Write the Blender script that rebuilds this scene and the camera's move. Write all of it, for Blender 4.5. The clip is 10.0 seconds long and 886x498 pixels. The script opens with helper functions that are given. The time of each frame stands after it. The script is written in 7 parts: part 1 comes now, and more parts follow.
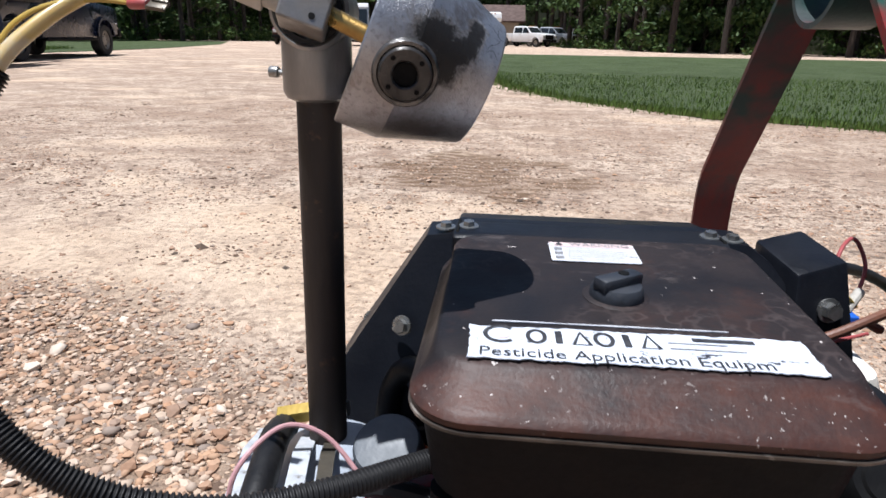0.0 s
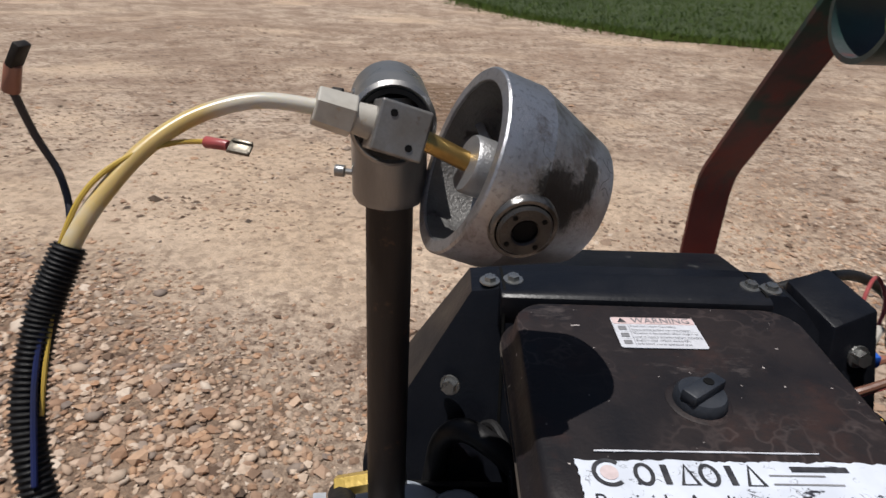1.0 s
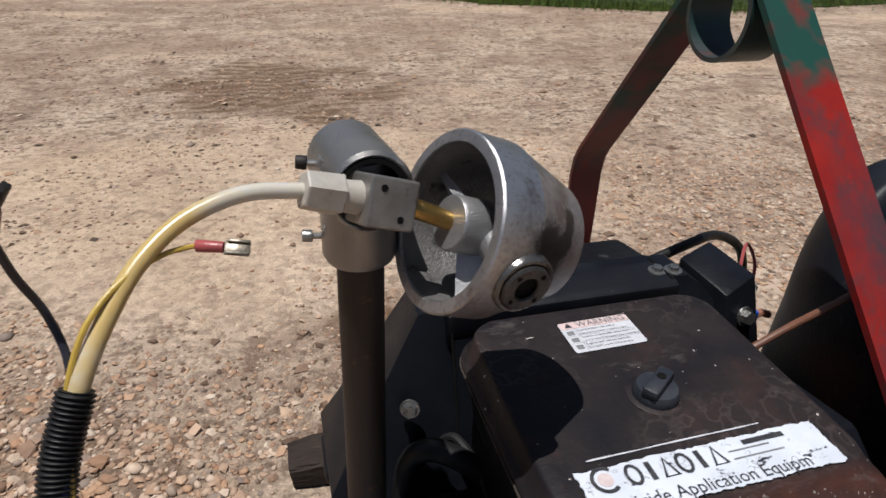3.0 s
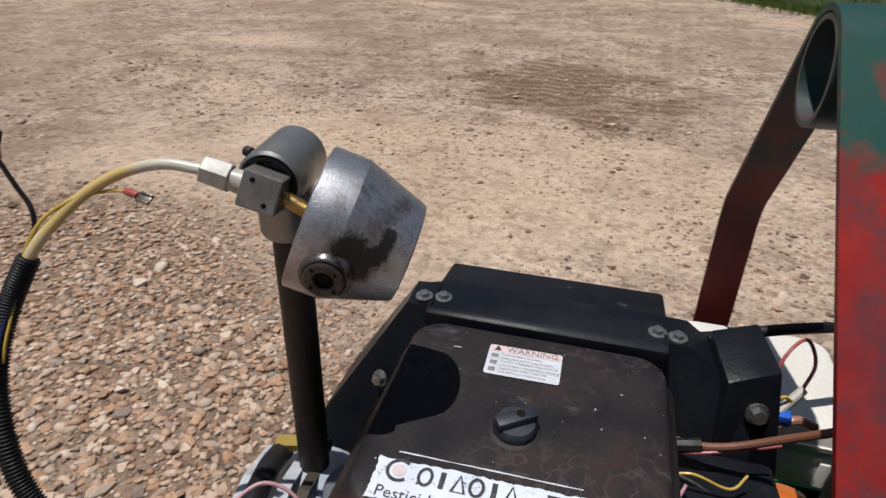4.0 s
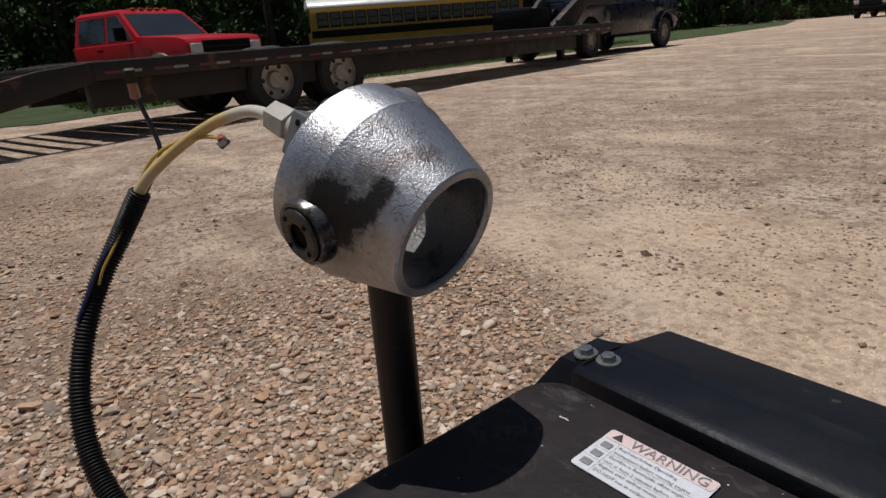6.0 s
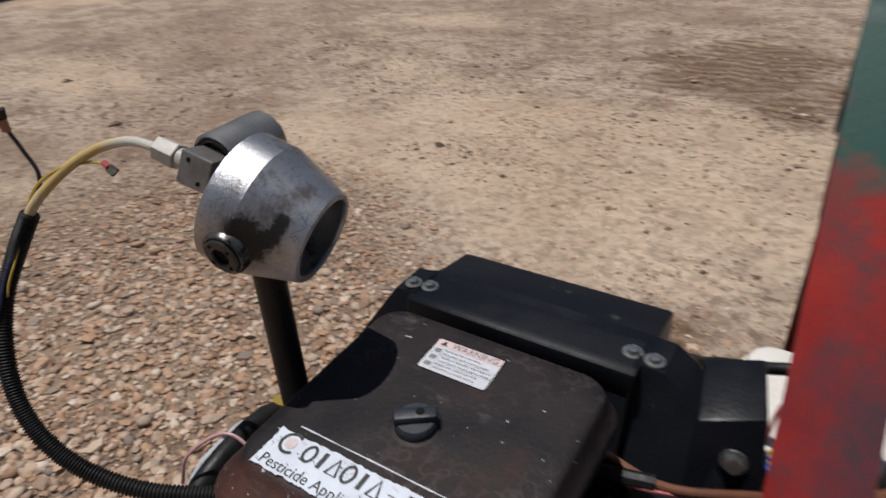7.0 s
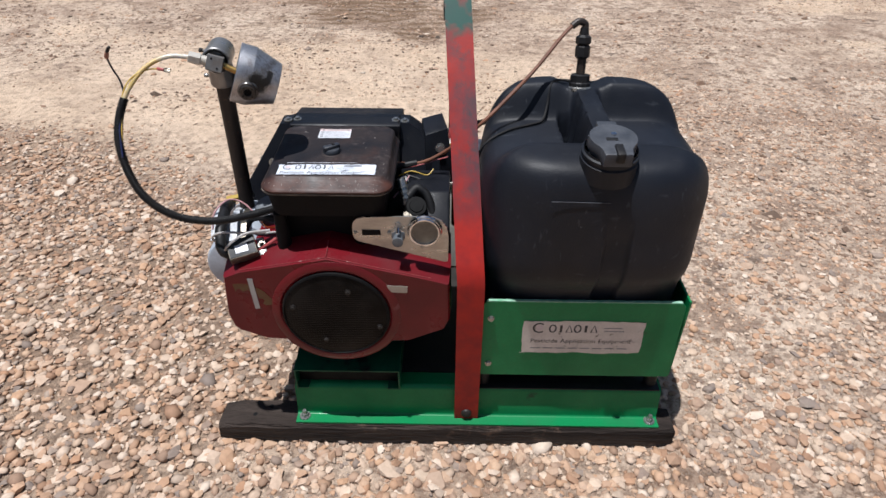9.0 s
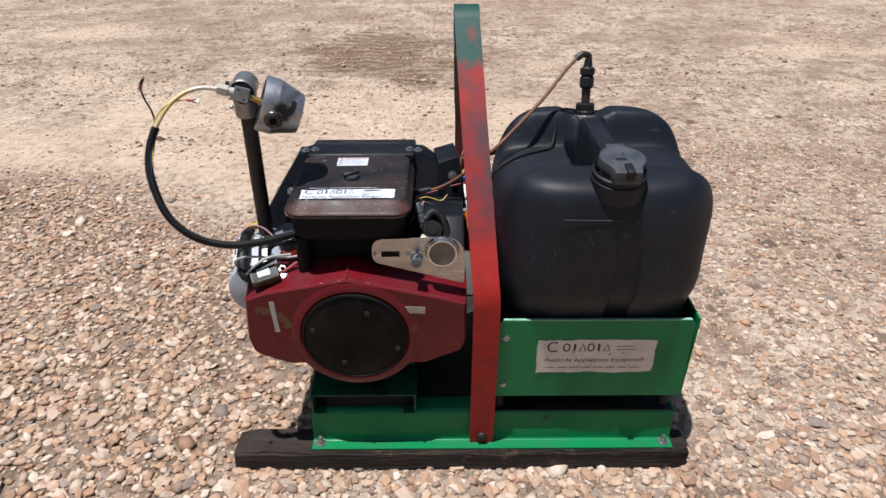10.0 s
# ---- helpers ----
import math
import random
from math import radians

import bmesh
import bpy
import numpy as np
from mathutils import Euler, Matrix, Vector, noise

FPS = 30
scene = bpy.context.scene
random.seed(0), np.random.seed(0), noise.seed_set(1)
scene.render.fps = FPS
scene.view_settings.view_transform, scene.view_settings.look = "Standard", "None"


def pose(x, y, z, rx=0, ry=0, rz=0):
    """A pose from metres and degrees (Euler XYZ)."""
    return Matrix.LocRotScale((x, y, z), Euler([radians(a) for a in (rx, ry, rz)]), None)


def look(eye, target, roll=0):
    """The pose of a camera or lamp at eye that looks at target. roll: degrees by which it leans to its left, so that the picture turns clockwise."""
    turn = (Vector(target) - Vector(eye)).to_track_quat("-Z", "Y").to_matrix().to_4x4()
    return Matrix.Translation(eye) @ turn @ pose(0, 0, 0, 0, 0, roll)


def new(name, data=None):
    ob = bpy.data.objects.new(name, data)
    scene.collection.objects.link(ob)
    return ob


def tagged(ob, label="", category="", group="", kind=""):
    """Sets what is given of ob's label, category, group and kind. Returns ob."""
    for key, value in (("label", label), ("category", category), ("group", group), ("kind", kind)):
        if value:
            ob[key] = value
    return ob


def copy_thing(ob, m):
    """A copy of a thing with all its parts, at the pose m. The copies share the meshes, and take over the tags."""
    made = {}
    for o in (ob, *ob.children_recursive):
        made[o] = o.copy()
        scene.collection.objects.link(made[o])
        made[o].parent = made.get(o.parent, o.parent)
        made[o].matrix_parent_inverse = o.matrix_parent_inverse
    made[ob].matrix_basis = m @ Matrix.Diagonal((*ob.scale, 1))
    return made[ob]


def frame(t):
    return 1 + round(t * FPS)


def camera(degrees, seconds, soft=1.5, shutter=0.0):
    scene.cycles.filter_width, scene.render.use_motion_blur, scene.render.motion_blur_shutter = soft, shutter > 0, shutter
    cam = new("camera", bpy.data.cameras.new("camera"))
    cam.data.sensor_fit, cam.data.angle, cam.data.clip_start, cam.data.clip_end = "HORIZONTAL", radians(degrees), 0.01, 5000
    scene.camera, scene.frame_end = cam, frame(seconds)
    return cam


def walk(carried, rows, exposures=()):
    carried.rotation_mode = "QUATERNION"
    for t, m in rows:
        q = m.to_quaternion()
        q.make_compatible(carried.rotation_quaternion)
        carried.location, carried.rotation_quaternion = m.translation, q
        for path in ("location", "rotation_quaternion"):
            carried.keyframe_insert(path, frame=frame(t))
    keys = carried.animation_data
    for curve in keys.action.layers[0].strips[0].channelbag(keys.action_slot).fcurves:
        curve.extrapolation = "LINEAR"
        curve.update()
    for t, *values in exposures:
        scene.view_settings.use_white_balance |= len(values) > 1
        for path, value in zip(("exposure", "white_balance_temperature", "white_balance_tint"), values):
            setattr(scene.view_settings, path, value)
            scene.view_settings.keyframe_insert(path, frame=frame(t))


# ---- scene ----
cam = camera(71.3, 10.0, shutter=0.2)

PATH = [
    (0, (-0.32, -0.164, 0.767), (-0.493, 1.72, 0.118), 1.1),
    (0.5, (-0.338, -0.145, 0.815), (-0.565, 1.732, 0.162), 1.2),
    (1, (-0.406, -0.112, 0.865), (-0.391, 1.677, -0.029), 2.0),
    (1.5, (-0.489, -0.073, 0.883), (0.057, 1.608, -0.053), 3.0),
    (2, (-0.523, -0.068, 0.891), (0.181, 1.541, -0.065), 3.7),
    (2.5, (-0.527, -0.069, 0.891), (0.172, 1.545, -0.061), 3.1),
    (2.7, (-0.519, -0.074, 0.895), (0.126, 1.559, -0.061), 2.2),
    (4, (-0.219, -0.142, 0.948), (-0.669, 1.538, -0.039), 0.8),
    (4.5, (-0.141, -0.091, 0.939), (-1.027, 1.392, -0.069), -2.9),
    (5, (-0.093, -0.051, 0.902), (-1.333, 1.21, -0.032), -4.5),
    (5.2, (-0.105, -0.017, 0.871), (-1.477, 1.194, 0.064), -3.5),
    (6.5, (-0.113, 0.035, 0.826), (-1.651, 1.147, 0.196), -4.8),
    (7, (-0.055, -0.062, 0.95), (-1.033, 1.349, -0.077), -3.7),
    (7.5, (-0.04, -0.284, 1.105), (-0.341, 1.343, -0.018), 3.1),
    (8, (-0.031, -0.495, 1.196), (-0.148, 1.056, -0.061), 1.6),
    (8.5, (0.0, -0.684, 1.185), (-0.079, 0.912, -0.019), 1.8),
    (9, (-0.041, -0.807, 1.135), (-0.06, 0.807, -0.047), 0.3),
    (9.5, (-0.067, -0.855, 1.122), (-0.017, 0.816, 0.024), 0.1),
    (10, (-0.086, -0.863, 1.116), (-0.078, 0.836, 0.061), -0.1),
]
EXPOSURES = [(0.0, 0.64, 5950, 10), (0.5, 0.12, 6250, 10), (1.0, -0.08, 6450, 10), (1.5, -0.08, 6450, 10), (2.5, -0.06, 6450, 10), (4.0, -0.10, 6350, 10), (4.5, -0.17, 6400, 10),
             (5.0, -0.28, 6400, 10), (6.5, -0.36, 6400, 10), (7.0, -0.34, 6400, 10), (7.5, -0.22, 6350, 10), (8.0, -0.02, 6250, 10), (8.5, 0.28, 6100, 10), (9.0, 0.35, 6100, 10),
             (9.5, 0.40, 6100, 10), (10.0, 0.40, 6100, 10)]
walk(cam, [(t, look(eye, target, roll)) for t, eye, target, roll in PATH], EXPOSURES)

# ---- world, sun, exposure ----
SUN_DIR = Vector((-0.17, -0.055, 1.0)).normalized()
world = bpy.data.worlds.new("world")
scene.world = world
world.use_nodes = True
wn = world.node_tree
sky = wn.nodes.new("ShaderNodeTexSky")
sky.sky_type = "NISHITA"
sky.sun_disc = False
sky.sun_elevation = math.asin(SUN_DIR.z)
sky.sun_rotation = math.atan2(SUN_DIR.x, SUN_DIR.y)
sky.air_density, sky.dust_density = 1.0, 1.5
wn.links.new(sky.outputs[0], wn.nodes["Background"].inputs[0])
wn.nodes["Background"].inputs[1].default_value = 0.05
sun_data = bpy.data.lights.new("sun", "SUN")
sun_data.energy, sun_data.angle, sun_data.color = 4.9, radians(0.53), (1.0, 0.965, 0.92)
sun = new("sun", sun_data)
sun.matrix_world = look(SUN_DIR * 60, (0, 0, 0))
scene.view_settings.exposure = 0.0


# ---- materials ----
def nodes_of(name):
    m = bpy.data.materials.new(name)
    m.use_nodes = True
    nt = m.node_tree
    return m, nt, nt.nodes["Principled BSDF"]


def noise_fac(nt, scale, detail=4.0, lo=0.35, hi=0.65, coord="Object", stretch=(1, 1, 1), rough=0.55):
    tc = nt.nodes.new("ShaderNodeTexCoord")
    mp = nt.nodes.new("ShaderNodeMapping")
    mp.inputs["Scale"].default_value = stretch
    n = nt.nodes.new("ShaderNodeTexNoise")
    n.inputs["Scale"].default_value, n.inputs["Detail"].default_value, n.inputs["Roughness"].default_value = scale, detail, rough
    nt.links.new(tc.outputs[coord], mp.inputs[0])
    nt.links.new(mp.outputs[0], n.inputs["Vector"])
    r = nt.nodes.new("ShaderNodeMapRange")
    r.inputs[1].default_value, r.inputs[2].default_value = lo, hi
    nt.links.new(n.outputs[0], r.inputs[0])
    return r.outputs[0]


def mixc(nt, fac, a, b):
    mx = nt.nodes.new("ShaderNodeMix")
    mx.data_type = "RGBA"
    for sock, v in ((mx.inputs[0], fac), (mx.inputs[6], a), (mx.inputs[7], b)):
        if isinstance(v, (tuple, list)):
            sock.default_value = (*v[:3], 1)
        elif isinstance(v, (int, float)):
            sock.default_value = v
        else:
            nt.links.new(v, sock)
    return mx.outputs[2]


def calc(nt, op, a, b=0.5):
    mt = nt.nodes.new("ShaderNodeMath")
    mt.operation = op
    for sock, v in zip(mt.inputs, (a, b)):
        if isinstance(v, (int, float)):
            sock.default_value = v
        else:
            nt.links.new(v, sock)
    return mt.outputs[0]


def bump(nt, bsdf, height, strength=0.3, dist=0.002):
    b = nt.nodes.new("ShaderNodeBump")
    b.inputs["Strength"].default_value, b.inputs["Distance"].default_value = strength, dist
    nt.links.new(height, b.inputs["Height"])
    nt.links.new(b.outputs[0], bsdf.inputs["Normal"])


def surface(name, base, second=None, rough=0.5, metal=0.0, scale=30.0, fine=220.0, bump_s=0.15, bump_d=0.001, third=None, third_lo=0.6,
            third_scale=14.0, coat=0.0, spec=0.5, rough_var=0.12, stretch=(1, 1, 1)):
    """A surface of two mottled tones, a third colour of stains or wear, fine relief and uneven gloss."""
    m, nt, b = nodes_of(name)
    second = second or tuple(c * 0.75 for c in base)
    f1 = noise_fac(nt, scale, 5, stretch=stretch)
    f2 = noise_fac(nt, fine, 3, 0.3, 0.7, stretch=stretch)
    col = mixc(nt, f1, base, second)
    col = mixc(nt, calc(nt, "MULTIPLY", f2, 0.35), col, tuple(c * 0.6 for c in base))
    if third:
        f3 = noise_fac(nt, third_scale, 7, third_lo, third_lo + 0.08, rough=0.65)
        col = mixc(nt, f3, col, third)
    nt.links.new(col, b.inputs["Base Color"])
    b.inputs["Metallic"].default_value = metal
    b.inputs["Specular IOR Level"].default_value = spec
    b.inputs["Coat Weight"].default_value = coat
    r = nt.nodes.new("ShaderNodeMapRange")
    r.inputs[3].default_value, r.inputs[4].default_value = max(0.03, rough - rough_var), min(1, rough + rough_var)
    nt.links.new(f1, r.inputs[0])
    nt.links.new(r.outputs[0], b.inputs["Roughness"])
    bump(nt, b, f2, bump_s, bump_d)
    return m


M = {}
M["black_plastic"] = surface("black_plastic", (0.0070, 0.0082, 0.0118), (0.0110, 0.0128, 0.0175), 0.52, spec=0.30, scale=7, fine=160, bump_s=0.12, rough_var=0.08)
M["black_rubber"] = surface("black_rubber", (0.007, 0.007, 0.008), (0.013, 0.0125, 0.013), 0.55, spec=0.3, scale=40)
M["black_paint"] = surface("black_paint", (0.0052, 0.0061, 0.0092), (0.009, 0.010, 0.0138), 0.44, spec=0.22, scale=12, fine=300, third=(0.075, 0.072, 0.07), third_lo=0.66, third_scale=25, bump_s=0.12)
M["dark_metal"] = surface("dark_metal", (0.018, 0.016, 0.0155), (0.03, 0.027, 0.024), 0.6, 0.2, spec=0.3, third=(0.05, 0.03, 0.02), third_lo=0.6)
M["engine_black"] = surface("engine_black", (0.005, 0.005, 0.0055), (0.009, 0.0088, 0.0088), 0.6, spec=0.10, third=(0.017, 0.014, 0.013), third_lo=0.65)
M["red_paint"] = surface("red_paint", (0.135, 0.005, 0.010), (0.09, 0.004, 0.007), 0.34, spec=0.32, scale=9, third=(0.16, 0.045, 0.05), third_lo=0.66, bump_s=0.1)
M["green_paint"] = surface("green_paint", (0.006, 0.190, 0.060), (0.005, 0.145, 0.046), 0.40, spec=0.28, scale=10, third=(0.012, 0.07, 0.03), third_lo=0.64, bump_s=0.1)
M["bright_edge"] = surface("bright_edge", (0.30, 0.50, 0.38), (0.12, 0.34, 0.2), 0.5, scale=60)
M["cast_aluminium"] = surface("cast_aluminium", (0.46, 0.46, 0.47), (0.34, 0.345, 0.36), 0.42, 0.75, scale=24, fine=800, bump_s=0.3, bump_d=0.0006, third=(0.12, 0.12, 0.12), third_lo=0.67, third_scale=40)
M["block_metal"] = surface("block_metal", (0.27, 0.26, 0.25), (0.18, 0.165, 0.15), 0.42, 0.6, scale=60, fine=700, bump_s=0.06, third=(0.12, 0.085, 0.06), third_lo=0.6, third_scale=80)
M["machined_aluminium"] = surface("machined_aluminium", (0.36, 0.355, 0.35), (0.25, 0.245, 0.24), 0.36, 0.75, scale=30, fine=700, stretch=(1, 1, 0.25), bump_s=0.06, third=(0.22, 0.2, 0.18), third_lo=0.66)
M["bell_inside"] = surface("bell_inside", (0.24, 0.235, 0.23), (0.13, 0.127, 0.125), 0.5, 0.5, scale=24, fine=500, bump_s=0.4, third=(0.05, 0.045, 0.045), third_lo=0.56, third_scale=60)
M["oily_ring"] = surface("oily_ring", (0.16, 0.157, 0.155), (0.06, 0.057, 0.055), 0.3, 0.7, scale=60, third=(0.02, 0.018, 0.017), third_lo=0.5, third_scale=70)
M["edge_highlight"] = surface("edge_highlight", (0.12, 0.10, 0.085), (0.03, 0.024, 0.02), 0.4, 0.4, scale=30, third=(0.30, 0.27, 0.24), third_lo=0.6, third_scale=25)
M["oily_plug"] = surface("oily_plug", (0.060, 0.056, 0.053), (0.022, 0.020, 0.019), 0.34, 0.4, scale=70, third=(0.012, 0.011, 0.011), third_lo=0.54, third_scale=60)
M["hole_black"] = surface("hole_black", (0.006, 0.006, 0.006), (0.008, 0.008, 0.008), 0.8, spec=0.1)
M["zinc"] = surface("zinc", (0.42, 0.42, 0.41), (0.3, 0.3, 0.29), 0.32, 0.9, scale=90, third=(0.2, 0.15, 0.1), third_lo=0.64)
M["chrome"] = surface("chrome", (0.8, 0.8, 0.8), (0.65, 0.65, 0.65), 0.1, 1.0, scale=50, bump_s=0.02, rough_var=0.05)
M["brushed_plate"] = surface("brushed_plate", (0.52, 0.49, 0.45), (0.40, 0.37, 0.33), 0.34, 0.8, scale=14, third=(0.22, 0.16, 0.11), third_lo=0.68, stretch=(1, 1, 4))
M["brass"] = surface("brass", (0.46, 0.31, 0.10), (0.34, 0.21, 0.07), 0.35, 0.9, scale=60)
M["yellow_cap"] = surface("yellow_cap", (0.50, 0.35, 0.08), (0.38, 0.26, 0.06), 0.35, 0.4)
M["pipe_steel"] = surface("pipe_steel", (0.022, 0.017, 0.015), (0.036, 0.026, 0.021), 0.55, 0.35, scale=22, third=(0.10, 0.05, 0.03), third_lo=0.6, third_scale=30, stretch=(1, 1, 0.25))
M["old_wood"] = surface("old_wood", (0.046, 0.034, 0.028), (0.013, 0.010, 0.009), 0.85, scale=22, fine=160, bump_s=0.9, bump_d=0.006, third=(0.10, 0.066, 0.048), third_lo=0.60, stretch=(0.12, 1, 1), spec=0.2)
M["white_plastic"] = surface("white_plastic", (0.72, 0.69, 0.64), (0.64, 0.60, 0.53), 0.45, scale=8, bump_s=0.05, third=(0.62, 0.50, 0.26), third_lo=0.57, third_scale=7)
M["olive_scuff"] = surface("olive_scuff", (0.105, 0.062, 0.016), (0.10, 0.022, 0.012), 0.45, scale=60)
M["nylon"] = surface("nylon", (0.46, 0.44, 0.40), (0.38, 0.35, 0.30), 0.38, scale=50, bump_s=0.05, third=(0.34, 0.24, 0.13), third_lo=0.62, third_scale=60)
M["white_label"] = surface("white_label", (0.60, 0.61, 0.65), (0.52, 0.53, 0.57), 0.42, scale=40, bump_s=0.1)
M["dull_label"] = surface("dull_label", (0.64, 0.58, 0.53), (0.54, 0.49, 0.44), 0.55, scale=25, third=(0.16, 0.14, 0.11), third_lo=0.60, third_scale=60)
M["print_black"] = surface("print_black", (0.02, 0.02, 0.024), (0.045, 0.045, 0.05), 0.5, scale=150)
M["print_pink"] = surface("print_pink", (0.66, 0.52, 0.51), (0.58, 0.44, 0.43), 0.5, scale=60)
M["print_pale"] = surface("print_pale", (0.62, 0.52, 0.52), (0.55, 0.45, 0.45), 0.5, scale=60)
M["print_grey"] = surface("print_grey", (0.16, 0.16, 0.17), (0.26, 0.26, 0.27), 0.5, scale=100)
M["copper_tube"] = surface("copper_tube", (0.20, 0.085, 0.05), (0.13, 0.055, 0.034), 0.45, scale=35)
M["wire_blue"] = surface("wire_blue", (0.014, 0.020, 0.085), (0.010, 0.014, 0.05), 0.4)
M["wire_dark"] = surface("wire_dark", (0.012, 0.013, 0.022), (0.02, 0.02, 0.03), 0.45)
M["wire_yellow"] = surface("wire_yellow", (0.55, 0.38, 0.07), (0.42, 0.28, 0.05), 0.4)
M["wire_pink"] = surface("wire_pink", (0.48, 0.27, 0.28), (0.40, 0.21, 0.22), 0.45)
M["wire_grey"] = surface("wire_grey", (0.42, 0.40, 0.39), (0.3, 0.29, 0.28), 0.45)
M["terminal_red"] = surface("terminal_red", (0.40, 0.09, 0.09), (0.3, 0.06, 0.06), 0.35)
M["terminal_brown"] = surface("terminal_brown", (0.35, 0.16, 0.11), (0.24, 0.10, 0.07), 0.35)
M["ridge_wear"] = surface("ridge_wear", (0.24, 0.05, 0.05), (0.13, 0.008, 0.012), 0.4, spec=0.3, scale=40, third=(0.34, 0.20, 0.18), third_lo=0.60, third_scale=50)
M["gauge_glass"] = surface("gauge_glass", (0.13, 0.115, 0.09), (0.08, 0.07, 0.055), 0.08, coat=0.6, scale=40, bump_s=0.0, rough_var=0.03)
M["strap_white"] = surface("strap_white", (0.50, 0.52, 0.55), (0.36, 0.38, 0.41), 0.45, scale=60, third=(0.16, 0.15, 0.14), third_lo=0.58, third_scale=70)
M["starter_grey"] = surface("starter_grey", (0.42, 0.46, 0.52), (0.33, 0.37, 0.43), 0.42, 0.1, scale=18)
M["orange_plastic"] = surface("orange_plastic", (0.55, 0.14, 0.02), (0.4, 0.09, 0.015), 0.35)
M["blue_plastic"] = surface("blue_plastic", (0.02, 0.12, 0.55), (0.015, 0.08, 0.4), 0.4)
M["cap_grey"] = surface("cap_grey", (0.085, 0.097, 0.112), (0.115, 0.127, 0.14), 0.5, scale=30)
M["cap_worn"] = surface("cap_worn", (0.040, 0.044, 0.053), (0.065, 0.070, 0.082), 0.5, spec=0.3, scale=30, third=(0.02, 0.02, 0.024), third_lo=0.62)
M["knob_black"] = surface("knob_black", (0.017, 0.020, 0.027), (0.027, 0.031, 0.040), 0.5, scale=30)
M["bolt_dull"] = surface("bolt_dull", (0.16, 0.14, 0.11), (0.09, 0.08, 0.065), 0.4, 0.6, scale=90)
M["bolt_head"] = M["zinc"]
# green of the frame, darkened to carry the shade below the engine
M["shaded_green"] = surface("shaded_green", (0.008, 0.100, 0.045), (0.008, 0.055, 0.030), 0.42, spec=0.25, scale=14, third=(0.010, 0.012, 0.010), third_lo=0.58, bump_s=0.1)
M["tube_paint"] = surface("tube_paint", (0.018, 0.05, 0.045), (0.03, 0.035, 0.038), 0.45, scale=18, third=(0.12, 0.02, 0.02), third_lo=0.66)


def dusty_tank():
    # moulded black plastic, greyed by broad soft dust, with fine scratches and a few pale scuffs
    m, nt, b = nodes_of("dusty_tank")
    col = mixc(nt, noise_fac(nt, 6, 4), (0.0046, 0.0056, 0.0092), (0.0078, 0.0094, 0.0145))
    col = mixc(nt, calc(nt, "MULTIPLY", noise_fac(nt, 3.5, 6, 0.40, 0.80, rough=0.6), 0.5), col, (0.020, 0.025, 0.036))
    for stretch in ((1, 0.12, 0.3), (0.15, 1, 0.4)):
        col = mixc(nt, calc(nt, "MULTIPLY", noise_fac(nt, 120, 3, 0.66, 0.74, stretch=stretch), 0.5), col, (0.045, 0.05, 0.06))
    col = mixc(nt, noise_fac(nt, 60, 5, 0.72, 0.76, rough=0.6), col, (0.07, 0.075, 0.085))
    nt.links.new(col, b.inputs["Base Color"])
    r = nt.nodes.new("ShaderNodeMapRange")
    r.inputs[3].default_value, r.inputs[4].default_value = 0.46, 0.62
    nt.links.new(noise_fac(nt, 9, 5), r.inputs[0])
    nt.links.new(r.outputs[0], b.inputs["Roughness"])
    b.inputs["Specular IOR Level"].default_value = 0.27
    bump(nt, b, calc(nt, "ADD", noise_fac(nt, 240, 3), calc(nt, "MULTIPLY", noise_fac(nt, 12, 3), 2.0)), 0.12, 0.001)
    return m


M["dusty_tank"] = dusty_tank()


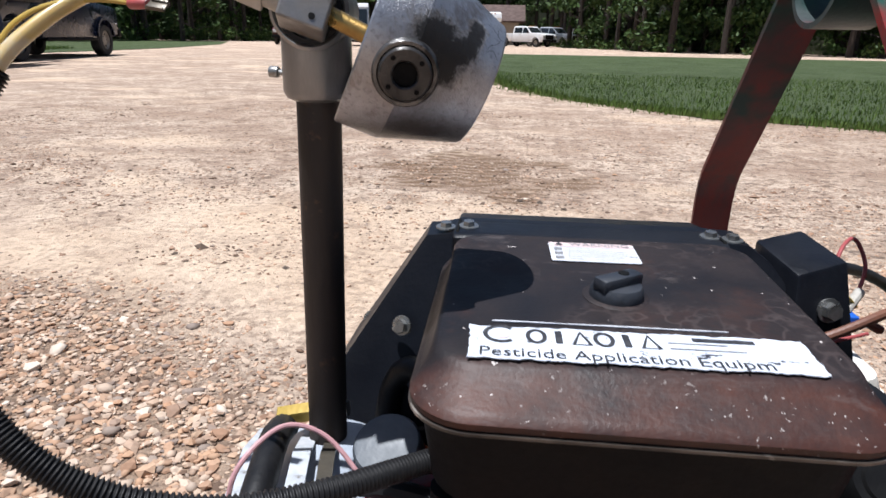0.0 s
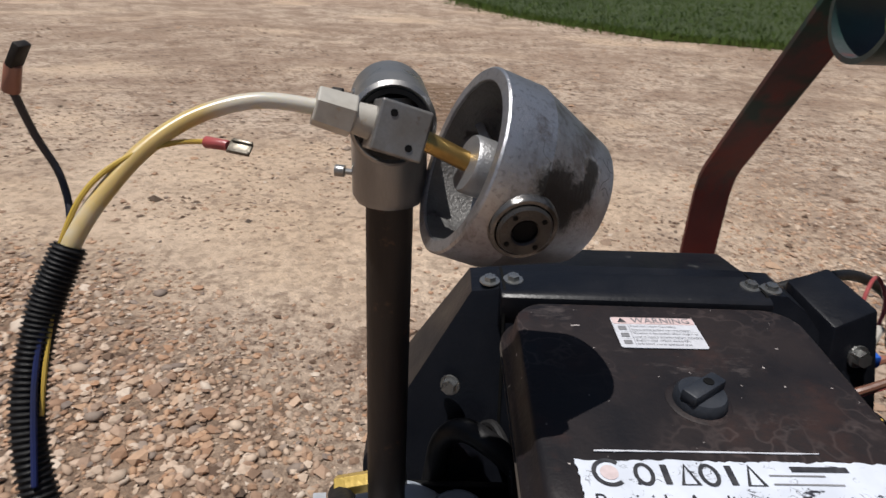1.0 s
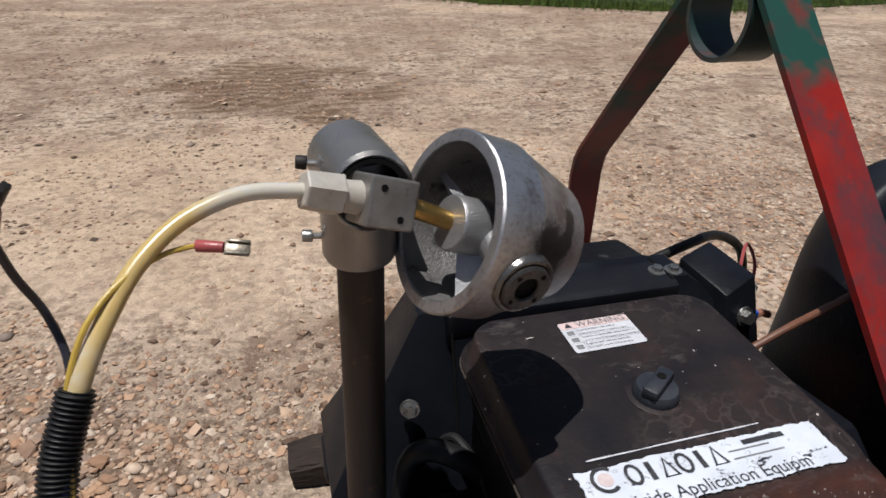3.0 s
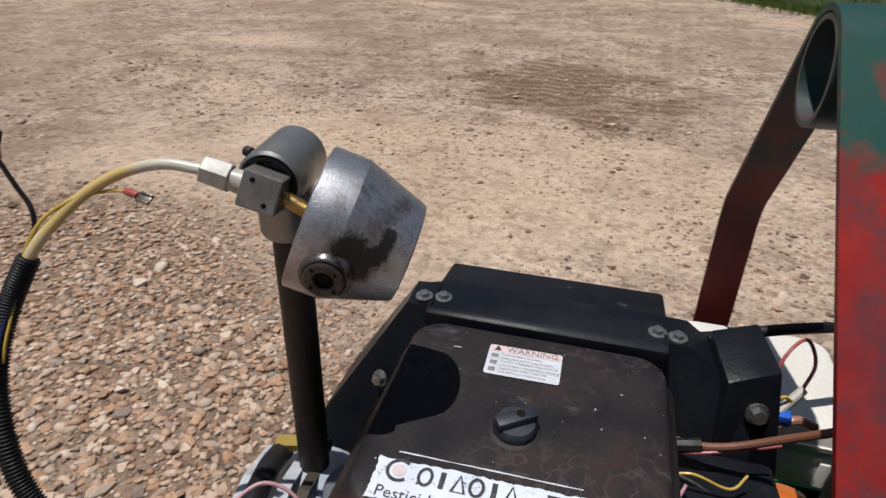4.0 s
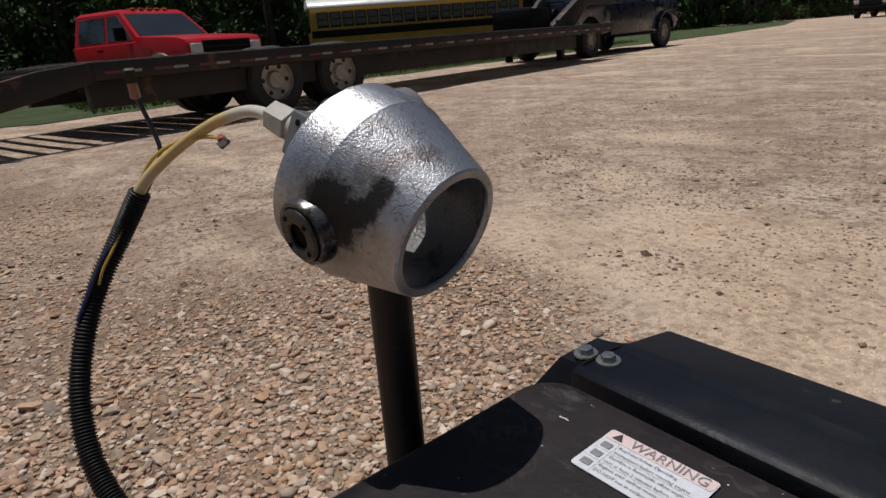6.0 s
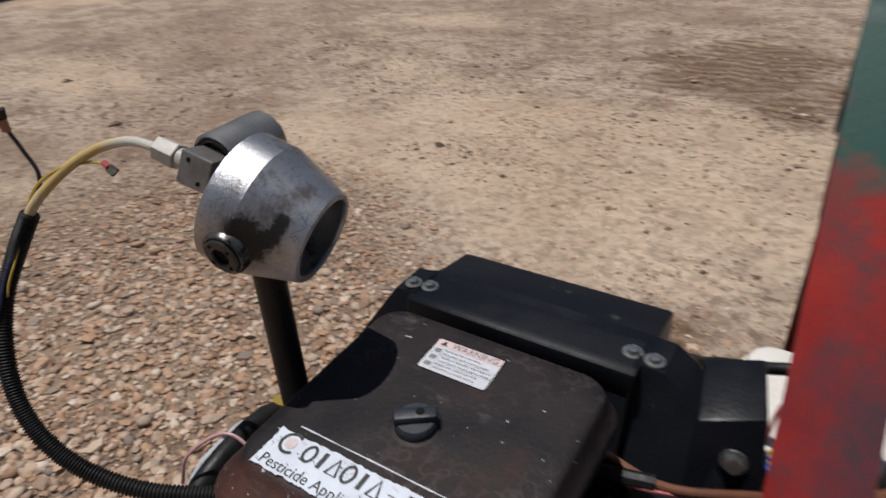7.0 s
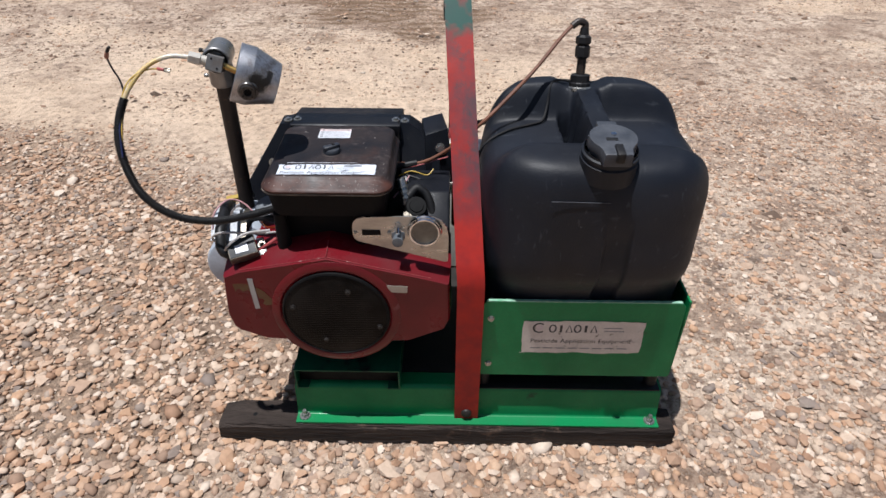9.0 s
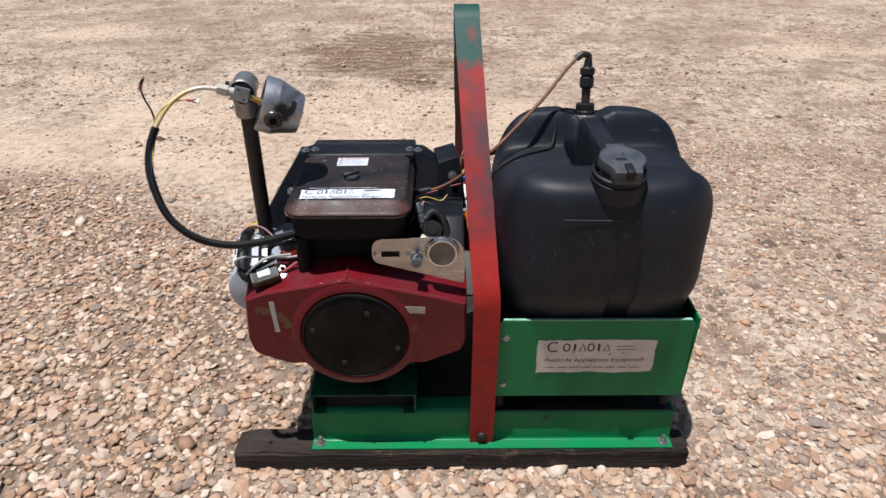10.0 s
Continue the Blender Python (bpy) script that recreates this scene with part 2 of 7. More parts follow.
def handle_paint():
    # red bar with old green and dark grey paint showing through, green towards its top
    m, nt, b = nodes_of("handle_paint")
    tc = nt.nodes.new("ShaderNodeTexCoord")
    sep = nt.nodes.new("ShaderNodeSeparateXYZ")
    nt.links.new(tc.outputs["Object"], sep.inputs[0])
    patches = noise_fac(nt, 9, 6, 0.40, 0.62, stretch=(1, 1, 0.45), rough=0.65)
    chips = noise_fac(nt, 20, 7, 0.48, 0.66, stretch=(1, 1, 0.4), rough=0.75)
    col = mixc(nt, noise_fac(nt, 30, 4), (0.29, 0.016, 0.010), (0.20, 0.013, 0.012))
    # worn dull band over the middle of the bar
    band = nt.nodes.new("ShaderNodeMapRange")
    band.inputs[1].default_value, band.inputs[2].default_value = 0.02, 0.12
    nt.links.new(sep.outputs["Z"], band.inputs[0])
    dull = calc(nt, "MULTIPLY", band.outputs[0], patches)
    col = mixc(nt, calc(nt, "MULTIPLY", dull, 0.9), col, (0.078, 0.030, 0.038))
    col = mixc(nt, calc(nt, "MULTIPLY", chips, band.outputs[0]), col, (0.050, 0.036, 0.042))
    top = nt.nodes.new("ShaderNodeMapRange")
    top.inputs[1].default_value, top.inputs[2].default_value = 0.39, 0.45
    # the rear leg is set darker, in its red and in its green
    rear = nt.nodes.new("ShaderNodeMapRange")
    rear.inputs[1].default_value, rear.inputs[2].default_value = 0.14, 0.19
    nt.links.new(sep.outputs["Y"], rear.inputs[0])
    col = mixc(nt, calc(nt, "MULTIPLY", rear.outputs[0], 0.6), col, (0.060, 0.016, 0.013))
    height = calc(nt, "ADD", sep.outputs["Z"], calc(nt, "MULTIPLY", rear.outputs[0], 0.09))
    nt.links.new(calc(nt, "ADD", height, calc(nt, "MULTIPLY", noise_fac(nt, 14, 3, 0.3, 0.7), 0.16)), top.inputs[0])
    col = mixc(nt, top.outputs[0], col, mixc(nt, calc(nt, "MULTIPLY", rear.outputs[0], 0.75), mixc(nt, patches, (0.013, 0.060, 0.048), (0.024, 0.040, 0.038)), (0.012, 0.020, 0.017)))
    nt.links.new(col, b.inputs["Base Color"])
    b.inputs["Roughness"].default_value = 0.5
    b.inputs["Specular IOR Level"].default_value = 0.22
    bump(nt, b, noise_fac(nt, 160, 4), 0.08, 0.0006)
    return m


M["handle_paint"] = handle_paint()


def lid_paint():
    # dark paint worn through to red-brown along the front slope and rim, with pale specks
    m, nt, b = nodes_of("lid_worn")
    tc = nt.nodes.new("ShaderNodeTexCoord")
    sep = nt.nodes.new("ShaderNodeSeparateXYZ")
    nt.links.new(tc.outputs["Object"], sep.inputs[0])
    mott = noise_fac(nt, 13, 6, 0.35, 0.65, rough=0.6)
    col = mixc(nt, mott, (0.0095, 0.0088, 0.0105), (0.019, 0.0135, 0.0135))
    col = mixc(nt, calc(nt, "MULTIPLY", noise_fac(nt, 22, 7, 0.55, 0.68, rough=0.7), 0.45), col, (0.040, 0.018, 0.014))
    front = nt.nodes.new("ShaderNodeMapRange")
    front.inputs[1].default_value, front.inputs[2].default_value = -0.076, -0.088
    nt.links.new(sep.outputs["Y"], front.inputs[0])
    col = mixc(nt, calc(nt, "MULTIPLY", front.outputs[0], noise_fac(nt, 16, 7, 0.30, 0.68, rough=0.7)), col, (0.075, 0.024, 0.014))
    # swirled pale scuffs and white specks
    col = mixc(nt, calc(nt, "MULTIPLY", noise_fac(nt, 30, 8, 0.6, 0.72, rough=0.75, stretch=(0.4, 1, 1)), 0.6), col, (0.10, 0.082, 0.078))
    vein = nt.nodes.new("ShaderNodeTexVoronoi")
    vein.feature = "DISTANCE_TO_EDGE"
    vein.inputs["Scale"].default_value = 17
    warp = nt.nodes.new("ShaderNodeMix")
    warp.data_type = "VECTOR"
    warp.inputs[0].default_value = 0.16
    wn_ = nt.nodes.new("ShaderNodeTexNoise")
    wn_.inputs["Scale"].default_value = 9
    nt.links.new(tc.outputs["Object"], warp.inputs[4])
    nt.links.new(wn_.outputs["Color"], warp.inputs[5])
    nt.links.new(warp.outputs[1], vein.inputs["Vector"])
    vr = nt.nodes.new("ShaderNodeMapRange")
    vr.inputs[1].default_value, vr.inputs[2].default_value = 0.09, 0.0
    nt.links.new(vein.outputs["Distance"], vr.inputs[0])
    col = mixc(nt, calc(nt, "MULTIPLY", calc(nt, "MULTIPLY", vr.outputs[0], noise_fac(nt, 9, 4, 0.46, 0.62)), 0.42), col, (0.075, 0.056, 0.053))
    specks = calc(nt, "MULTIPLY", noise_fac(nt, 330, 3, 0.655, 0.69, rough=0.6), calc(nt, "MULTIPLY", front.outputs[0], noise_fac(nt, 26, 3, 0.48, 0.62)))
    col = mixc(nt, calc(nt, "MAXIMUM", specks, noise_fac(nt, 190, 2, 0.735, 0.76)), col, (0.42, 0.38, 0.36))
    nt.links.new(col, b.inputs["Base Color"])
    r = nt.nodes.new("ShaderNodeMapRange")
    r.inputs[3].default_value, r.inputs[4].default_value = 0.42, 0.64
    nt.links.new(mott, r.inputs[0])
    nt.links.new(r.outputs[0], b.inputs["Roughness"])
    b.inputs["Specular IOR Level"].default_value = 0.25
    bump(nt, b, noise_fac(nt, 300, 4), 0.15, 0.0006)
    return m


M["lid_worn"] = lid_paint()


def translucent_tube():
    # milky plastic, stained yellow along its middle
    m, nt, b = nodes_of("milky_tube")
    tc = nt.nodes.new("ShaderNodeTexCoord")
    sep = nt.nodes.new("ShaderNodeSeparateXYZ")
    nt.links.new(tc.outputs["Object"], sep.inputs[0])
    along_x = calc(nt, "ADD", sep.outputs["X"], calc(nt, "MULTIPLY", noise_fac(nt, 60, 3, 0.3, 0.7), 0.016))
    stain = None
    for a, z in ((-0.040, -0.024), (0.026, 0.004)):
        r = nt.nodes.new("ShaderNodeMapRange")
        r.inputs[1].default_value, r.inputs[2].default_value = a, z
        nt.links.new(along_x, r.inputs[0])
        stain = r.outputs[0] if stain is None else calc(nt, "MULTIPLY", stain, r.outputs[0])
    tone = mixc(nt, calc(nt, "MULTIPLY", stain, 0.85), (0.62, 0.59, 0.52), (0.60, 0.42, 0.12))
    nt.links.new(tone, b.inputs["Base Color"])
    b.inputs["Roughness"].default_value = 0.28
    b.inputs["Subsurface Weight"].default_value = 0.5
    b.inputs["Subsurface Radius"].default_value = (0.006, 0.005, 0.003)
    b.inputs["Transmission Weight"].default_value = 0.15
    return m


M["milky_tube"] = translucent_tube()


def crack_lines(nt, scale, width, warp, keep):
    """Fine branching lines: edges of warped cells, kept only where a broad noise lets them."""
    tc = nt.nodes.new("ShaderNodeTexCoord")
    ns = nt.nodes.new("ShaderNodeTexNoise")
    ns.inputs["Scale"].default_value = scale * 0.7
    nt.links.new(tc.outputs["Object"], ns.inputs["Vector"])
    mx = nt.nodes.new("ShaderNodeMix")
    mx.data_type = "VECTOR"
    mx.inputs[0].default_value = warp
    nt.links.new(tc.outputs["Object"], mx.inputs[4])
    nt.links.new(ns.outputs["Color"], mx.inputs[5])
    vo = nt.nodes.new("ShaderNodeTexVoronoi")
    vo.feature = "DISTANCE_TO_EDGE"
    vo.inputs["Scale"].default_value = scale
    nt.links.new(mx.outputs[1], vo.inputs["Vector"])
    r = nt.nodes.new("ShaderNodeMapRange")
    r.inputs[1].default_value, r.inputs[2].default_value = width, width * 0.35
    nt.links.new(vo.outputs["Distance"], r.inputs[0])
    return calc(nt, "MULTIPLY", r.outputs[0], noise_fac(nt, scale * 0.5, 3, keep, keep + 0.08))


def torn_label(name, white, torn, amount):
    # printed film, cracked and flaked off in ragged flecks towards its edges
    m, nt, b = nodes_of(name)
    f = noise_fac(nt, 75, 8, amount, amount + 0.025, rough=0.7, stretch=(0.6, 1.3, 1))
    f = calc(nt, "MAXIMUM", f, crack_lines(nt, 120, 0.030, 0.03, 0.55))
    col = mixc(nt, f, mixc(nt, noise_fac(nt, 40, 3), white, tuple(c * 0.86 for c in white)), torn)
    nt.links.new(col, b.inputs["Base Color"])
    b.inputs["Roughness"].default_value = 0.42
    bump(nt, b, f, 0.3, 0.0005)
    return m


M["torn_label"] = torn_label("torn_label", (0.62, 0.66, 0.74), (0.03, 0.03, 0.04), 0.60)


def stained_bell():
    # grainy cast bell with a ragged run of black oil beside its boss and brown drips under the rim
    m, nt, b = nodes_of("stained_bell")
    f1 = noise_fac(nt, 26, 5)
    f2 = noise_fac(nt, 1500, 2, 0.3, 0.7)
    col = mixc(nt, f1, (0.53, 0.535, 0.56), (0.36, 0.365, 0.39))
    col = mixc(nt, calc(nt, "MULTIPLY", noise_fac(nt, 420, 3, 0.56, 0.66), 0.45), col, (0.18, 0.18, 0.185))
    col = mixc(nt, crack_lines(nt, 60, 0.012, 0.03, 0.57), col, (0.07, 0.068, 0.066))
    drips = noise_fac(nt, 45, 6, 0.55, 0.66, rough=0.7, stretch=(1, 1, 0.35))
    col = mixc(nt, calc(nt, "MULTIPLY", drips, 0.7), col, (0.13, 0.095, 0.07))
    tc = nt.nodes.new("ShaderNodeTexCoord")
    rag = noise_fac(nt, 95, 9, 0.25, 0.75, rough=0.8)
    # thin brown-grey film of old oil round the boss; same tone under the bell
    film = None
    for c, r in (((0.012, -0.040, -0.008), 0.040), ((0.0, -0.020, -0.045), 0.038)):
        d = nt.nodes.new("ShaderNodeVectorMath")
        d.operation = "DISTANCE"
        d.inputs[1].default_value = c
        nt.links.new(tc.outputs["Object"], d.inputs[0])
        v = calc(nt, "SUBTRACT", 1.0, calc(nt, "DIVIDE", d.outputs["Value"], r))
        film = v if film is None else calc(nt, "MAXIMUM", film, v)
    fr = nt.nodes.new("ShaderNodeMapRange")
    fr.inputs[1].default_value, fr.inputs[2].default_value, fr.inputs[4].default_value = 0.15, 0.75, 0.85
    nt.links.new(calc(nt, "ADD", calc(nt, "MULTIPLY", film, 0.8), calc(nt, "MULTIPLY", rag, 0.4)), fr.inputs[0])
    col = mixc(nt, fr.outputs[0], col, (0.15, 0.135, 0.12))
    dist = None
    for c, r in BELL_STAINS:
        d = nt.nodes.new("ShaderNodeVectorMath")
        d.operation = "DISTANCE"
        d.inputs[1].default_value = c
        nt.links.new(tc.outputs["Object"], d.inputs[0])
        v = calc(nt, "SUBTRACT", 1.0, calc(nt, "DIVIDE", d.outputs["Value"], r))
        dist = v if dist is None else calc(nt, "MAXIMUM", dist, v)
    edge = nt.nodes.new("ShaderNodeMapRange")
    edge.inputs[1].default_value, edge.inputs[2].default_value = 0.36, 0.64
    nt.links.new(calc(nt, "ADD", calc(nt, "MULTIPLY", dist, 0.7), calc(nt, "MULTIPLY", calc(nt, "ADD", calc(nt, "MULTIPLY", rag, 0.7), calc(nt, "MULTIPLY", noise_fac(nt, 420, 4, 0.3, 0.7, rough=0.7), 0.3)), 0.62)), edge.inputs[0])
    col = mixc(nt, calc(nt, "MULTIPLY", edge.outputs[0], 0.95), col, (0.006, 0.0055, 0.005))
    nt.links.new(col, b.inputs["Base Color"])
    met = nt.nodes.new("ShaderNodeMapRange")
    met.inputs[3].default_value, met.inputs[4].default_value = 0.86, 0.0
    nt.links.new(edge.outputs[0], met.inputs[0])
    nt.links.new(met.outputs[0], b.inputs["Metallic"])
    sp = nt.nodes.new("ShaderNodeMapRange")
    sp.inputs[3].default_value, sp.inputs[4].default_value = 0.5, 0.25
    nt.links.new(edge.outputs[0], sp.inputs[0])
    nt.links.new(sp.outputs[0], b.inputs["Specular IOR Level"])
    rg = nt.nodes.new("ShaderNodeMapRange")
    rg.inputs[3].default_value, rg.inputs[4].default_value = 0.29, 0.41
    nt.links.new(f1, rg.inputs[0])
    nt.links.new(rg.outputs[0], b.inputs["Roughness"])
    bump(nt, b, calc(nt, "ADD", f2, calc(nt, "MULTIPLY", noise_fac(nt, 600, 3, 0.3, 0.7), 0.9)), 0.34, 0.0004)
    return m


BELL_STAINS = (((0.015, -0.038, 0.006), 0.017), ((0.018, -0.037, -0.006), 0.015), ((0.025, -0.0325, -0.001), 0.012), ((0.030, -0.0285, 0.001), 0.009), ((0.0325, -0.025, 0.005), 0.008), ((0.0345, -0.021, 0.010), 0.008))
M["stained_bell"] = stained_bell()


def screen_mesh():
    # fine perforated intake screen: holes a few millimetres wide
    m, nt, b = nodes_of("screen_mesh")
    tc = nt.nodes.new("ShaderNodeTexCoord")
    vo = nt.nodes.new("ShaderNodeTexVoronoi")
    vo.inputs["Scale"].default_value = 215
    vo.inputs["Randomness"].default_value = 0.15
    nt.links.new(tc.outputs["Object"], vo.inputs["Vector"])
    r = nt.nodes.new("ShaderNodeMapRange")
    r.inputs[1].default_value, r.inputs[2].default_value = 0.35, 0.6
    nt.links.new(vo.outputs["Distance"], r.inputs[0])
    oil = noise_fac(nt, 12, 4, 0.4, 0.62)
    wire = mixc(nt, oil, (0.016, 0.0145, 0.0135), (0.003, 0.0026, 0.0024))
    nt.links.new(mixc(nt, r.outputs[0], (0.003, 0.003, 0.0035), wire), b.inputs["Base Color"])
    b.inputs["Specular IOR Level"].default_value = 0.07
    b.inputs["Metallic"].default_value = 0.2
    b.inputs["Roughness"].default_value = 0.3
    bump(nt, b, r.outputs[0], 0.6, 0.001)
    return m


M["screen_mesh"] = screen_mesh()


def ground_material():
    # pale sandy dirt: clean drifts of sand, and worn stony stretches with brown marks between them
    m, nt, b = nodes_of("sandy_ground")
    tc = nt.nodes.new("ShaderNodeTexCoord")
    sep = nt.nodes.new("ShaderNodeSeparateXYZ")
    nt.links.new(tc.outputs["Object"], sep.inputs[0])
    big = noise_fac(nt, 0.55, 6, 0.38, 0.66, rough=0.6)
    mid = noise_fac(nt, 3.2, 6, 0.47, 0.62, rough=0.65)
    small = noise_fac(nt, 30, 6, 0.5, 0.6, rough=0.72)
    grit = noise_fac(nt, 170, 3, 0.42, 0.7, rough=0.7)
    streak = noise_fac(nt, 1.1, 5, 0.5, 0.68, stretch=(0.4, 1.3, 1))
    ragged_edge = noise_fac(nt, 1.9, 6, 0.2, 0.8, rough=0.6)
    # the drift of clean sand behind the machine
    ex = calc(nt, "POWER", calc(nt, "ABSOLUTE", calc(nt, "DIVIDE", calc(nt, "ADD", sep.outputs["X"], 0.8), 1.8)), 2.0)
    ey = calc(nt, "POWER", calc(nt, "ABSOLUTE", calc(nt, "DIVIDE", calc(nt, "SUBTRACT", sep.outputs["Y"], 2.05), 0.85)), 2.0)
    drift = calc(nt, "SUBTRACT", 1.0, calc(nt, "SQRT", calc(nt, "ADD", ex, ey)))
    drift = calc(nt, "ADD", drift, calc(nt, "MULTIPLY", calc(nt, "SUBTRACT", ragged_edge, 0.5), 0.9))
    cm = nt.nodes.new("ShaderNodeMapRange")
    cm.inputs[1].default_value, cm.inputs[2].default_value = -0.15, 0.35
    nt.links.new(drift, cm.inputs[0])
    clean = calc(nt, "MAXIMUM", cm.outputs[0], noise_fac(nt, 0.8, 5, 0.54, 0.64, stretch=(0.7, 1.1, 1)))
    worn = calc(nt, "SUBTRACT", 1.0, calc(nt, "MULTIPLY", clean, 0.66))
    col = mixc(nt, big, (0.670, 0.534, 0.417), (0.473, 0.348, 0.258))
    col = mixc(nt, calc(nt, "MULTIPLY", clean, 0.9), col, mixc(nt, noise_fac(nt, 1.4, 4), (0.73, 0.565, 0.42), (0.69, 0.51, 0.355)))
    # brown marks of the dirt, deepened to carry the shade of small clods
    for f, k, tone in ((noise_fac(nt, 1.7, 6, 0.5, 0.62, rough=0.7), 0.6, (0.286, 0.192, 0.134)), (mid, 0.8, (0.276, 0.183, 0.129)),
                       (noise_fac(nt, 7.5, 6, 0.54, 0.61, rough=0.72), 0.9, (0.197, 0.126, 0.084)), (noise_fac(nt, 21, 6, 0.54, 0.62, rough=0.7), 0.65, (0.187, 0.121, 0.082)), (streak, 0.5, (0.295, 0.188, 0.129)), (small, 0.7, (0.217, 0.143, 0.103))):
        col = mixc(nt, calc(nt, "MULTIPLY", calc(nt, "MULTIPLY", f, k), worn), col, tone)
    # scattered dark crumbs
    crumbs = calc(nt, "MULTIPLY", noise_fac(nt, 16, 4, 0.57, 0.62, rough=0.65, stretch=(0.8, 1.2, 1)), noise_fac(nt, 1.3, 4, 0.38, 0.56))
    col = mixc(nt, calc(nt, "MULTIPLY", crumbs, calc(nt, "MULTIPLY", worn, 0.95)), col, (0.118, 0.078, 0.056))
    col = mixc(nt, calc(nt, "MULTIPLY", grit, 0.4), col, (0.611, 0.499, 0.407))
    # brown disturbed patch with tread marks, and one oily spot
    rag = noise_fac(nt, 2.4, 6, 0.25, 0.75)
    for c, rad, tone in (((-0.50, 3.50, 0), 1.0, (0.187, 0.119, 0.074)), ((-0.30, 1.16, 0), 0.17, (0.197, 0.121, 0.072))):
        d = nt.nodes.new("ShaderNodeVectorMath")
        d.operation = "DISTANCE"
        d.inputs[1].default_value = c
        nt.links.new(tc.outputs["Object"], d.inputs[0])
        v = calc(nt, "ADD", calc(nt, "SUBTRACT", 1.0, calc(nt, "DIVIDE", d.outputs["Value"], rad)), calc(nt, "MULTIPLY", calc(nt, "SUBTRACT", rag, 0.6), 0.9))
        r = nt.nodes.new("ShaderNodeMapRange")
        r.inputs[1].default_value, r.inputs[2].default_value = 0.18, 0.46
        nt.links.new(v, r.inputs[0])
        tread = nt.nodes.new("ShaderNodeTexWave")
        tread.inputs["Scale"].default_value, tread.inputs["Distortion"].default_value = 3.2, 9.0
        tread.bands_direction = "Y"
        nt.links.new(tc.outputs["Object"], tread.inputs["Vector"])
        col = mixc(nt, calc(nt, "MULTIPLY", r.outputs[0], calc(nt, "ADD", 0.5, calc(nt, "MULTIPLY", tread.outputs["Fac"], 0.5))), col, tone)
    # brown soil of the gravel bed, darkened for the shade between the stones
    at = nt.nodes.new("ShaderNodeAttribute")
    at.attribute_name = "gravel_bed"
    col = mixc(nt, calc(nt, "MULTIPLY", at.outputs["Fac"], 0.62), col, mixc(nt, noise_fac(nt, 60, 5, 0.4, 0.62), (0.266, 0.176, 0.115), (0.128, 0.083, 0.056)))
    nt.links.new(col, b.inputs["Base Color"])
    b.inputs["Roughness"].default_value = 0.95
    b.inputs["Specular IOR Level"].default_value = 0.2
    bump(nt, b, calc(nt, "ADD", calc(nt, "MULTIPLY", mid, 1.5), calc(nt, "ADD", small, grit)), 0.7, 0.01)
    return m


M["ground"] = ground_material()


def island_colours(name, stops, rough=0.8, obj=False, spread=0.25):
    # colour by piece, from a ramp of real tones
    m, nt, b = nodes_of(name)
    src = nt.nodes.new("ShaderNodeObjectInfo" if obj else "ShaderNodeNewGeometry")
    ramp = nt.nodes.new("ShaderNodeValToRGB")
    els = ramp.color_ramp.elements
    while len(els) < len(stops):
        els.new(0.5)
    for n, c in enumerate(stops):
        els[n].position = n / (len(stops) - 1)
        els[n].color = (*c, 1)
    nt.links.new(src.outputs["Random"] if obj else src.outputs["Random Per Island"], ramp.inputs[0])
    col = mixc(nt, calc(nt, "MULTIPLY", noise_fac(nt, 90, 3), spread), ramp.outputs[0], (0.12, 0.08, 0.05))
    nt.links.new(col, b.inputs["Base Color"])
    b.inputs["Roughness"].default_value = rough
    b.inputs["Specular IOR Level"].default_value = 0.15
    return m


M["pebbles"] = island_colours("pebbles", [(0.499, 0.347, 0.240), (0.286, 0.168, 0.107), (0.552, 0.430, 0.332), (0.266, 0.174, 0.123), (0.446, 0.278, 0.175), (0.594, 0.498, 0.408), (0.371, 0.213, 0.128), (0.499, 0.384, 0.291), (0.202, 0.163, 0.141), (0.467, 0.301, 0.199)], 0.75, spread=0.2)
M["crumbs"] = island_colours("crumbs", [(0.158, 0.101, 0.072), (0.099, 0.066, 0.049), (0.295, 0.192, 0.134), (0.069, 0.055, 0.046), (0.217, 0.131, 0.088), (0.414, 0.323, 0.247)])
M["grass"] = island_colours("grass", [(0.072, 0.125, 0.022), (0.105, 0.165, 0.032), (0.058, 0.105, 0.018), (0.14, 0.175, 0.05)], 0.7, spread=0.1)
M["leaves"] = island_colours("leaves", [(0.028, 0.060, 0.014), (0.046, 0.085, 0.021), (0.022, 0.047, 0.013), (0.066, 0.104, 0.028)], 0.6, spread=0.1)
M["undergrowth"] = island_colours("undergrowth", [(0.036, 0.076, 0.016), (0.062, 0.108, 0.024), (0.023, 0.053, 0.012), (0.080, 0.118, 0.031)], 0.6, spread=0.1)
M["lawn"] = surface("lawn", (0.060, 0.088, 0.020), (0.040, 0.063, 0.014), 0.9, scale=0.8, fine=90, bump_s=0.8, bump_d=0.03, third=(0.12, 0.15, 0.05), third_lo=0.6, third_scale=1.6)
M["bark"] = surface("bark", (0.055, 0.042, 0.033), (0.03, 0.023, 0.018), 0.9, scale=6, fine=40, bump_s=0.8, bump_d=0.02, stretch=(1, 1, 0.3))
M["wood_shade"] = surface("wood_shade", (0.035, 0.045, 0.018), (0.02, 0.026, 0.012), 0.95, scale=0.5, fine=8, bump_s=0.6)
M["navy_paint"] = surface("navy_paint", (0.006, 0.008, 0.020), (0.010, 0.012, 0.026), 0.3, coat=0.25, scale=3, fine=30, bump_s=0.02)
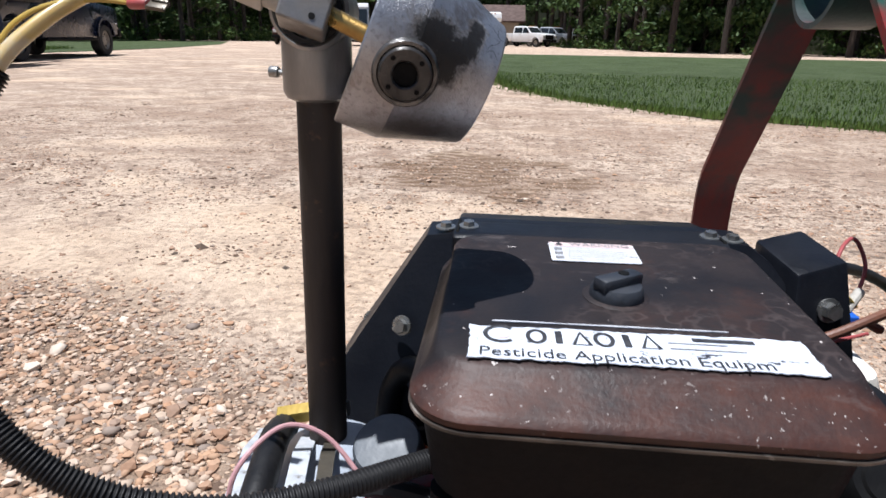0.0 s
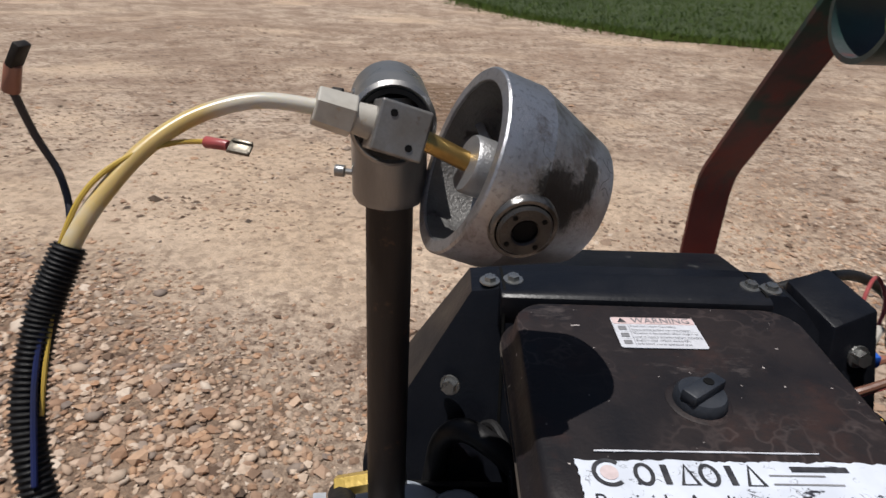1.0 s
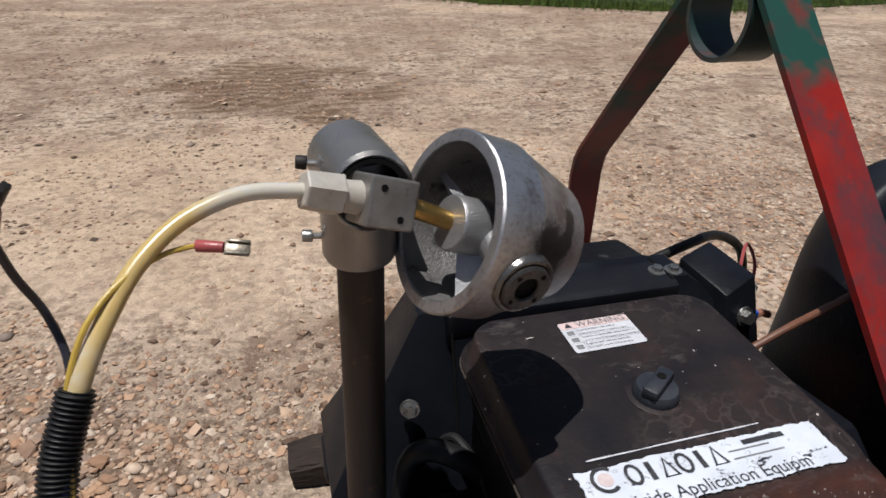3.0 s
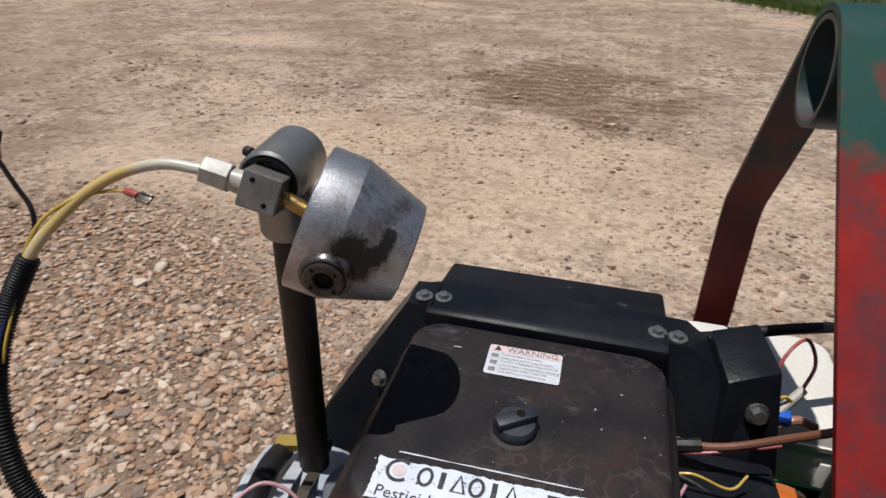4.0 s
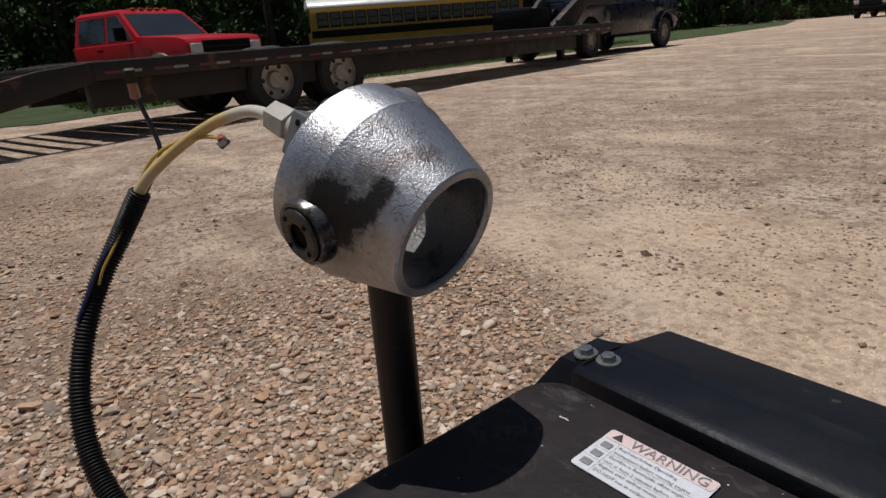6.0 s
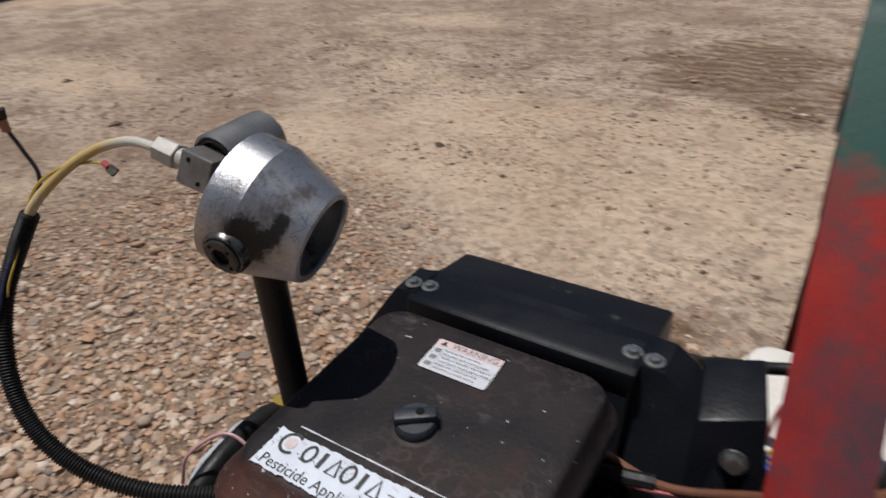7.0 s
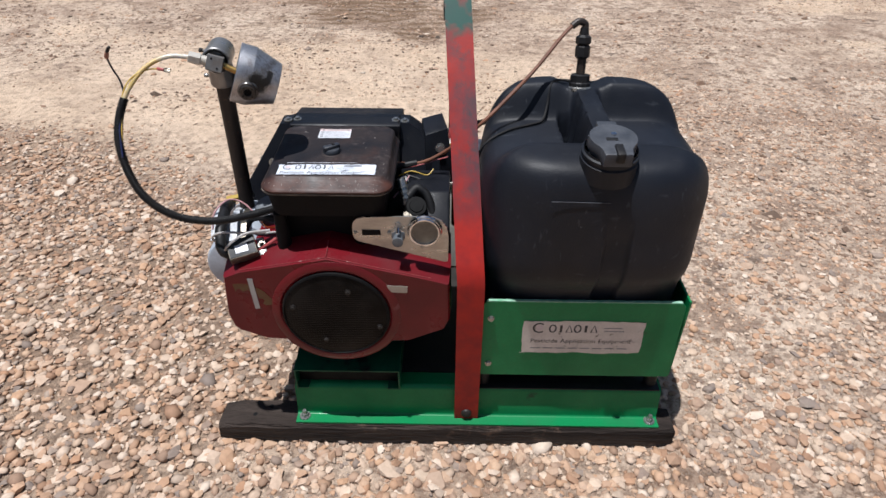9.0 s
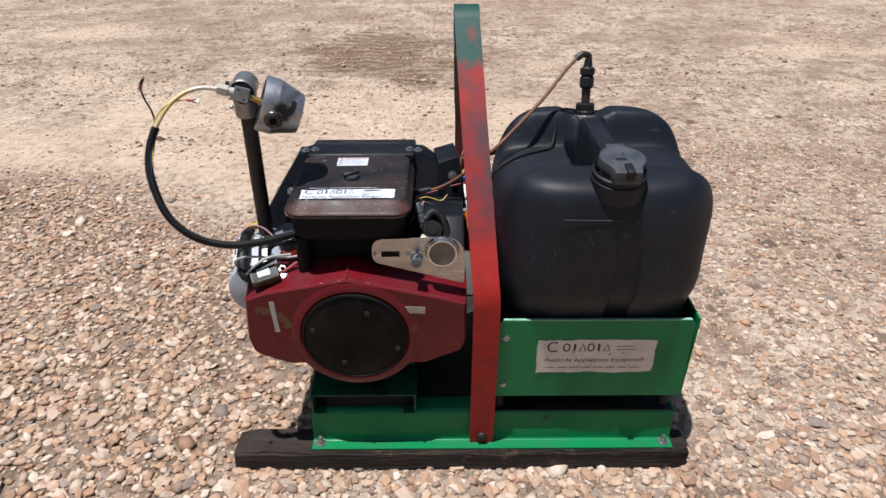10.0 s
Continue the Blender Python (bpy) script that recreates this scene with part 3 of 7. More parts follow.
M["truck_red"] = surface("truck_red", (0.40, 0.008, 0.014), (0.33, 0.007, 0.012), 0.4, coat=0.1, spec=0.25, scale=3, fine=30, bump_s=0.02)
M["maroon_paint"] = surface("maroon_paint", (0.07, 0.012, 0.014), (0.05, 0.01, 0.011), 0.3, coat=0.4, scale=3, fine=30, bump_s=0.02)
M["white_paint"] = surface("white_paint", (0.78, 0.78, 0.78), (0.7, 0.7, 0.7), 0.3, coat=0.3, scale=2, fine=20, bump_s=0.02)
M["silver_paint"] = surface("silver_paint", (0.42, 0.44, 0.46), (0.34, 0.36, 0.38), 0.35, 0.4, scale=2, fine=20, bump_s=0.02)
M["bus_yellow"] = surface("bus_yellow", (0.40, 0.21, 0.022), (0.33, 0.17, 0.018), 0.4, scale=2, fine=20, bump_s=0.02)
M["glass_dark"] = surface("glass_dark", (0.012, 0.016, 0.02), (0.02, 0.025, 0.03), 0.06, coat=0.5, scale=2, fine=10, bump_s=0.0, rough_var=0.02)
M["tyre"] = surface("tyre", (0.015, 0.015, 0.016), (0.03, 0.028, 0.026), 0.8, scale=8, fine=60)
M["rim_grey"] = surface("rim_grey", (0.40, 0.37, 0.32), (0.3, 0.27, 0.23), 0.45, 0.3, scale=8)
M["trailer_steel"] = surface("trailer_steel", (0.013, 0.011, 0.0105), (0.026, 0.019, 0.017), 0.6, 0.2, scale=4, fine=60, third=(0.10, 0.045, 0.025), third_lo=0.6, third_scale=3)
M["reflect_red"] = surface("reflect_red", (0.16, 0.035, 0.03), (0.11, 0.026, 0.022), 0.5)
M["reflect_white"] = surface("reflect_white", (0.34, 0.31, 0.28), (0.24, 0.21, 0.19), 0.4)
M["plank"] = surface("plank", (0.14, 0.11, 0.085), (0.09, 0.07, 0.055), 0.85, scale=5, stretch=(1, 0.1, 1))
M["lamp_clear"] = surface("lamp_clear", (0.7, 0.7, 0.68), (0.6, 0.6, 0.6), 0.1, coat=0.8)
M["lamp_amber"] = surface("lamp_amber", (0.6, 0.22, 0.03), (0.5, 0.18, 0.02), 0.2)
M["roof_brown"] = surface("roof_brown", (0.10, 0.062, 0.052), (0.07, 0.046, 0.04), 0.85, scale=2, fine=12, bump_s=0.5)
M["house_wall"] = surface("house_wall", (0.38, 0.33, 0.27), (0.32, 0.28, 0.23), 0.8, scale=2)


# ---- building helpers ----
ORG = {}


def thing(name, at, label, category, group="", kind=""):
    ob = new(name)
    ob.empty_display_size = 0.05
    ob.location = at
    ORG[ob.name] = Vector(at)
    return tagged(ob, label, category, group, kind)


def finish(bm, name, material, smooth=True, angle=0.6):
    me = bpy.data.meshes.new(name)
    bmesh.ops.recalc_face_normals(bm, faces=bm.faces[:])
    for fc in bm.faces:
        fc.smooth = smooth
    if smooth:
        for e in bm.edges:
            if len(e.link_faces) == 2 and e.calc_face_angle(0) > angle:
                e.smooth = False
    bm.to_mesh(me)
    bm.free()
    for mt in material if isinstance(material, (list, tuple)) else [material]:
        me.materials.append(mt)
    return me


def part(name, bm, material, parent=None, label="", smooth=True, angle=0.6):
    """Links a bmesh, given in the thing's own world, as one mesh object under a thing or a part."""
    me = bm if isinstance(bm, bpy.types.Mesh) else finish(bm, name, material, smooth, angle)
    co = np.empty(len(me.vertices) * 3)
    me.vertices.foreach_get("co", co)
    co = co.reshape(-1, 3)
    c = Vector(((co.min(0) + co.max(0)) / 2).tolist())
    me.transform(Matrix.Translation(-c))
    ob = new(name, me)
    if parent is not None:
        ob.parent = parent
        ob.location = c - ORG[parent.name]
    else:
        ob.location = c
    ORG[ob.name] = c
    if label:
        tagged(ob, label)
    return ob


def box(x0, x1, y0, y1, z0, z1, bevel=0.0, seg=2, bm=None):
    bm = bm or bmesh.new()
    r = bmesh.ops.create_cube(bm, size=1.0, matrix=Matrix.LocRotScale(((x0 + x1) / 2, (y0 + y1) / 2, (z0 + z1) / 2), None, (abs(x1 - x0), abs(y1 - y0), abs(z1 - z0))))
    if bevel:
        es = list({e for v in r["verts"] for e in v.link_edges})
        bmesh.ops.bevel(bm, geom=es, offset=bevel, segments=seg, profile=0.5, affect="EDGES")
    return bm


def axis_matrix(p, d):
    return Matrix.Translation(p) @ Vector(d).to_track_quat("Z", "Y").to_matrix().to_4x4()


def cyl(p0, p1, r0, r1=None, seg=20, bm=None, bevel=0.0):
    bm = bm or bmesh.new()
    p0, p1 = Vector(p0), Vector(p1)
    d = p1 - p0
    r = bmesh.ops.create_cone(bm, cap_ends=True, segments=seg, radius1=r0, radius2=r0 if r1 is None else r1, depth=d.length, matrix=axis_matrix((p0 + p1) / 2, d))
    if bevel:
        vs = set(r["verts"])
        es = [e for e in bm.edges if e.verts[0] in vs and len([f for f in e.link_faces if len(f.verts) > 4]) == 1]
        bmesh.ops.bevel(bm, geom=es, offset=bevel, segments=2, profile=0.5, affect="EDGES")
    return bm


def lathe(profile, m, seg=36, bm=None):
    """Turns a profile of (radius, height) round the z axis of m. A radius of 0 closes it."""
    bm = bm or bmesh.new()
    rings = []
    for r, h in profile:
        if r <= 1e-6:
            rings.append([bm.verts.new(m @ Vector((0, 0, h)))])
        else:
            rings.append([bm.verts.new(m @ Vector((r * math.cos(2 * math.pi * k / seg), r * math.sin(2 * math.pi * k / seg), h))) for k in range(seg)])
    for a, b in zip(rings, rings[1:]):
        for k in range(seg):
            q = [a[k % len(a)], a[(k + 1) % len(a)], b[(k + 1) % len(b)], b[k % len(b)]]
            q = list(dict.fromkeys(q))
            if len(q) > 2:
                bm.faces.new(q)
    return bm


def smooth_path(pts, n=12):
    """A Catmull-Rom curve through the points."""
    p = [Vector(a) for a in pts]
    p = [2 * p[0] - p[1]] + p + [2 * p[-1] - p[-2]]
    out = []
    for k in range(1, len(p) - 2):
        for j in range(n):
            t = j / n
            out.append(0.5 * (2 * p[k] + (p[k + 1] - p[k - 1]) * t + (2 * p[k - 1] - 5 * p[k] + 4 * p[k + 1] - p[k + 2]) * t * t + (3 * p[k] - p[k - 1] - 3 * p[k + 1] + p[k + 2]) * t ** 3))
    out.append(p[-2])
    return out


def frames_along(path):
    d0 = (path[1] - path[0]).normalized()
    u = d0.orthogonal().normalized()
    res = []
    for k, q in enumerate(path):
        d = (path[min(k + 1, len(path) - 1)] - path[max(k - 1, 0)]).normalized()
        u = (u - d * u.dot(d)).normalized()
        res.append((q, d, u, d.cross(u)))
    return res


def hose(pts, radius, seg=10, n=10, bm=None, radii=None, caps=True):
    """A round tube along a smooth curve; radii, if given, varies it along the way."""
    bm = bm or bmesh.new()
    path = smooth_path(pts, n) if n > 1 else [Vector(a) for a in pts]
    rings = []
    for k, (q, d, u, v) in enumerate(frames_along(path)):
        r = radii(k / (len(path) - 1)) if radii else radius
        rings.append([bm.verts.new(q + r * (u * math.cos(2 * math.pi * j / seg) + v * math.sin(2 * math.pi * j / seg))) for j in range(seg)])
    for a, b in zip(rings, rings[1:]):
        for j in range(seg):
            bm.faces.new((a[j], a[(j + 1) % seg], b[(j + 1) % seg], b[j]))
    if caps:
        bm.faces.new(rings[0][::-1])
        bm.faces.new(rings[-1])
    return bm


def prism(outline, a, b, axis="y", bevel=0.0, bm=None, seg=2):
    """Extrudes a flat outline from a to b along an axis. The outline gives the two other coordinates, in order x, y, z."""
    bm = bm or bmesh.new()
    put = {"x": lambda u, v, w: (w, u, v), "y": lambda u, v, w: (u, w, v), "z": lambda u, v, w: (u, v, w)}[axis]
    r0 = [bm.verts.new(put(u, v, a)) for u, v in outline]
    r1 = [bm.verts.new(put(u, v, b)) for u, v in outline]
    fs = [bm.faces.new(r0), bm.faces.new(r1[::-1])]
    for k in range(len(outline)):
        fs.append(bm.faces.new((r0[k], r0[(k + 1) % len(r0)], r1[(k + 1) % len(r0)], r1[k])))
    if bevel:
        bmesh.ops.recalc_face_normals(bm, faces=fs)
        bmesh.ops.bevel(bm, geom=list({e for f in fs for e in f.edges}), offset=bevel, segments=seg, profile=0.5, affect="EDGES")
    return bm


def rounded_rect(x0, x1, y0, y1, r, n=6):
    pts = []
    for cx, cy, a0 in ((x1 - r, y1 - r, 0), (x0 + r, y1 - r, 90), (x0 + r, y0 + r, 180), (x1 - r, y0 + r, 270)):
        for k in range(n + 1):
            a = radians(a0 + 90 * k / n)
            pts.append((cx + r * math.cos(a), cy + r * math.sin(a)))
    return pts


def loft(rings, cap0=True, cap1=True, bm=None):
    bm = bm or bmesh.new()
    vs = [[bm.verts.new(p) for p in r] for r in rings]
    n = len(vs[0])
    for a, b in zip(vs, vs[1:]):
        for k in range(n):
            bm.faces.new((a[k], a[(k + 1) % n], b[(k + 1) % n], b[k]))
    if cap0:
        bm.faces.new(vs[0][::-1])
    if cap1:
        bm.faces.new(vs[-1])
    return bm


def sheet(path, width, thick, side=(1, 0, 0), bm=None):
    """A flat bar of given width and thickness bent along a path; side is the way of its width."""
    bm = bm or bmesh.new()
    path = [Vector(a) for a in path]
    s = Vector(side)
    rings = []
    for k, q in enumerate(path):
        d = (path[min(k + 1, len(path) - 1)] - path[max(k - 1, 0)]).normalized()
        nrm = d.cross(s).normalized()
        e = nrm.cross(d).normalized()
        rings.append([q + e * (width / 2 * a) + nrm * (thick / 2 * b) for a, b in ((-1, -1), (1, -1), (1, 1), (-1, 1))])
    return loft(rings, bm=bm)


def bolt(parent, at, d, r=0.006, h=0.005, washer=0.009, name="bolt", label="", mat="bolt_head"):
    """A hexagon head on a washer; at lies on the surface, d is its outward way."""
    at, d = Vector(at), Vector(d).normalized()
    bm = cyl(at, at + d * h * 0.25, washer, washer * 0.97, 16)
    cyl(at + d * h * 0.2, at + d * h * 1.2, r, r * 0.94, 6, bm)
    return part(name, bm, M[mat], parent, label, smooth=False)


def words(text, size, m, material, parent, name="lettering", align="LEFT"):
    cu = bpy.data.curves.new(name, "FONT")
    cu.body, cu.size, cu.align_x, cu.extrude = text, size, align, 0.0
    cu.resolution_u = 2
    tmp = new(name, cu)
    bpy.context.view_layer.update()
    me = bpy.data.meshes.new_from_object(tmp.evaluated_get(bpy.context.evaluated_depsgraph_get()))
    bpy.data.objects.remove(tmp)
    me.transform(m)
    me.materials.clear()
    me.materials.append(material)
    return part(name, me, material, parent)


def on_plane(o, u, v):
    """The pose that lays the xy plane on the plane through o with ways u and v."""
    u, v = Vector(u).normalized(), Vector(v)
    w = u.cross(v).normalized()
    v = w.cross(u)
    return Matrix(((u.x, v.x, w.x, o[0]), (u.y, v.y, w.y, o[1]), (u.z, v.z, w.z, o[2]), (0, 0, 0, 1)))


def bars(rects, m, material, parent, name="print", lift=0.0):
    """Flat printed rectangles (x0, x1, y0, y1) on a label."""
    bm = bmesh.new()
    for x0, x1, y0, y1 in rects:
        bm.faces.new([bm.verts.new(m @ Vector((a, b, lift))) for a, b in ((x0, y0), (x1, y0), (x1, y1), (x0, y1))])
    return part(name, bm, material, parent, smooth=False)


def ragged(x0, x1, y0, y1, step, amp, seed):
    """The outline of a torn rectangle."""
    rnd = random.Random(seed)
    pts, walk_j = [], 0.3
    for (ax, ay), (bx, by) in zip(((x0, y0), (x1, y0), (x1, y1), (x0, y1)), ((x1, y0), (x1, y1), (x0, y1), (x0, y0))):
        n = max(2, int(math.hypot(bx - ax, by - ay) / step))
        for k in range(n):
            walk_j = 0.72 * walk_j + 0.55 * rnd.random() ** 2
            j = min(1.0, walk_j) * amp
            px, py = ax + (bx - ax) * k / n, ay + (by - ay) * k / n
            cx, cy = (x0 + x1) / 2, (y0 + y1) / 2
            pts.append((px + (j if px < cx else -j) * (abs(px - x0) < 1e-6 or abs(px - x1) < 1e-6), py + (j if py < cy else -j) * (abs(py - y0) < 1e-6 or abs(py - y1) < 1e-6)))
    return pts


def flat(outline, m, material, parent, name="label", thick=0.0006, label=""):
    bm = bmesh.new()
    lo = [bm.verts.new(m @ Vector((x, y, 0))) for x, y in outline]
    hi = [bm.verts.new(m @ Vector((x, y, thick))) for x, y in outline]
    bm.faces.new(hi)
    for k in range(len(lo)):
        bm.faces.new((lo[k], lo[(k + 1) % len(lo)], hi[(k + 1) % len(lo)], hi[k]))
    return part(name, bm, material, parent, label, smooth=False)


def stroke(pts, w, m, material, parent, name, lift, closed=False):
    """A printed line of even width through the points."""
    q = [Vector((x, y)) for x, y in pts]
    n = len(q)
    bm = bmesh.new()
    rows = []
    for k in range(n):
        a, b = q[(k - 1) % n if closed else max(k - 1, 0)], q[(k + 1) % n if closed else min(k + 1, n - 1)]
        d = (b - a).normalized()
        o = Vector((-d.y, d.x)) * (w / 2)
        rows.append([bm.verts.new(m @ Vector((*(q[k] + e * o), lift))) for e in (1, -1)])
    for a, b in zip(rows, rows[1:] + (rows[:1] if closed else [])):
        bm.faces.new((a[0], a[1], b[1], b[0]))
    return part(name, bm, material, parent, smooth=False)


def brand_mark(m, width, height, parent, lift):
    """An open ring with a pink centre and six plain marks, standing for the maker's name."""
    r, ink = height * 0.55, M["print_black"]
    stroke([(r + r * 0.86 * math.cos(radians(a)), r + r * 0.86 * math.sin(radians(a))) for a in range(48, 316, 12)], r * 0.26, m, ink, parent, "emblem_ring", lift)
    flat([(r + r * 0.52 * math.cos(2 * math.pi * k / 16), r + r * 0.52 * math.sin(2 * math.pi * k / 16)) for k in range(16)], m @ Matrix.Translation((0, 0, lift - 0.0003)), M["print_pale"], parent, "emblem_centre", 0.0002)
    x0, w, h, t, lo = height * 1.28, (width - height * 1.28) / 6, height * 0.76, height * 0.13, height * 0.12
    for k in range(6):
        a, z = x0 + (k + 0.12) * w, x0 + (k + 0.88) * w
        c, q = (a + z) / 2, (z - a) / 2
        if k % 3 == 0:
            stroke([(c + q * math.cos(2 * math.pi * n / 20), lo + h / 2 + h / 2 * math.sin(2 * math.pi * n / 20)) for n in range(20)], t, m, ink, parent, "name_mark", lift, True)
        elif k % 3 == 1:
            stroke([(c, lo), (c, lo + h)], t * 1.6, m, ink, parent, "name_mark", lift)
        else:
            stroke([(a, lo), (c, lo + h), (z, lo)], t, m, ink, parent, "name_mark", lift, True)


# ---- ground ----
def sstep(a, b, v):
    t = np.clip((v - a) / (b - a), 0, 1)
    return t * t * (3 - 2 * t)


def grid_sheet(xs, ys, height):
    bm = bmesh.new()
    rows = [[bm.verts.new((x, y, height(x, y))) for x in xs] for y in ys]
    for a, b in zip(rows, rows[1:]):
        for k in range(len(xs) - 1):
            bm.faces.new((a[k], a[k + 1], b[k + 1], b[k]))
    return bm


def ground_height(x, y):
    # gentle ruts and lumps away from the machine, flat below it
    d = math.hypot(x, y - 0.3)
    w = min(1, max(0, (d - 0.9) / 2.0))
    far = max(0, 1 - d / 60)
    return w * far * (0.018 * noise.noise(Vector((x * 0.5, y * 0.9, 3.1))) + 0.008 * noise.noise(Vector((x * 2.3, y * 2.3, 9.7))))


def gravel_cover(x, y):
    """How thickly river gravel lies: 1 in the bed round the machine, near 0 over the packed sand."""
    wob = np.array([noise.noise(Vector((px * 0.9, py * 0.9, 0.0))) for px, py in zip(x, y)])
    lump = np.array([noise.noise(Vector((px * 2.6, py * 2.6, 5.0))) for px, py in zip(x, y)])
    limit = np.clip(1.02 + 0.42 * (-0.6 - x), 0.92, 1.55)
    side = sstep(0.15, -0.55, x + 0.25 * wob + 0.35) * sstep(0.25, -0.30, y + 0.35 * wob - limit) * sstep(-3.1, -2.3, x - 0.35 * y + 0.3 * wob)
    front = sstep(0.75, 0.1, y + 0.3 * wob)
    right = 0.5 * sstep(0.3, 0.8, x) * sstep(3.2, 1.2, y + 0.6 * wob)
    bed = np.maximum(side, front)
    soil_shade = np.maximum(side, front * (0.12 + 0.5 * sstep(0.1, -0.9, x))) * sstep(-2.0, -0.9, y + 0.4 * wob)
    return np.clip(np.maximum(bed, right), 0, 1), wob, lump, np.clip(np.maximum(soil_shade, 0.08 * right), 0, 1)


near_x = [-400, -200, -100, -60] + [-40 + k for k in range(0, 34)] + [-6 + 0.08 * k for k in range(0, 151)] + [7 + k for k in range(0, 30)] + [60, 100, 200, 400]
near_y = [-400, -150, -60, -20, -8] + [-4 + 0.08 * k for k in range(0, 151)] + [9 + k for k in range(0, 50)] + [70, 100, 200, 400]
ground = part("ground", grid_sheet(near_x, near_y, ground_height), M["ground"])
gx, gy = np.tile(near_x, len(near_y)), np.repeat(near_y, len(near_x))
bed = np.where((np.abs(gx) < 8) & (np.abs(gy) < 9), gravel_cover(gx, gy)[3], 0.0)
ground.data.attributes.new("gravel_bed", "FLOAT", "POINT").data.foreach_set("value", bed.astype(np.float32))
tagged(ground, "pale sandy dirt yard with worn brown patches", "ground", kind="structure")


def scatter_pebbles():
    """Loose river gravel: dense round the machine and to its side, thin over the packed sand."""
    rng = np.random.default_rng(5)
    n = 340000
    # more trials near the machine
    r = 0.2 + 7.5 * rng.random(n) ** 1.25
    a = rng.random(n) * 2 * math.pi
    x, y = r * np.cos(a) - 0.3, r * np.sin(a) + 0.7
    keep = (y > -1.3) & (y < 6.8) & (x > -5.5) & (x < 5)
    x, y, r = x[keep], y[keep], r[keep]
    dens, wob, lump, _ = gravel_cover(x, y)
    dens = np.clip(dens * 0.95 + 0.035 + 0.16 * np.clip(lump * 1.5 + 0.3 * wob - 0.1, 0, 1), 0, 1)
    # even out the closer packing of the trials, so that the cover follows dens alone
    area = 1 / np.maximum(r - 0.2, 0.05) ** (1 / 1.25 - 1) / np.maximum(r, 0.1)
    area = area / np.quantile(area, 0.985)
    want = dens * 6800 * np.maximum(r, 0.1) / (n / (2 * math.pi * 7.5 * 1.25) * np.maximum((r - 0.2) / 7.5, 0.002) ** (-0.2))
    ok = rng.random(len(x)) < want
    ok &= ~((np.abs(x) < 0.56) & (y > 0.04) & (y < 0.78) & (rng.random(len(x)) < 0.3))
    x, y, dens, r = x[ok], y[ok], dens[ok], r[ok]
    order = np.argsort(r)
    x, y, dens, r = x[order], y[order], dens[order], r[order]
    first, dense_n = int(np.searchsorted(r, 1.85)), len(x)
    m = 210000
    ex, ey = rng.uniform(-5.0, 4.5, m), 0.5 + 6.3 * rng.random(m) ** 1.3
    patch = np.array([noise.noise(Vector((px * 0.8, py * 1.5, 2.0))) + 0.7 * noise.noise(Vector((px * 3.1, py * 5.2, 7.0))) for px, py in zip(ex, ey)])
    near = sstep(2.4, 1.0, ey) * sstep(-2.2, -1.0, ex) * 0.16 + 0.30 * sstep(0.2, 0.9, ex) * sstep(3.6, 2.0, ey)
    take = rng.random(m) < np.clip(0.08 + near + 0.9 * (patch - 0.10), 0.05, 0.8)
    sandy = np.hypot((ex + 0.8) / 1.7, (ey - 2.05) / 0.75) + 0.6 * patch
    take &= rng.random(m) < 0.48 + 0.52 * sstep(0.75, 1.15, sandy)
    for qx, qy, qr, much in ((-0.5, 3.45, 0.9, 0.6), (-0.30, 2.75, 0.5, 0.45), (0.30, 1.70, 0.6, 0.5), (-0.30, 1.16, 0.25, 0.6), (1.2, 3.0, 0.9, 0.45), (-2.0, 2.9, 0.9, 0.35), (-1.2, 1.95, 0.4, 0.35)):
        take |= rng.random(m) < much * sstep(1.0, 0.3, np.hypot(ex - qx, (ey - qy) * 1.5) / qr + 0.7 * patch)
    take &= ~((np.abs(ex) < 0.56) & (ey < 0.78))
    x, y = np.concatenate([x, ex[take]]), np.concatenate([y, ey[take]])
    dens = np.concatenate([dens, np.full(take.sum(), 0.25)])
    n = len(x)
    size = (0.0034 + 0.0076 * rng.random(n) ** 2.1) * (0.66 + 0.46 * dens) * (1 + 0.08 * sstep(0.5, 0.0, y)) * np.where(rng.random(n) < 0.04, 1.7, 1) * np.where((np.arange(n) >= dense_n) & (rng.random(n) < 0.10), 2.0, 1)
    shapes = []
    for few in (False, True):
        ico = bmesh.new()
        if few:
            ring = [ico.verts.new(p) for p in ((1, 0, 0), (0, 1, 0), (-1, 0, 0), (0, -1, 0))]
            top, low = ico.verts.new((0.15, 0.1, 0.9)), ico.verts.new((0, 0, -0.9))
            for k in range(4):
                ico.faces.new((ring[k], ring[(k + 1) % 4], top))
                ico.faces.new((ring[(k + 1) % 4], ring[k], low))
        else:
            bmesh.ops.create_icosphere(ico, subdivisions=1, radius=1)
        ico.verts.index_update()
        shapes.append((np.array([v.co[:] for v in ico.verts]), np.array([[v.index for v in f.verts] for f in ico.faces])))
        ico.free()
    sc = np.stack([1 + 0.5 * rng.random(n), 0.75 + 0.4 * rng.random(n), 0.40 + 0.32 * rng.random(n)], 1) * size[:, None]
    tilt, turn = (rng.random(n) - 0.5) * 0.8, rng.random(n) * 2 * math.pi
    z = np.array([ground_height(px, py) for px, py in zip(x, y)]) + sc[:, 2] * (0.15 + 0.6 * rng.random(n) * dens * (0.35 + 0.65 * sstep(0.7, -0.7, x)))
    co, tris, smooth, dark, at = [], [], [], [], 0
    for few, pick in ((0, slice(0, first)), (1, slice(first, n))):
        base, tri = shapes[few]
        k = len(x[pick])
        p = base[None] * (1 + 0.62 * (rng.random((k, len(base), 1)) - 0.5)) * sc[pick][:, None]
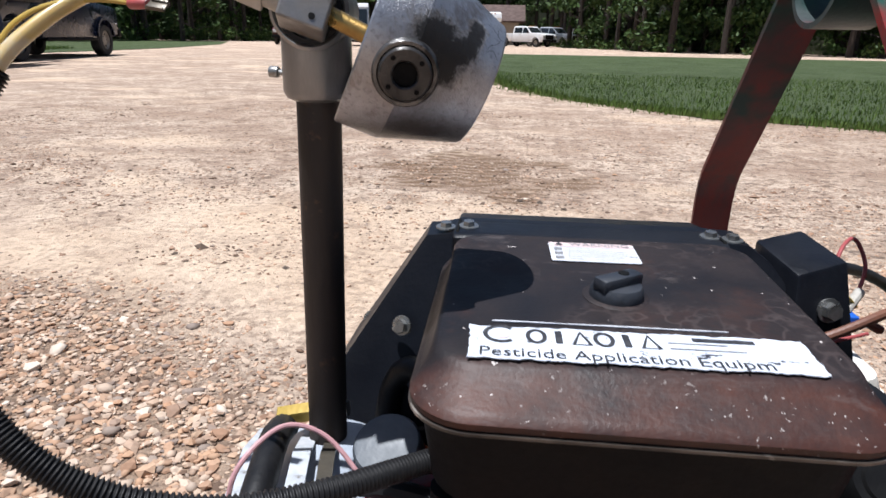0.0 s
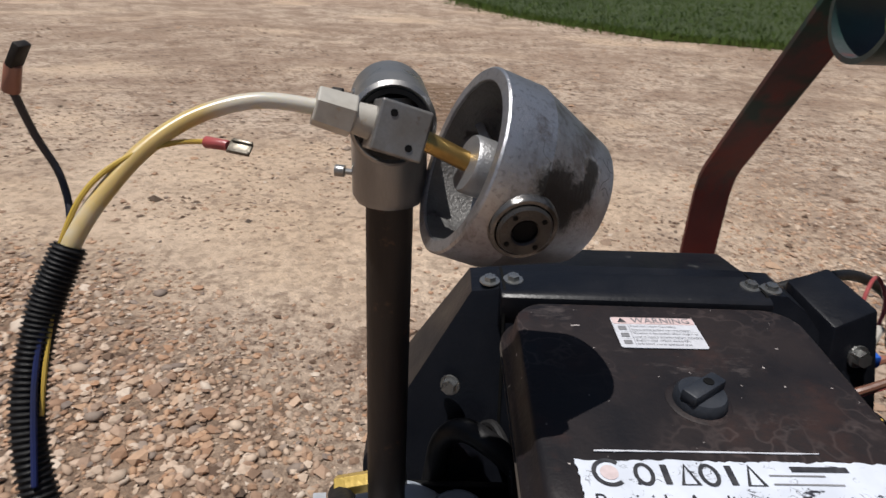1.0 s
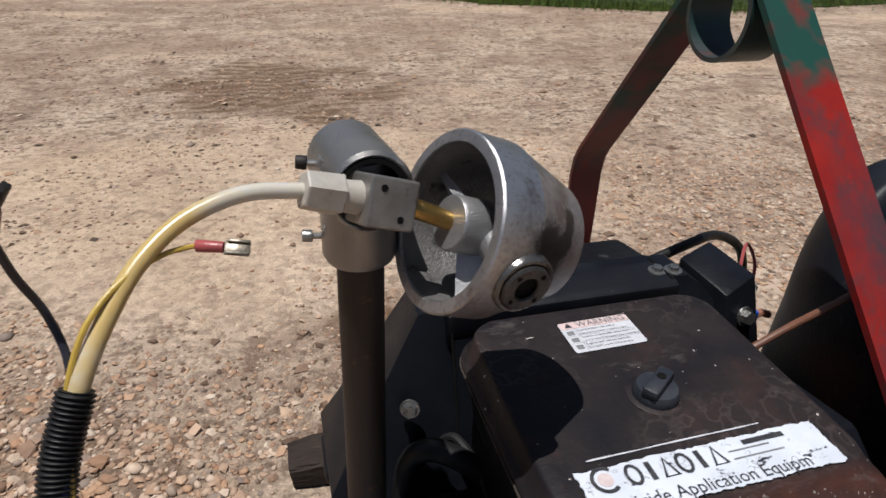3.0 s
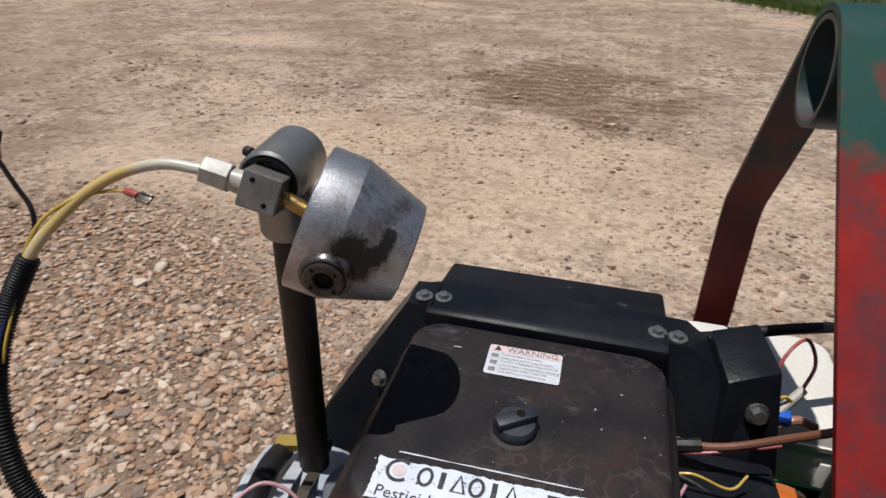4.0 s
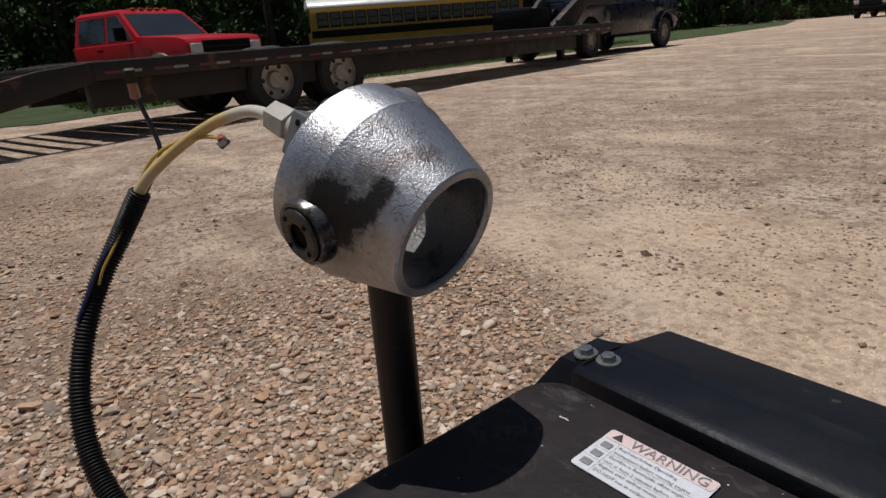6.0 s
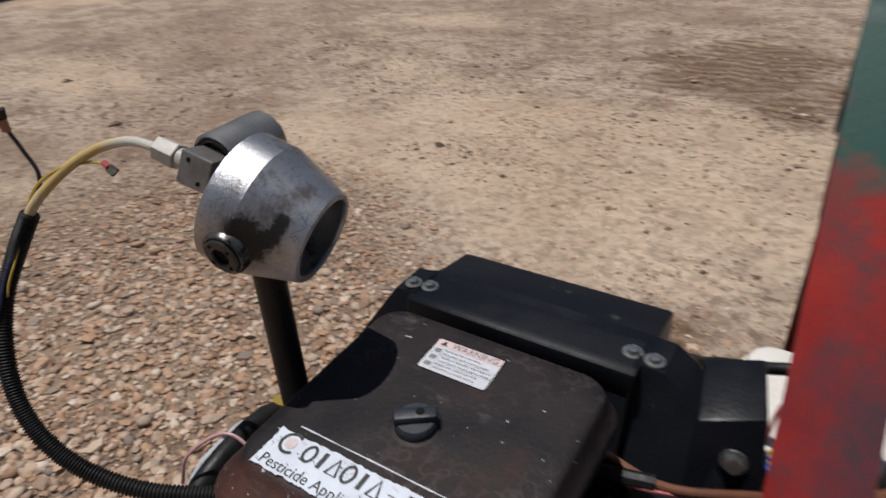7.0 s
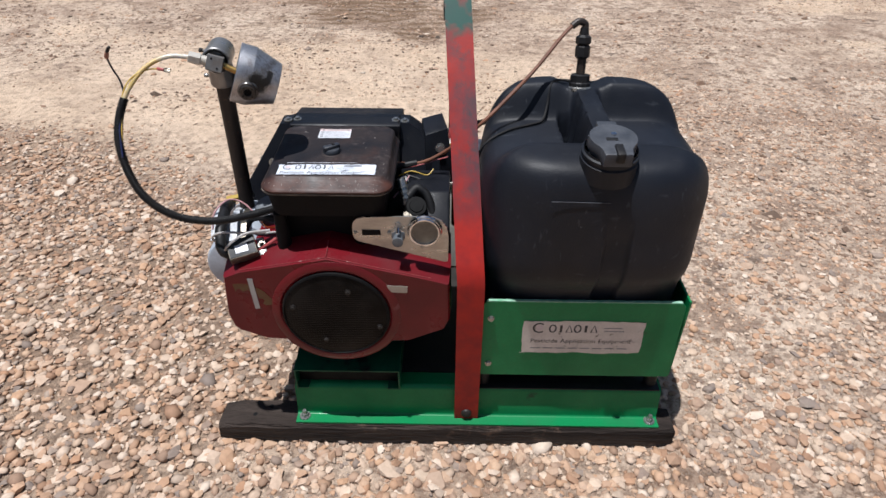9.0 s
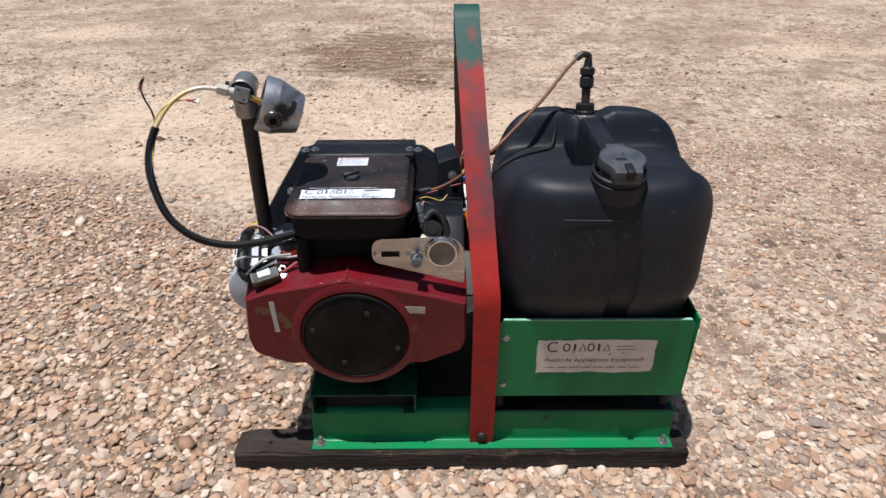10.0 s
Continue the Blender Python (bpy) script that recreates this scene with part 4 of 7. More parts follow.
        ct, st, ca, sa = (v[:, None] for v in (np.cos(tilt[pick]), np.sin(tilt[pick]), np.cos(turn[pick]), np.sin(turn[pick])))
        p[..., 0], p[..., 2] = p[..., 0] * ct - p[..., 2] * st, p[..., 0] * st + p[..., 2] * ct
        p[..., 0], p[..., 1] = p[..., 0] * ca - p[..., 1] * sa, p[..., 0] * sa + p[..., 1] * ca
        p += np.stack([x[pick], y[pick], z[pick]], 1)[:, None]
        co.append(p.reshape(-1, 3))
        tris.append((tri[None] + at + (np.arange(k) * len(base))[:, None, None]).reshape(-1, 3))
        smooth.append(np.repeat(rng.random(k) < (0.1 if few else 0.35), len(tri)))
        dark.append(np.repeat(((rng.random(k) < 0.55 - 0.25 * sstep(0.1, 0.7, x[pick])) & (np.arange(n)[pick] >= dense_n)).astype(np.int32), len(tri)))
        at += k * len(base)
    co, faces = np.concatenate(co), np.concatenate(tris)
    me = bpy.data.meshes.new("gravel")
    me.vertices.add(len(co))
    me.vertices.foreach_set("co", co.reshape(-1))
    me.loops.add(faces.size)
    me.loops.foreach_set("vertex_index", faces.reshape(-1).astype(np.int32))
    me.polygons.add(len(faces))
    me.polygons.foreach_set("loop_start", np.arange(0, faces.size, 3, dtype=np.int32))
    me.update(calc_edges=True)
    me.polygons.foreach_set("use_smooth", np.concatenate(smooth))
    me.polygons.foreach_set("material_index", np.concatenate(dark))
    me.materials.append(M["pebbles"])
    me.materials.append(M["crumbs"])
    ob = new("gravel", me)
    return tagged(ob, "loose tan and brown river gravel strewn over the dirt", "gravel", kind="stuff")


gravel = scatter_pebbles()

# ---- wooden runners ----
def runner(y0, y1, x0, x1, label, seed):
    rnd = random.Random(seed)
    t = thing("wooden_runner", ((x0 + x1) / 2, (y0 + y1) / 2, 0), label, "timber", "runners under the machine")
    n = 24
    rings = []
    for k in range(n + 1):
        x = x0 + (x1 - x0) * k / n
        e = 0.010 if k in (0, n) else 0
        j = [rnd.uniform(-0.0015, 0.0015) for _ in range(8)]
        c = 0.007
        prof = [(y0 + c, 0.0), (y1 - c, 0.0), (y1, c), (y1, 0.055 - c), (y1 - c, 0.055), (y0 + c, 0.055), (y0, 0.055 - c), (y0, c)]
        rings.append([(x + (rnd.uniform(-0.004, 0.004) if e else 0), y + (e if y < (y0 + y1) / 2 else -e) * 0.5 + j[i], z + (j[i] if z > 0.01 else 0) - (e * 0.5 if z > 0.03 else 0)) for i, (y, z) in enumerate(prof)])
    plank = part("plank", loft(rings), M["old_wood"], t, angle=0.5)
    # old bolt holes in the free end, and the end grain
    for dx, dy in ((0.075, 0.030), (0.105, 0.052)):
        part("bolt_hole", cyl((x0 + dx, y0 + dy, 0.0535), (x0 + dx, y0 + dy, 0.0562), 0.0048, seg=14), M["engine_black"], plank)
    for x in (x0 + 0.18, x1 - 0.06):
        part("nail_head", lathe([(0.005, 0.0), (0.0048, 0.0012), (0.0, 0.0018)], Matrix.Translation((x, y0 + 0.010, 0.0545)), 12), M["dark_metal"], plank)
    return t


runner(0.024, 0.098, -0.530, 0.445, "weathered dark wooden runner bolted under the green frame", 3)
runner(0.690, 0.775, -0.515, 0.445, "weathered dark wooden runner under the rear of the frame", 4)

# ---- green skid frame ----
frame_thing = thing("skid_frame", (0.02, 0.37, 0.055), "green painted steel skid frame on wooden runners", "frame")


def rail(y_web, way):
    # folded sheet: foot flange, slightly leaning web, top flange, with rounded bends
    run, r = [(0.030, 0.058)], 0.007
    for k in range(7):
        a = math.pi / 2 * k / 6
        run.append((0.002 + r - r * math.sin(a), 0.058 + r - r * math.cos(a)))
    for k in range(7):
        a = math.pi / 2 * k / 6
        run.append((-0.007 - 0.010 * (1 - math.cos(a)), 0.124 + 0.010 * math.sin(a)))
    run.append((-0.045, 0.134))
    pts = [Vector(p) for p in run]
    side = []
    for k, p in enumerate(pts):
        d = (pts[min(k + 1, len(pts) - 1)] - pts[max(k - 1, 0)]).normalized()
        side.append(Vector((d.y, -d.x)) * 0.002)
    prof = [p + o for p, o in zip(pts, side)] + [p - o for p, o in zip(pts, side)][::-1]
    bm = prism([(y_web + way * u, v) for u, v in prof], -0.362, 0.408, "x")
    bmesh.ops.recalc_face_normals(bm, faces=bm.faces[:])
    return part("rail", bm, M["green_paint"], frame_thing, smooth=True, angle=0.5)


rail(0.062, -1)
rail(0.705, 1)
for x in (-0.352, 0.392):
    part("cross_member", box(x - 0.012, x + 0.012, 0.07, 0.70, 0.07, 0.128, 0.002), M["green_paint"], frame_thing)
part("deck_plate", box(-0.345, 0.385, 0.11, 0.66, 0.1315, 0.136, 0.001), M["dark_metal"], frame_thing)
# bent channel that carries the engine
u = [(-0.355, 0.1365), (-0.355, 0.191), (-0.139, 0.191), (-0.139, 0.1365), (-0.165, 0.1365), (-0.165, 0.1395), (-0.142, 0.1395), (-0.142, 0.188), (-0.352, 0.188), (-0.352, 0.1395), (-0.330, 0.1395), (-0.330, 0.1365)]
part("engine_mount", prism(u, 0.058, 0.62, "y"), M["shaded_green"], frame_thing, smooth=False)
# added black fill, stands in for the shade inside the channel
part("channel_shade", box(-0.3515, -0.1425, 0.078, 0.60, 0.1400, 0.1875, 0.003), M["engine_black"], frame_thing, "black block added for the shade inside the mount channel")
part("engine_plate", box(-0.345, -0.145, 0.150, 0.60, 0.1915, 0.232, 0.003), M["engine_black"], frame_thing)
part("plate_front", box(-0.347, -0.143, 0.1455, 0.1495, 0.1915, 0.2335, 0.001), M["shaded_green"], frame_thing)
for x in (-0.345, 0.391):
    bolt(frame_thing, (x, 0.048, 0.060), (0, 0, 1), 0.0075, 0.008, 0.012)
    part("bolt_shank", cyl((x, 0.048, 0.066), (x, 0.048, 0.078), 0.0042, seg=10), M["zinc"], frame_thing)

# ---- lifting handle ----
handle = thing("lifting_handle", (0, 0.05, 0.07), "bent flat steel lifting bar with worn red and green paint", "handle")
arc_c, arc_r = (0.445, 0.826), 0.051
path = [(0.0, 0.051, 0.058), (0.0, 0.051, 0.25), (0.0, 0.051, 0.415), (-0.001, 0.055, 0.440), (-0.003, 0.070, 0.462)]
a0, a1 = 139, 38
for k in range(15):
    a = radians(a0 + (a1 - a0) * k / 14)
    path.append((-0.032, arc_c[0] + arc_r * math.cos(a), arc_c[1] + arc_r * math.sin(a)))
path += [(-0.024, 0.690, 0.602), (-0.022, 0.704, 0.582), (-0.021, 0.711, 0.556), (-0.020, 0.7130, 0.30), (-0.020, 0.7130, 0.058)]
part("bar", sheet(path, 0.050, 0.0065), M["handle_paint"], handle, smooth=True, angle=0.5)
tube = bmesh.new()
lathe([(0.0465, -0.0245), (0.0465, 0.0245), (0.0415, 0.0245), (0.0415, -0.0245), (0.0465, -0.0245)], Matrix.Translation((-0.032, *arc_c)) @ pose(0, 0, 0, 0, 90, 0), 40, tube)
part("eye_tube", tube, M["tube_paint"], handle, "short dark green steel pipe welded under the bar")
for y, d in ((0.0475, -1), (0.7165, 1)):
    bm = lathe([(0.0, 0.007), (0.006, 0.0065), (0.010, 0.004), (0.0115, 0.0)], axis_matrix((0, y, 0.078), (0, d, 0)), 18)
    part("pivot_bolt", bm, M["dark_metal"], handle, "round dark grey carriage bolt head")

# ---- tank cradle ----
cradle = thing("tank_cradle", (0.21, 0.25, 0.147), "green sheet steel cradle holding the black tank", "bracket")
outline = [(0.020, 0.190), (0.404, 0.190), (0.399, 0.376), (0.392, 0.384), (0.030, 0.384), (0.022, 0.374)]
part("front_panel", prism(outline, 0.0555, 0.0595, "y"), M["green_paint"], cradle, smooth=False)
part("panel_edge", box(0.032, 0.391, 0.0558, 0.0615, 0.3842, 0.3862), M["bright_edge"], cradle, "pale green top edge", smooth=False)
part("side_panel", prism([(0.0597, 0.19), (0.0597, 0.45), (0.066, 0.46), (0.14, 0.39), (0.408, 0.39), (0.408, 0.19)], 0.012, 0.016, "x"), M["green_paint"], cradle, smooth=False)
part("side_panel", prism([(0.0597, 0.19), (0.0597, 0.385), (0.408, 0.385), (0.408, 0.19)], 0.4045, 0.4085, "x"), M["green_paint"], cradle, smooth=False)
part("base_tray", box(0.016, 0.404, 0.0597, 0.413, 0.1895, 0.1935), M["green_paint"], cradle, smooth=False)
part("back_panel", box(0.016, 0.404, 0.4095, 0.4135, 0.1937, 0.39), M["green_paint"], cradle, smooth=False)
# black strip added for the deep shade in the gap under the cradle
part("gap_shade", box(0.022, 0.402, 0.0635, 0.1065, 0.1364, 0.1400, 0.001), M["black_rubber"], cradle)
for x in (0.035, 0.385):
    for y in (0.085, 0.385):
        part("foot", cyl((x, y, 0.1365), (x, y, 0.1892), 0.013, seg=14), M["black_rubber"], cradle)
for z in (0.343, 0.223):
    bolt(cradle, (0.040, 0.0554, z), (0, -1, 0), 0.005, 0.004, 0.0065)
pm = on_plane((0.100, 0.0549, 0.253), (1, 0, -0.0), (0, 0, 1))
plate = flat(ragged(0, 0.236, 0, 0.088, 0.006, 0.0045, 11), pm, M["dull_label"], cradle, "label", 0.0006, "worn pale printed label with torn corners")
lift = pm @ Matrix.Translation((0, 0, 0.0009))
brand_mark(lift @ Matrix.Translation((0.020, 0.055, 0)), 0.125, 0.024, plate, 0.0)
words("Pesticide Application Equipment", 0.0150, lift @ Matrix.Translation((0.018, 0.030, 0)), M["print_black"], plate)
bars([(0.020 + 0.024 * k, 0.020 + 0.024 * k + 0.019, 0.014, 0.017) for k in range(8)], lift, M["print_grey"], plate, "fine_print")
bars([(0.155, 0.19, 0.068, 0.0705), (0.157, 0.195, 0.060, 0.0625)], lift, M["print_grey"], plate, "fine_print")

# ---- black plastic tank ----
tank = thing("liquid_tank", (0.22, 0.26, 0.194), "black moulded plastic liquid tank with screw cap", "tank")


def tank_frame(z):
    k = float(sstep(0.19, 0.56, z))
    x0, x1 = 0.034 - 0.020 * k, 0.396 + 0.018 * k
    y0, y1 = 0.066 - 0.028 * float(sstep(0.385, 0.46, z)), 0.392 + 0.006 * k
    return (x0 + x1) / 2, (y0 + y1) / 2, (x1 - x0) / 2, (y1 - y0) / 2


def tank_point(u, v, z):
    """A point of the rounded-square plan; u and v run from -1 to 1."""
    cx, cy, ax, ay = tank_frame(z)
    s = max(abs(u), abs(v))
    if s < 1e-9:
        return cx, cy, 0.0
    d = math.hypot(u, v)
    c, q = u / d, v / d
    e = 4.4 - 1.0 * float(sstep(0.38, 0.56, z))
    r = (abs(c) ** e + abs(q) ** e) ** (-1 / e)
    return cx + ax * s * c * r, cy + ay * s * q * r, s


def tank_top(x, y):
    s = lambda a, b, v: float(sstep(a, b, v))  # noqa: E731
    h = 0.643
    # gently swollen front shoulder round the filler neck, with a curved rear edge
    edge = 0.190 - 2.0 * max(0, 0.11 - x) ** 1.5 - 0.5 * max(0, x - 0.27) ** 1.5
    h += 0.024 * s(edge, edge - 0.060, y)
    h -= 0.006 * s(0.10, 0.02, x) + 0.010 * s(0.33, 0.41, x)
    # two rounded humps at the rear, highest beside the outlet and falling to the sides
    side = max(0.0, (0.135 - x) / 0.118, (x - 0.285) / 0.122)
    arch = max(0.0, 1 - min(1.0, side) ** 2.3) ** 0.5
    mid = s(0.150, 0.180, x) * s(0.262, 0.236, x)
    crest = s(0.278, 0.318, y)
    h += crest * arch * (0.060 - 0.010 * mid)
    # carrying bridge from the humps to the neck, with its finger slot
    spine = s(0.183, 0.196, x) * s(0.242, 0.228, x) * s(0.095, 0.14, y) * s(0.36, 0.31, y)
    h = max(h, 0.694 * spine + h * (1 - spine))
    hole = s(0.1600, 0.1680, x) * s(0.1900, 0.1850, x) * s(0.150, 0.160, y) * s(0.290, 0.278, y)
    return h - 0.07 * hole


n_t = 132
ticks = [-1 + 2 * k / n_t for k in range(n_t + 1)]
edge_uv = [(t, -1.0) for t in ticks[:-1]] + [(1.0, t) for t in ticks[:-1]] + [(t, 1.0) for t in ticks[::-1][:-1]] + [(-1.0, t) for t in ticks[::-1][:-1]]
bm = bmesh.new()
low_rings = []
for z in [0.194, 0.197, 0.205, 0.24, 0.30, 0.36, 0.40, 0.42, 0.44, 0.46, 0.49, 0.52, 0.54, 0.562]:
    ring = []
    for u, v in edge_uv:
        x, y, _ = tank_point(u, v, z)
        if v == -1 and z < 0.56:
            # moulded groove down the front below the cap, and a parting line
            g = float(sstep(0.024, 0.018, abs(x - 0.2435)))
            y += 0.008 * g * (1 if z < 0.53 else (0.56 - z) / 0.03)
        q = 0.985 if z == 0.194 else 0.995 if z == 0.197 else 1
        ring.append(bm.verts.new(((x - 0.22) * q + 0.22, (y - 0.26) * q + 0.26, z)))
    low_rings.append(ring)
top_v = {}
for k, (u, v) in enumerate(edge_uv):
    top_v[(round(u, 6), round(v, 6))] = low_rings[-1][k]
for u in ticks[1:-1]:
    for v in ticks[1:-1]:
        # closer lines near the rim
        w = max(abs(u), abs(v))
        g = (1 - (1 - w) ** 1.3) / max(w, 1e-9)
        x, y, s = tank_point(u * g, v * g, 0.57)
        f = (1 - min(1, s) ** 13) ** 0.5
        top_v[(round(u, 6), round(v, 6))] = bm.verts.new((x, y, 0.562 + (tank_top(x, y) - 0.562) * f))
for a, c in zip(ticks, ticks[1:]):
    for p, q in zip(ticks, ticks[1:]):
        bm.faces.new([top_v[(round(i, 6), round(j, 6))] for i, j in ((a, p), (c, p), (c, q), (a, q))])
for ra, rb in zip(low_rings, low_rings[1:]):
    for k in range(len(ra)):
        bm.faces.new((ra[k], ra[(k + 1) % len(ra)], rb[(k + 1) % len(ra)], rb[k]))
bm.faces.new(low_rings[0][::-1])
part("body", bm, M["dusty_tank"], tank, angle=1.0)
ca = Vector((0, -0.11, 0.99)).normalized()
cm = axis_matrix(Vector((0.2125, 0.0775, 0.668)), ca)
cm = Matrix.Translation(cm.translation) @ pose(0, 0, 0, 6.3, 0, 0)
neck = part("neck", lathe([(0.046, -0.026), (0.046, 0.006), (0.043, 0.008), (0.043, 0.012), (0.0455, 0.0135), (0.0455, 0.0175), (0.042, 0.019), (0.042, 0.024)], cm, 48), M["black_plastic"], tank)
plan = [(0.0375 * math.cos(radians(a)), 0.0375 * math.sin(radians(a))) for a in range(-38, 219, 8)] + [(-0.0235, -0.034), (-0.0215, -0.051), (0.0215, -0.051), (0.0235, -0.034)]
lid_bm = prism(plan, 0.0205, 0.0435, "z", 0.0022)
bmesh.ops.transform(lid_bm, matrix=cm, verts=lid_bm.verts)
cap = part("screw_cap", lid_bm, M["cap_worn"], tank, "worn dark grey screw cap with a squared spout side", angle=0.5)
for k in range(7):
    a = radians(10 + 160 * k / 6)
    p = cm @ Vector((0.0372 * math.cos(a), 0.0372 * math.sin(a), 0.022))
    q = cm @ Vector((0.0372 * math.cos(a), 0.0372 * math.sin(a), 0.0405))
    part("grip", cyl(p, q, 0.0022, 0.0018, 8), M["cap_worn"], cap)
part("vent_button", lathe([(0.0042, 0.0), (0.0042, 0.002), (0, 0.003)], cm @ Matrix.Translation((0.001, 0.006, 0.0434)), 14), M["chrome"], cap)
dent = box(-0.013, 0.005, -0.012, -0.004, 0.0434, 0.0440, 0.0)
bmesh.ops.transform(dent, matrix=cm, verts=dent.verts)
part("moulded_recess", dent, M["black_rubber"], cap, smooth=False)
tab = box(-0.004, 0.009, -0.056, -0.026, 0.030, 0.0475, 0.002)
bmesh.ops.transform(tab, matrix=cm, verts=tab.verts)
part("locking_tab", tab, M["black_rubber"], cap)
tab = box(-0.018, 0.014, 0.032, 0.052, 0.026, 0.040, 0.002)
bmesh.ops.transform(tab, matrix=cm, verts=tab.verts)
part("hinge_tab", tab, M["cap_worn"], cap)
part("mould_line", hose([(0.123, 0.0402, 0.611), (0.165, 0.0392, 0.6108), (0.218, 0.0390, 0.610)], 0.0007, 6, 6), M["cap_worn"], tank)
# outlet fitting on top
fb = Vector((0.203, 0.326, 0.689))
fa = Vector((0.000, 0.026, 0.12)).normalized()
fm = axis_matrix(fb, fa)
fitting = part("outlet_fitting", lathe([(0.020, 0.0), (0.020, 0.010), (0.0185, 0.012), (0.0185, 0.024), (0.015, 0.026), (0.0, 0.026)], fm, 12), M["black_rubber"], tank, "black threaded outlet fitting", angle=0.3)
part("collar", lathe([(0.0235, -0.003), (0.0235, 0.002), (0.020, 0.004)], fm, 28), M["zinc"], fitting)
part("pipe", lathe([(0.0085, 0.024), (0.0085, 0.060), (0.0, 0.060)], fm, 16), M["pipe_steel"], fitting)
part("valve", lathe([(0.010, 0.054), (0.0138, 0.058), (0.0138, 0.075), (0.011, 0.078), (0.0145, 0.082), (0.0145, 0.092), (0.009, 0.096), (0.0075, 0.109), (0.0, 0.109)], fm, 8), M["black_rubber"], fitting, smooth=False)
top = fm @ Vector((0, 0, 0.109))
elbow = part("elbow", hose([top - fa * 0.004, top + fa * 0.006, top + Vector((-0.012, 0, 0.010)), top + Vector((-0.024, -0.004, 0.003))], 0.0065, 10, 5), M["pipe_steel"], fitting)

supply = thing("supply_tube", (0.05, 0.27, 0.60), "thin copper brown tube from tank outlet to engine", "tube")
part("tube", hose([top + Vector((-0.022, -0.004, 0.006)), (0.156, 0.330, 0.779), (0.112, 0.298, 0.734), (0.055, 0.262, 0.685), (0.010, 0.240, 0.648), (-0.05, 0.262, 0.585), (-0.10, 0.268, 0.556), (-0.150, 0.285, 0.545)], 0.0035, 10, 10), M["copper_tube"], supply)
cable = thing("black_cable", (0.1, 0.27, 0.65), "thin black cable lying over the tank", "cable")
part("wire", hose([(0.006, 0.205, 0.58), (0.020, 0.215, 0.622), (0.06, 0.232, 0.6425), (0.105, 0.252, 0.6465), (0.130, 0.268, 0.6480), (0.140, 0.290, 0.666), (0.148, 0.316, 0.701), (0.165, 0.328, 0.7035), (0.186, 0.330, 0.7010)], 0.0024, 8, 10), M["black_rubber"], cable)

# ---- engine ----
engine = thing("engine", (-0.25, 0.3, 0.19), "small twin cylinder petrol engine with red blower housing", "engine")
part("crankcase", box(-0.37, -0.09, 0.14, 0.46, 0.232, 0.40, 0.02, 3), M["engine_black"], engine)
part("cylinder_block", box(-0.335, -0.07, 0.19, 0.38, 0.34, 0.50, 0.02, 3), M["engine_black"], engine)
part("cylinder_head", box(-0.43, -0.337, 0.20, 0.36, 0.34, 0.455, 0.012, 3), M["engine_black"], engine)
for k in range(5):
    part("cooling_fin", box(-0.432, -0.337, 0.215 + 0.03 * k, 0.221 + 0.03 * k, 0.452, 0.475, 0.001), M["engine_black"], engine)
part("breather_hose", hose([(-0.405, 0.262, 0.462), (-0.398, 0.268, 0.500), (-0.382, 0.258, 0.522), (-0.360, 0.246, 0.518), (-0.338, 0.240, 0.500)], 0.0095, 12, 8), M["black_rubber"], engine, "short black breather hose")
part("plug_boot", cyl((-0.386, 0.300, 0.470), (-0.366, 0.282, 0.505), 0.0095, 0.0075, 14, bevel=0.001), M["black_rubber"], engine, "black spark plug boot")
part("plug_lead", hose([(-0.368, 0.284, 0.502), (-0.356, 0.270, 0.516), (-0.345, 0.240, 0.508), (-0.340, 0.210, 0.490)], 0.0038, 8, 8), M["black_rubber"], engine)
part("clamp_screw", cyl((-0.392, 0.272, 0.508), (-0.384, 0.256, 0.514), 0.003, seg=8), M["zinc"], engine)
part("blower_case", box(-0.33, -0.10, 0.45, 0.66, 0.20, 0.38, 0.02, 3), M["dark_metal"], engine, "dark rear blower casing")
part("muffler", cyl((-0.405, 0.16, 0.235), (-0.405, 0.45, 0.235), 0.052, seg=28, bevel=0.008), M["engine_black"], engine, "black cylindrical muffler")
sc = (-0.248, 0.360)
low = []
for k in range(13):
    a = radians(214 + (326 - 214) * k / 12)
    low.append((sc[0] + 0.124 * math.cos(a), sc[1] + 0.124 * math.sin(a)))
f_out = [(-0.048, 0.322), (-0.038, 0.345), (-0.040, 0.432), (-0.072, 0.442), (-0.255, 0.486), (-0.412, 0.455), (-0.444, 0.442), (-0.452, 0.352), (-0.446, 0.324), (-0.437, 0.314), (-0.388, 0.293)] + low + [(-0.116, 0.291)]


def grown(o, g, up):
    c = Vector((-0.248, 0.38))
    return [(c.x + (x - c.x) * g, c.y + (z - c.y) * g + (up if z > 0.40 else 0)) for x, z in o]


rings = [[(x, y, z) for x, z in o] for y, o in ((0.0455, grown(f_out, 0.985, 0)), (0.0500, f_out), (0.085, grown(f_out, 1.012, 0.008)), (0.092, grown(f_out, 1.016, 0.010)), (0.19, grown(f_out, 1.012, 0.012)))]
housing = part("blower_housing", loft(rings), M["red_paint"], engine, "faceted red painted blower housing", angle=0.35)
for pts in ([(-0.412, 0.0497, 0.4555), (-0.330, 0.0497, 0.4715), (-0.255, 0.0497, 0.4865)], [(-0.255, 0.0497, 0.4865), (-0.160, 0.0497, 0.4635), (-0.072, 0.0497, 0.4425)], [(-0.2552, 0.0515, 0.4885), (-0.2552, 0.070, 0.4935), (-0.2554, 0.086, 0.4975)]):
    part("worn_ridge", hose(pts, 0.0009, 6, 8), M["ridge_wear"], housing)
sm = axis_matrix((sc[0], 0.046, sc[1]), (0, -1, 0))
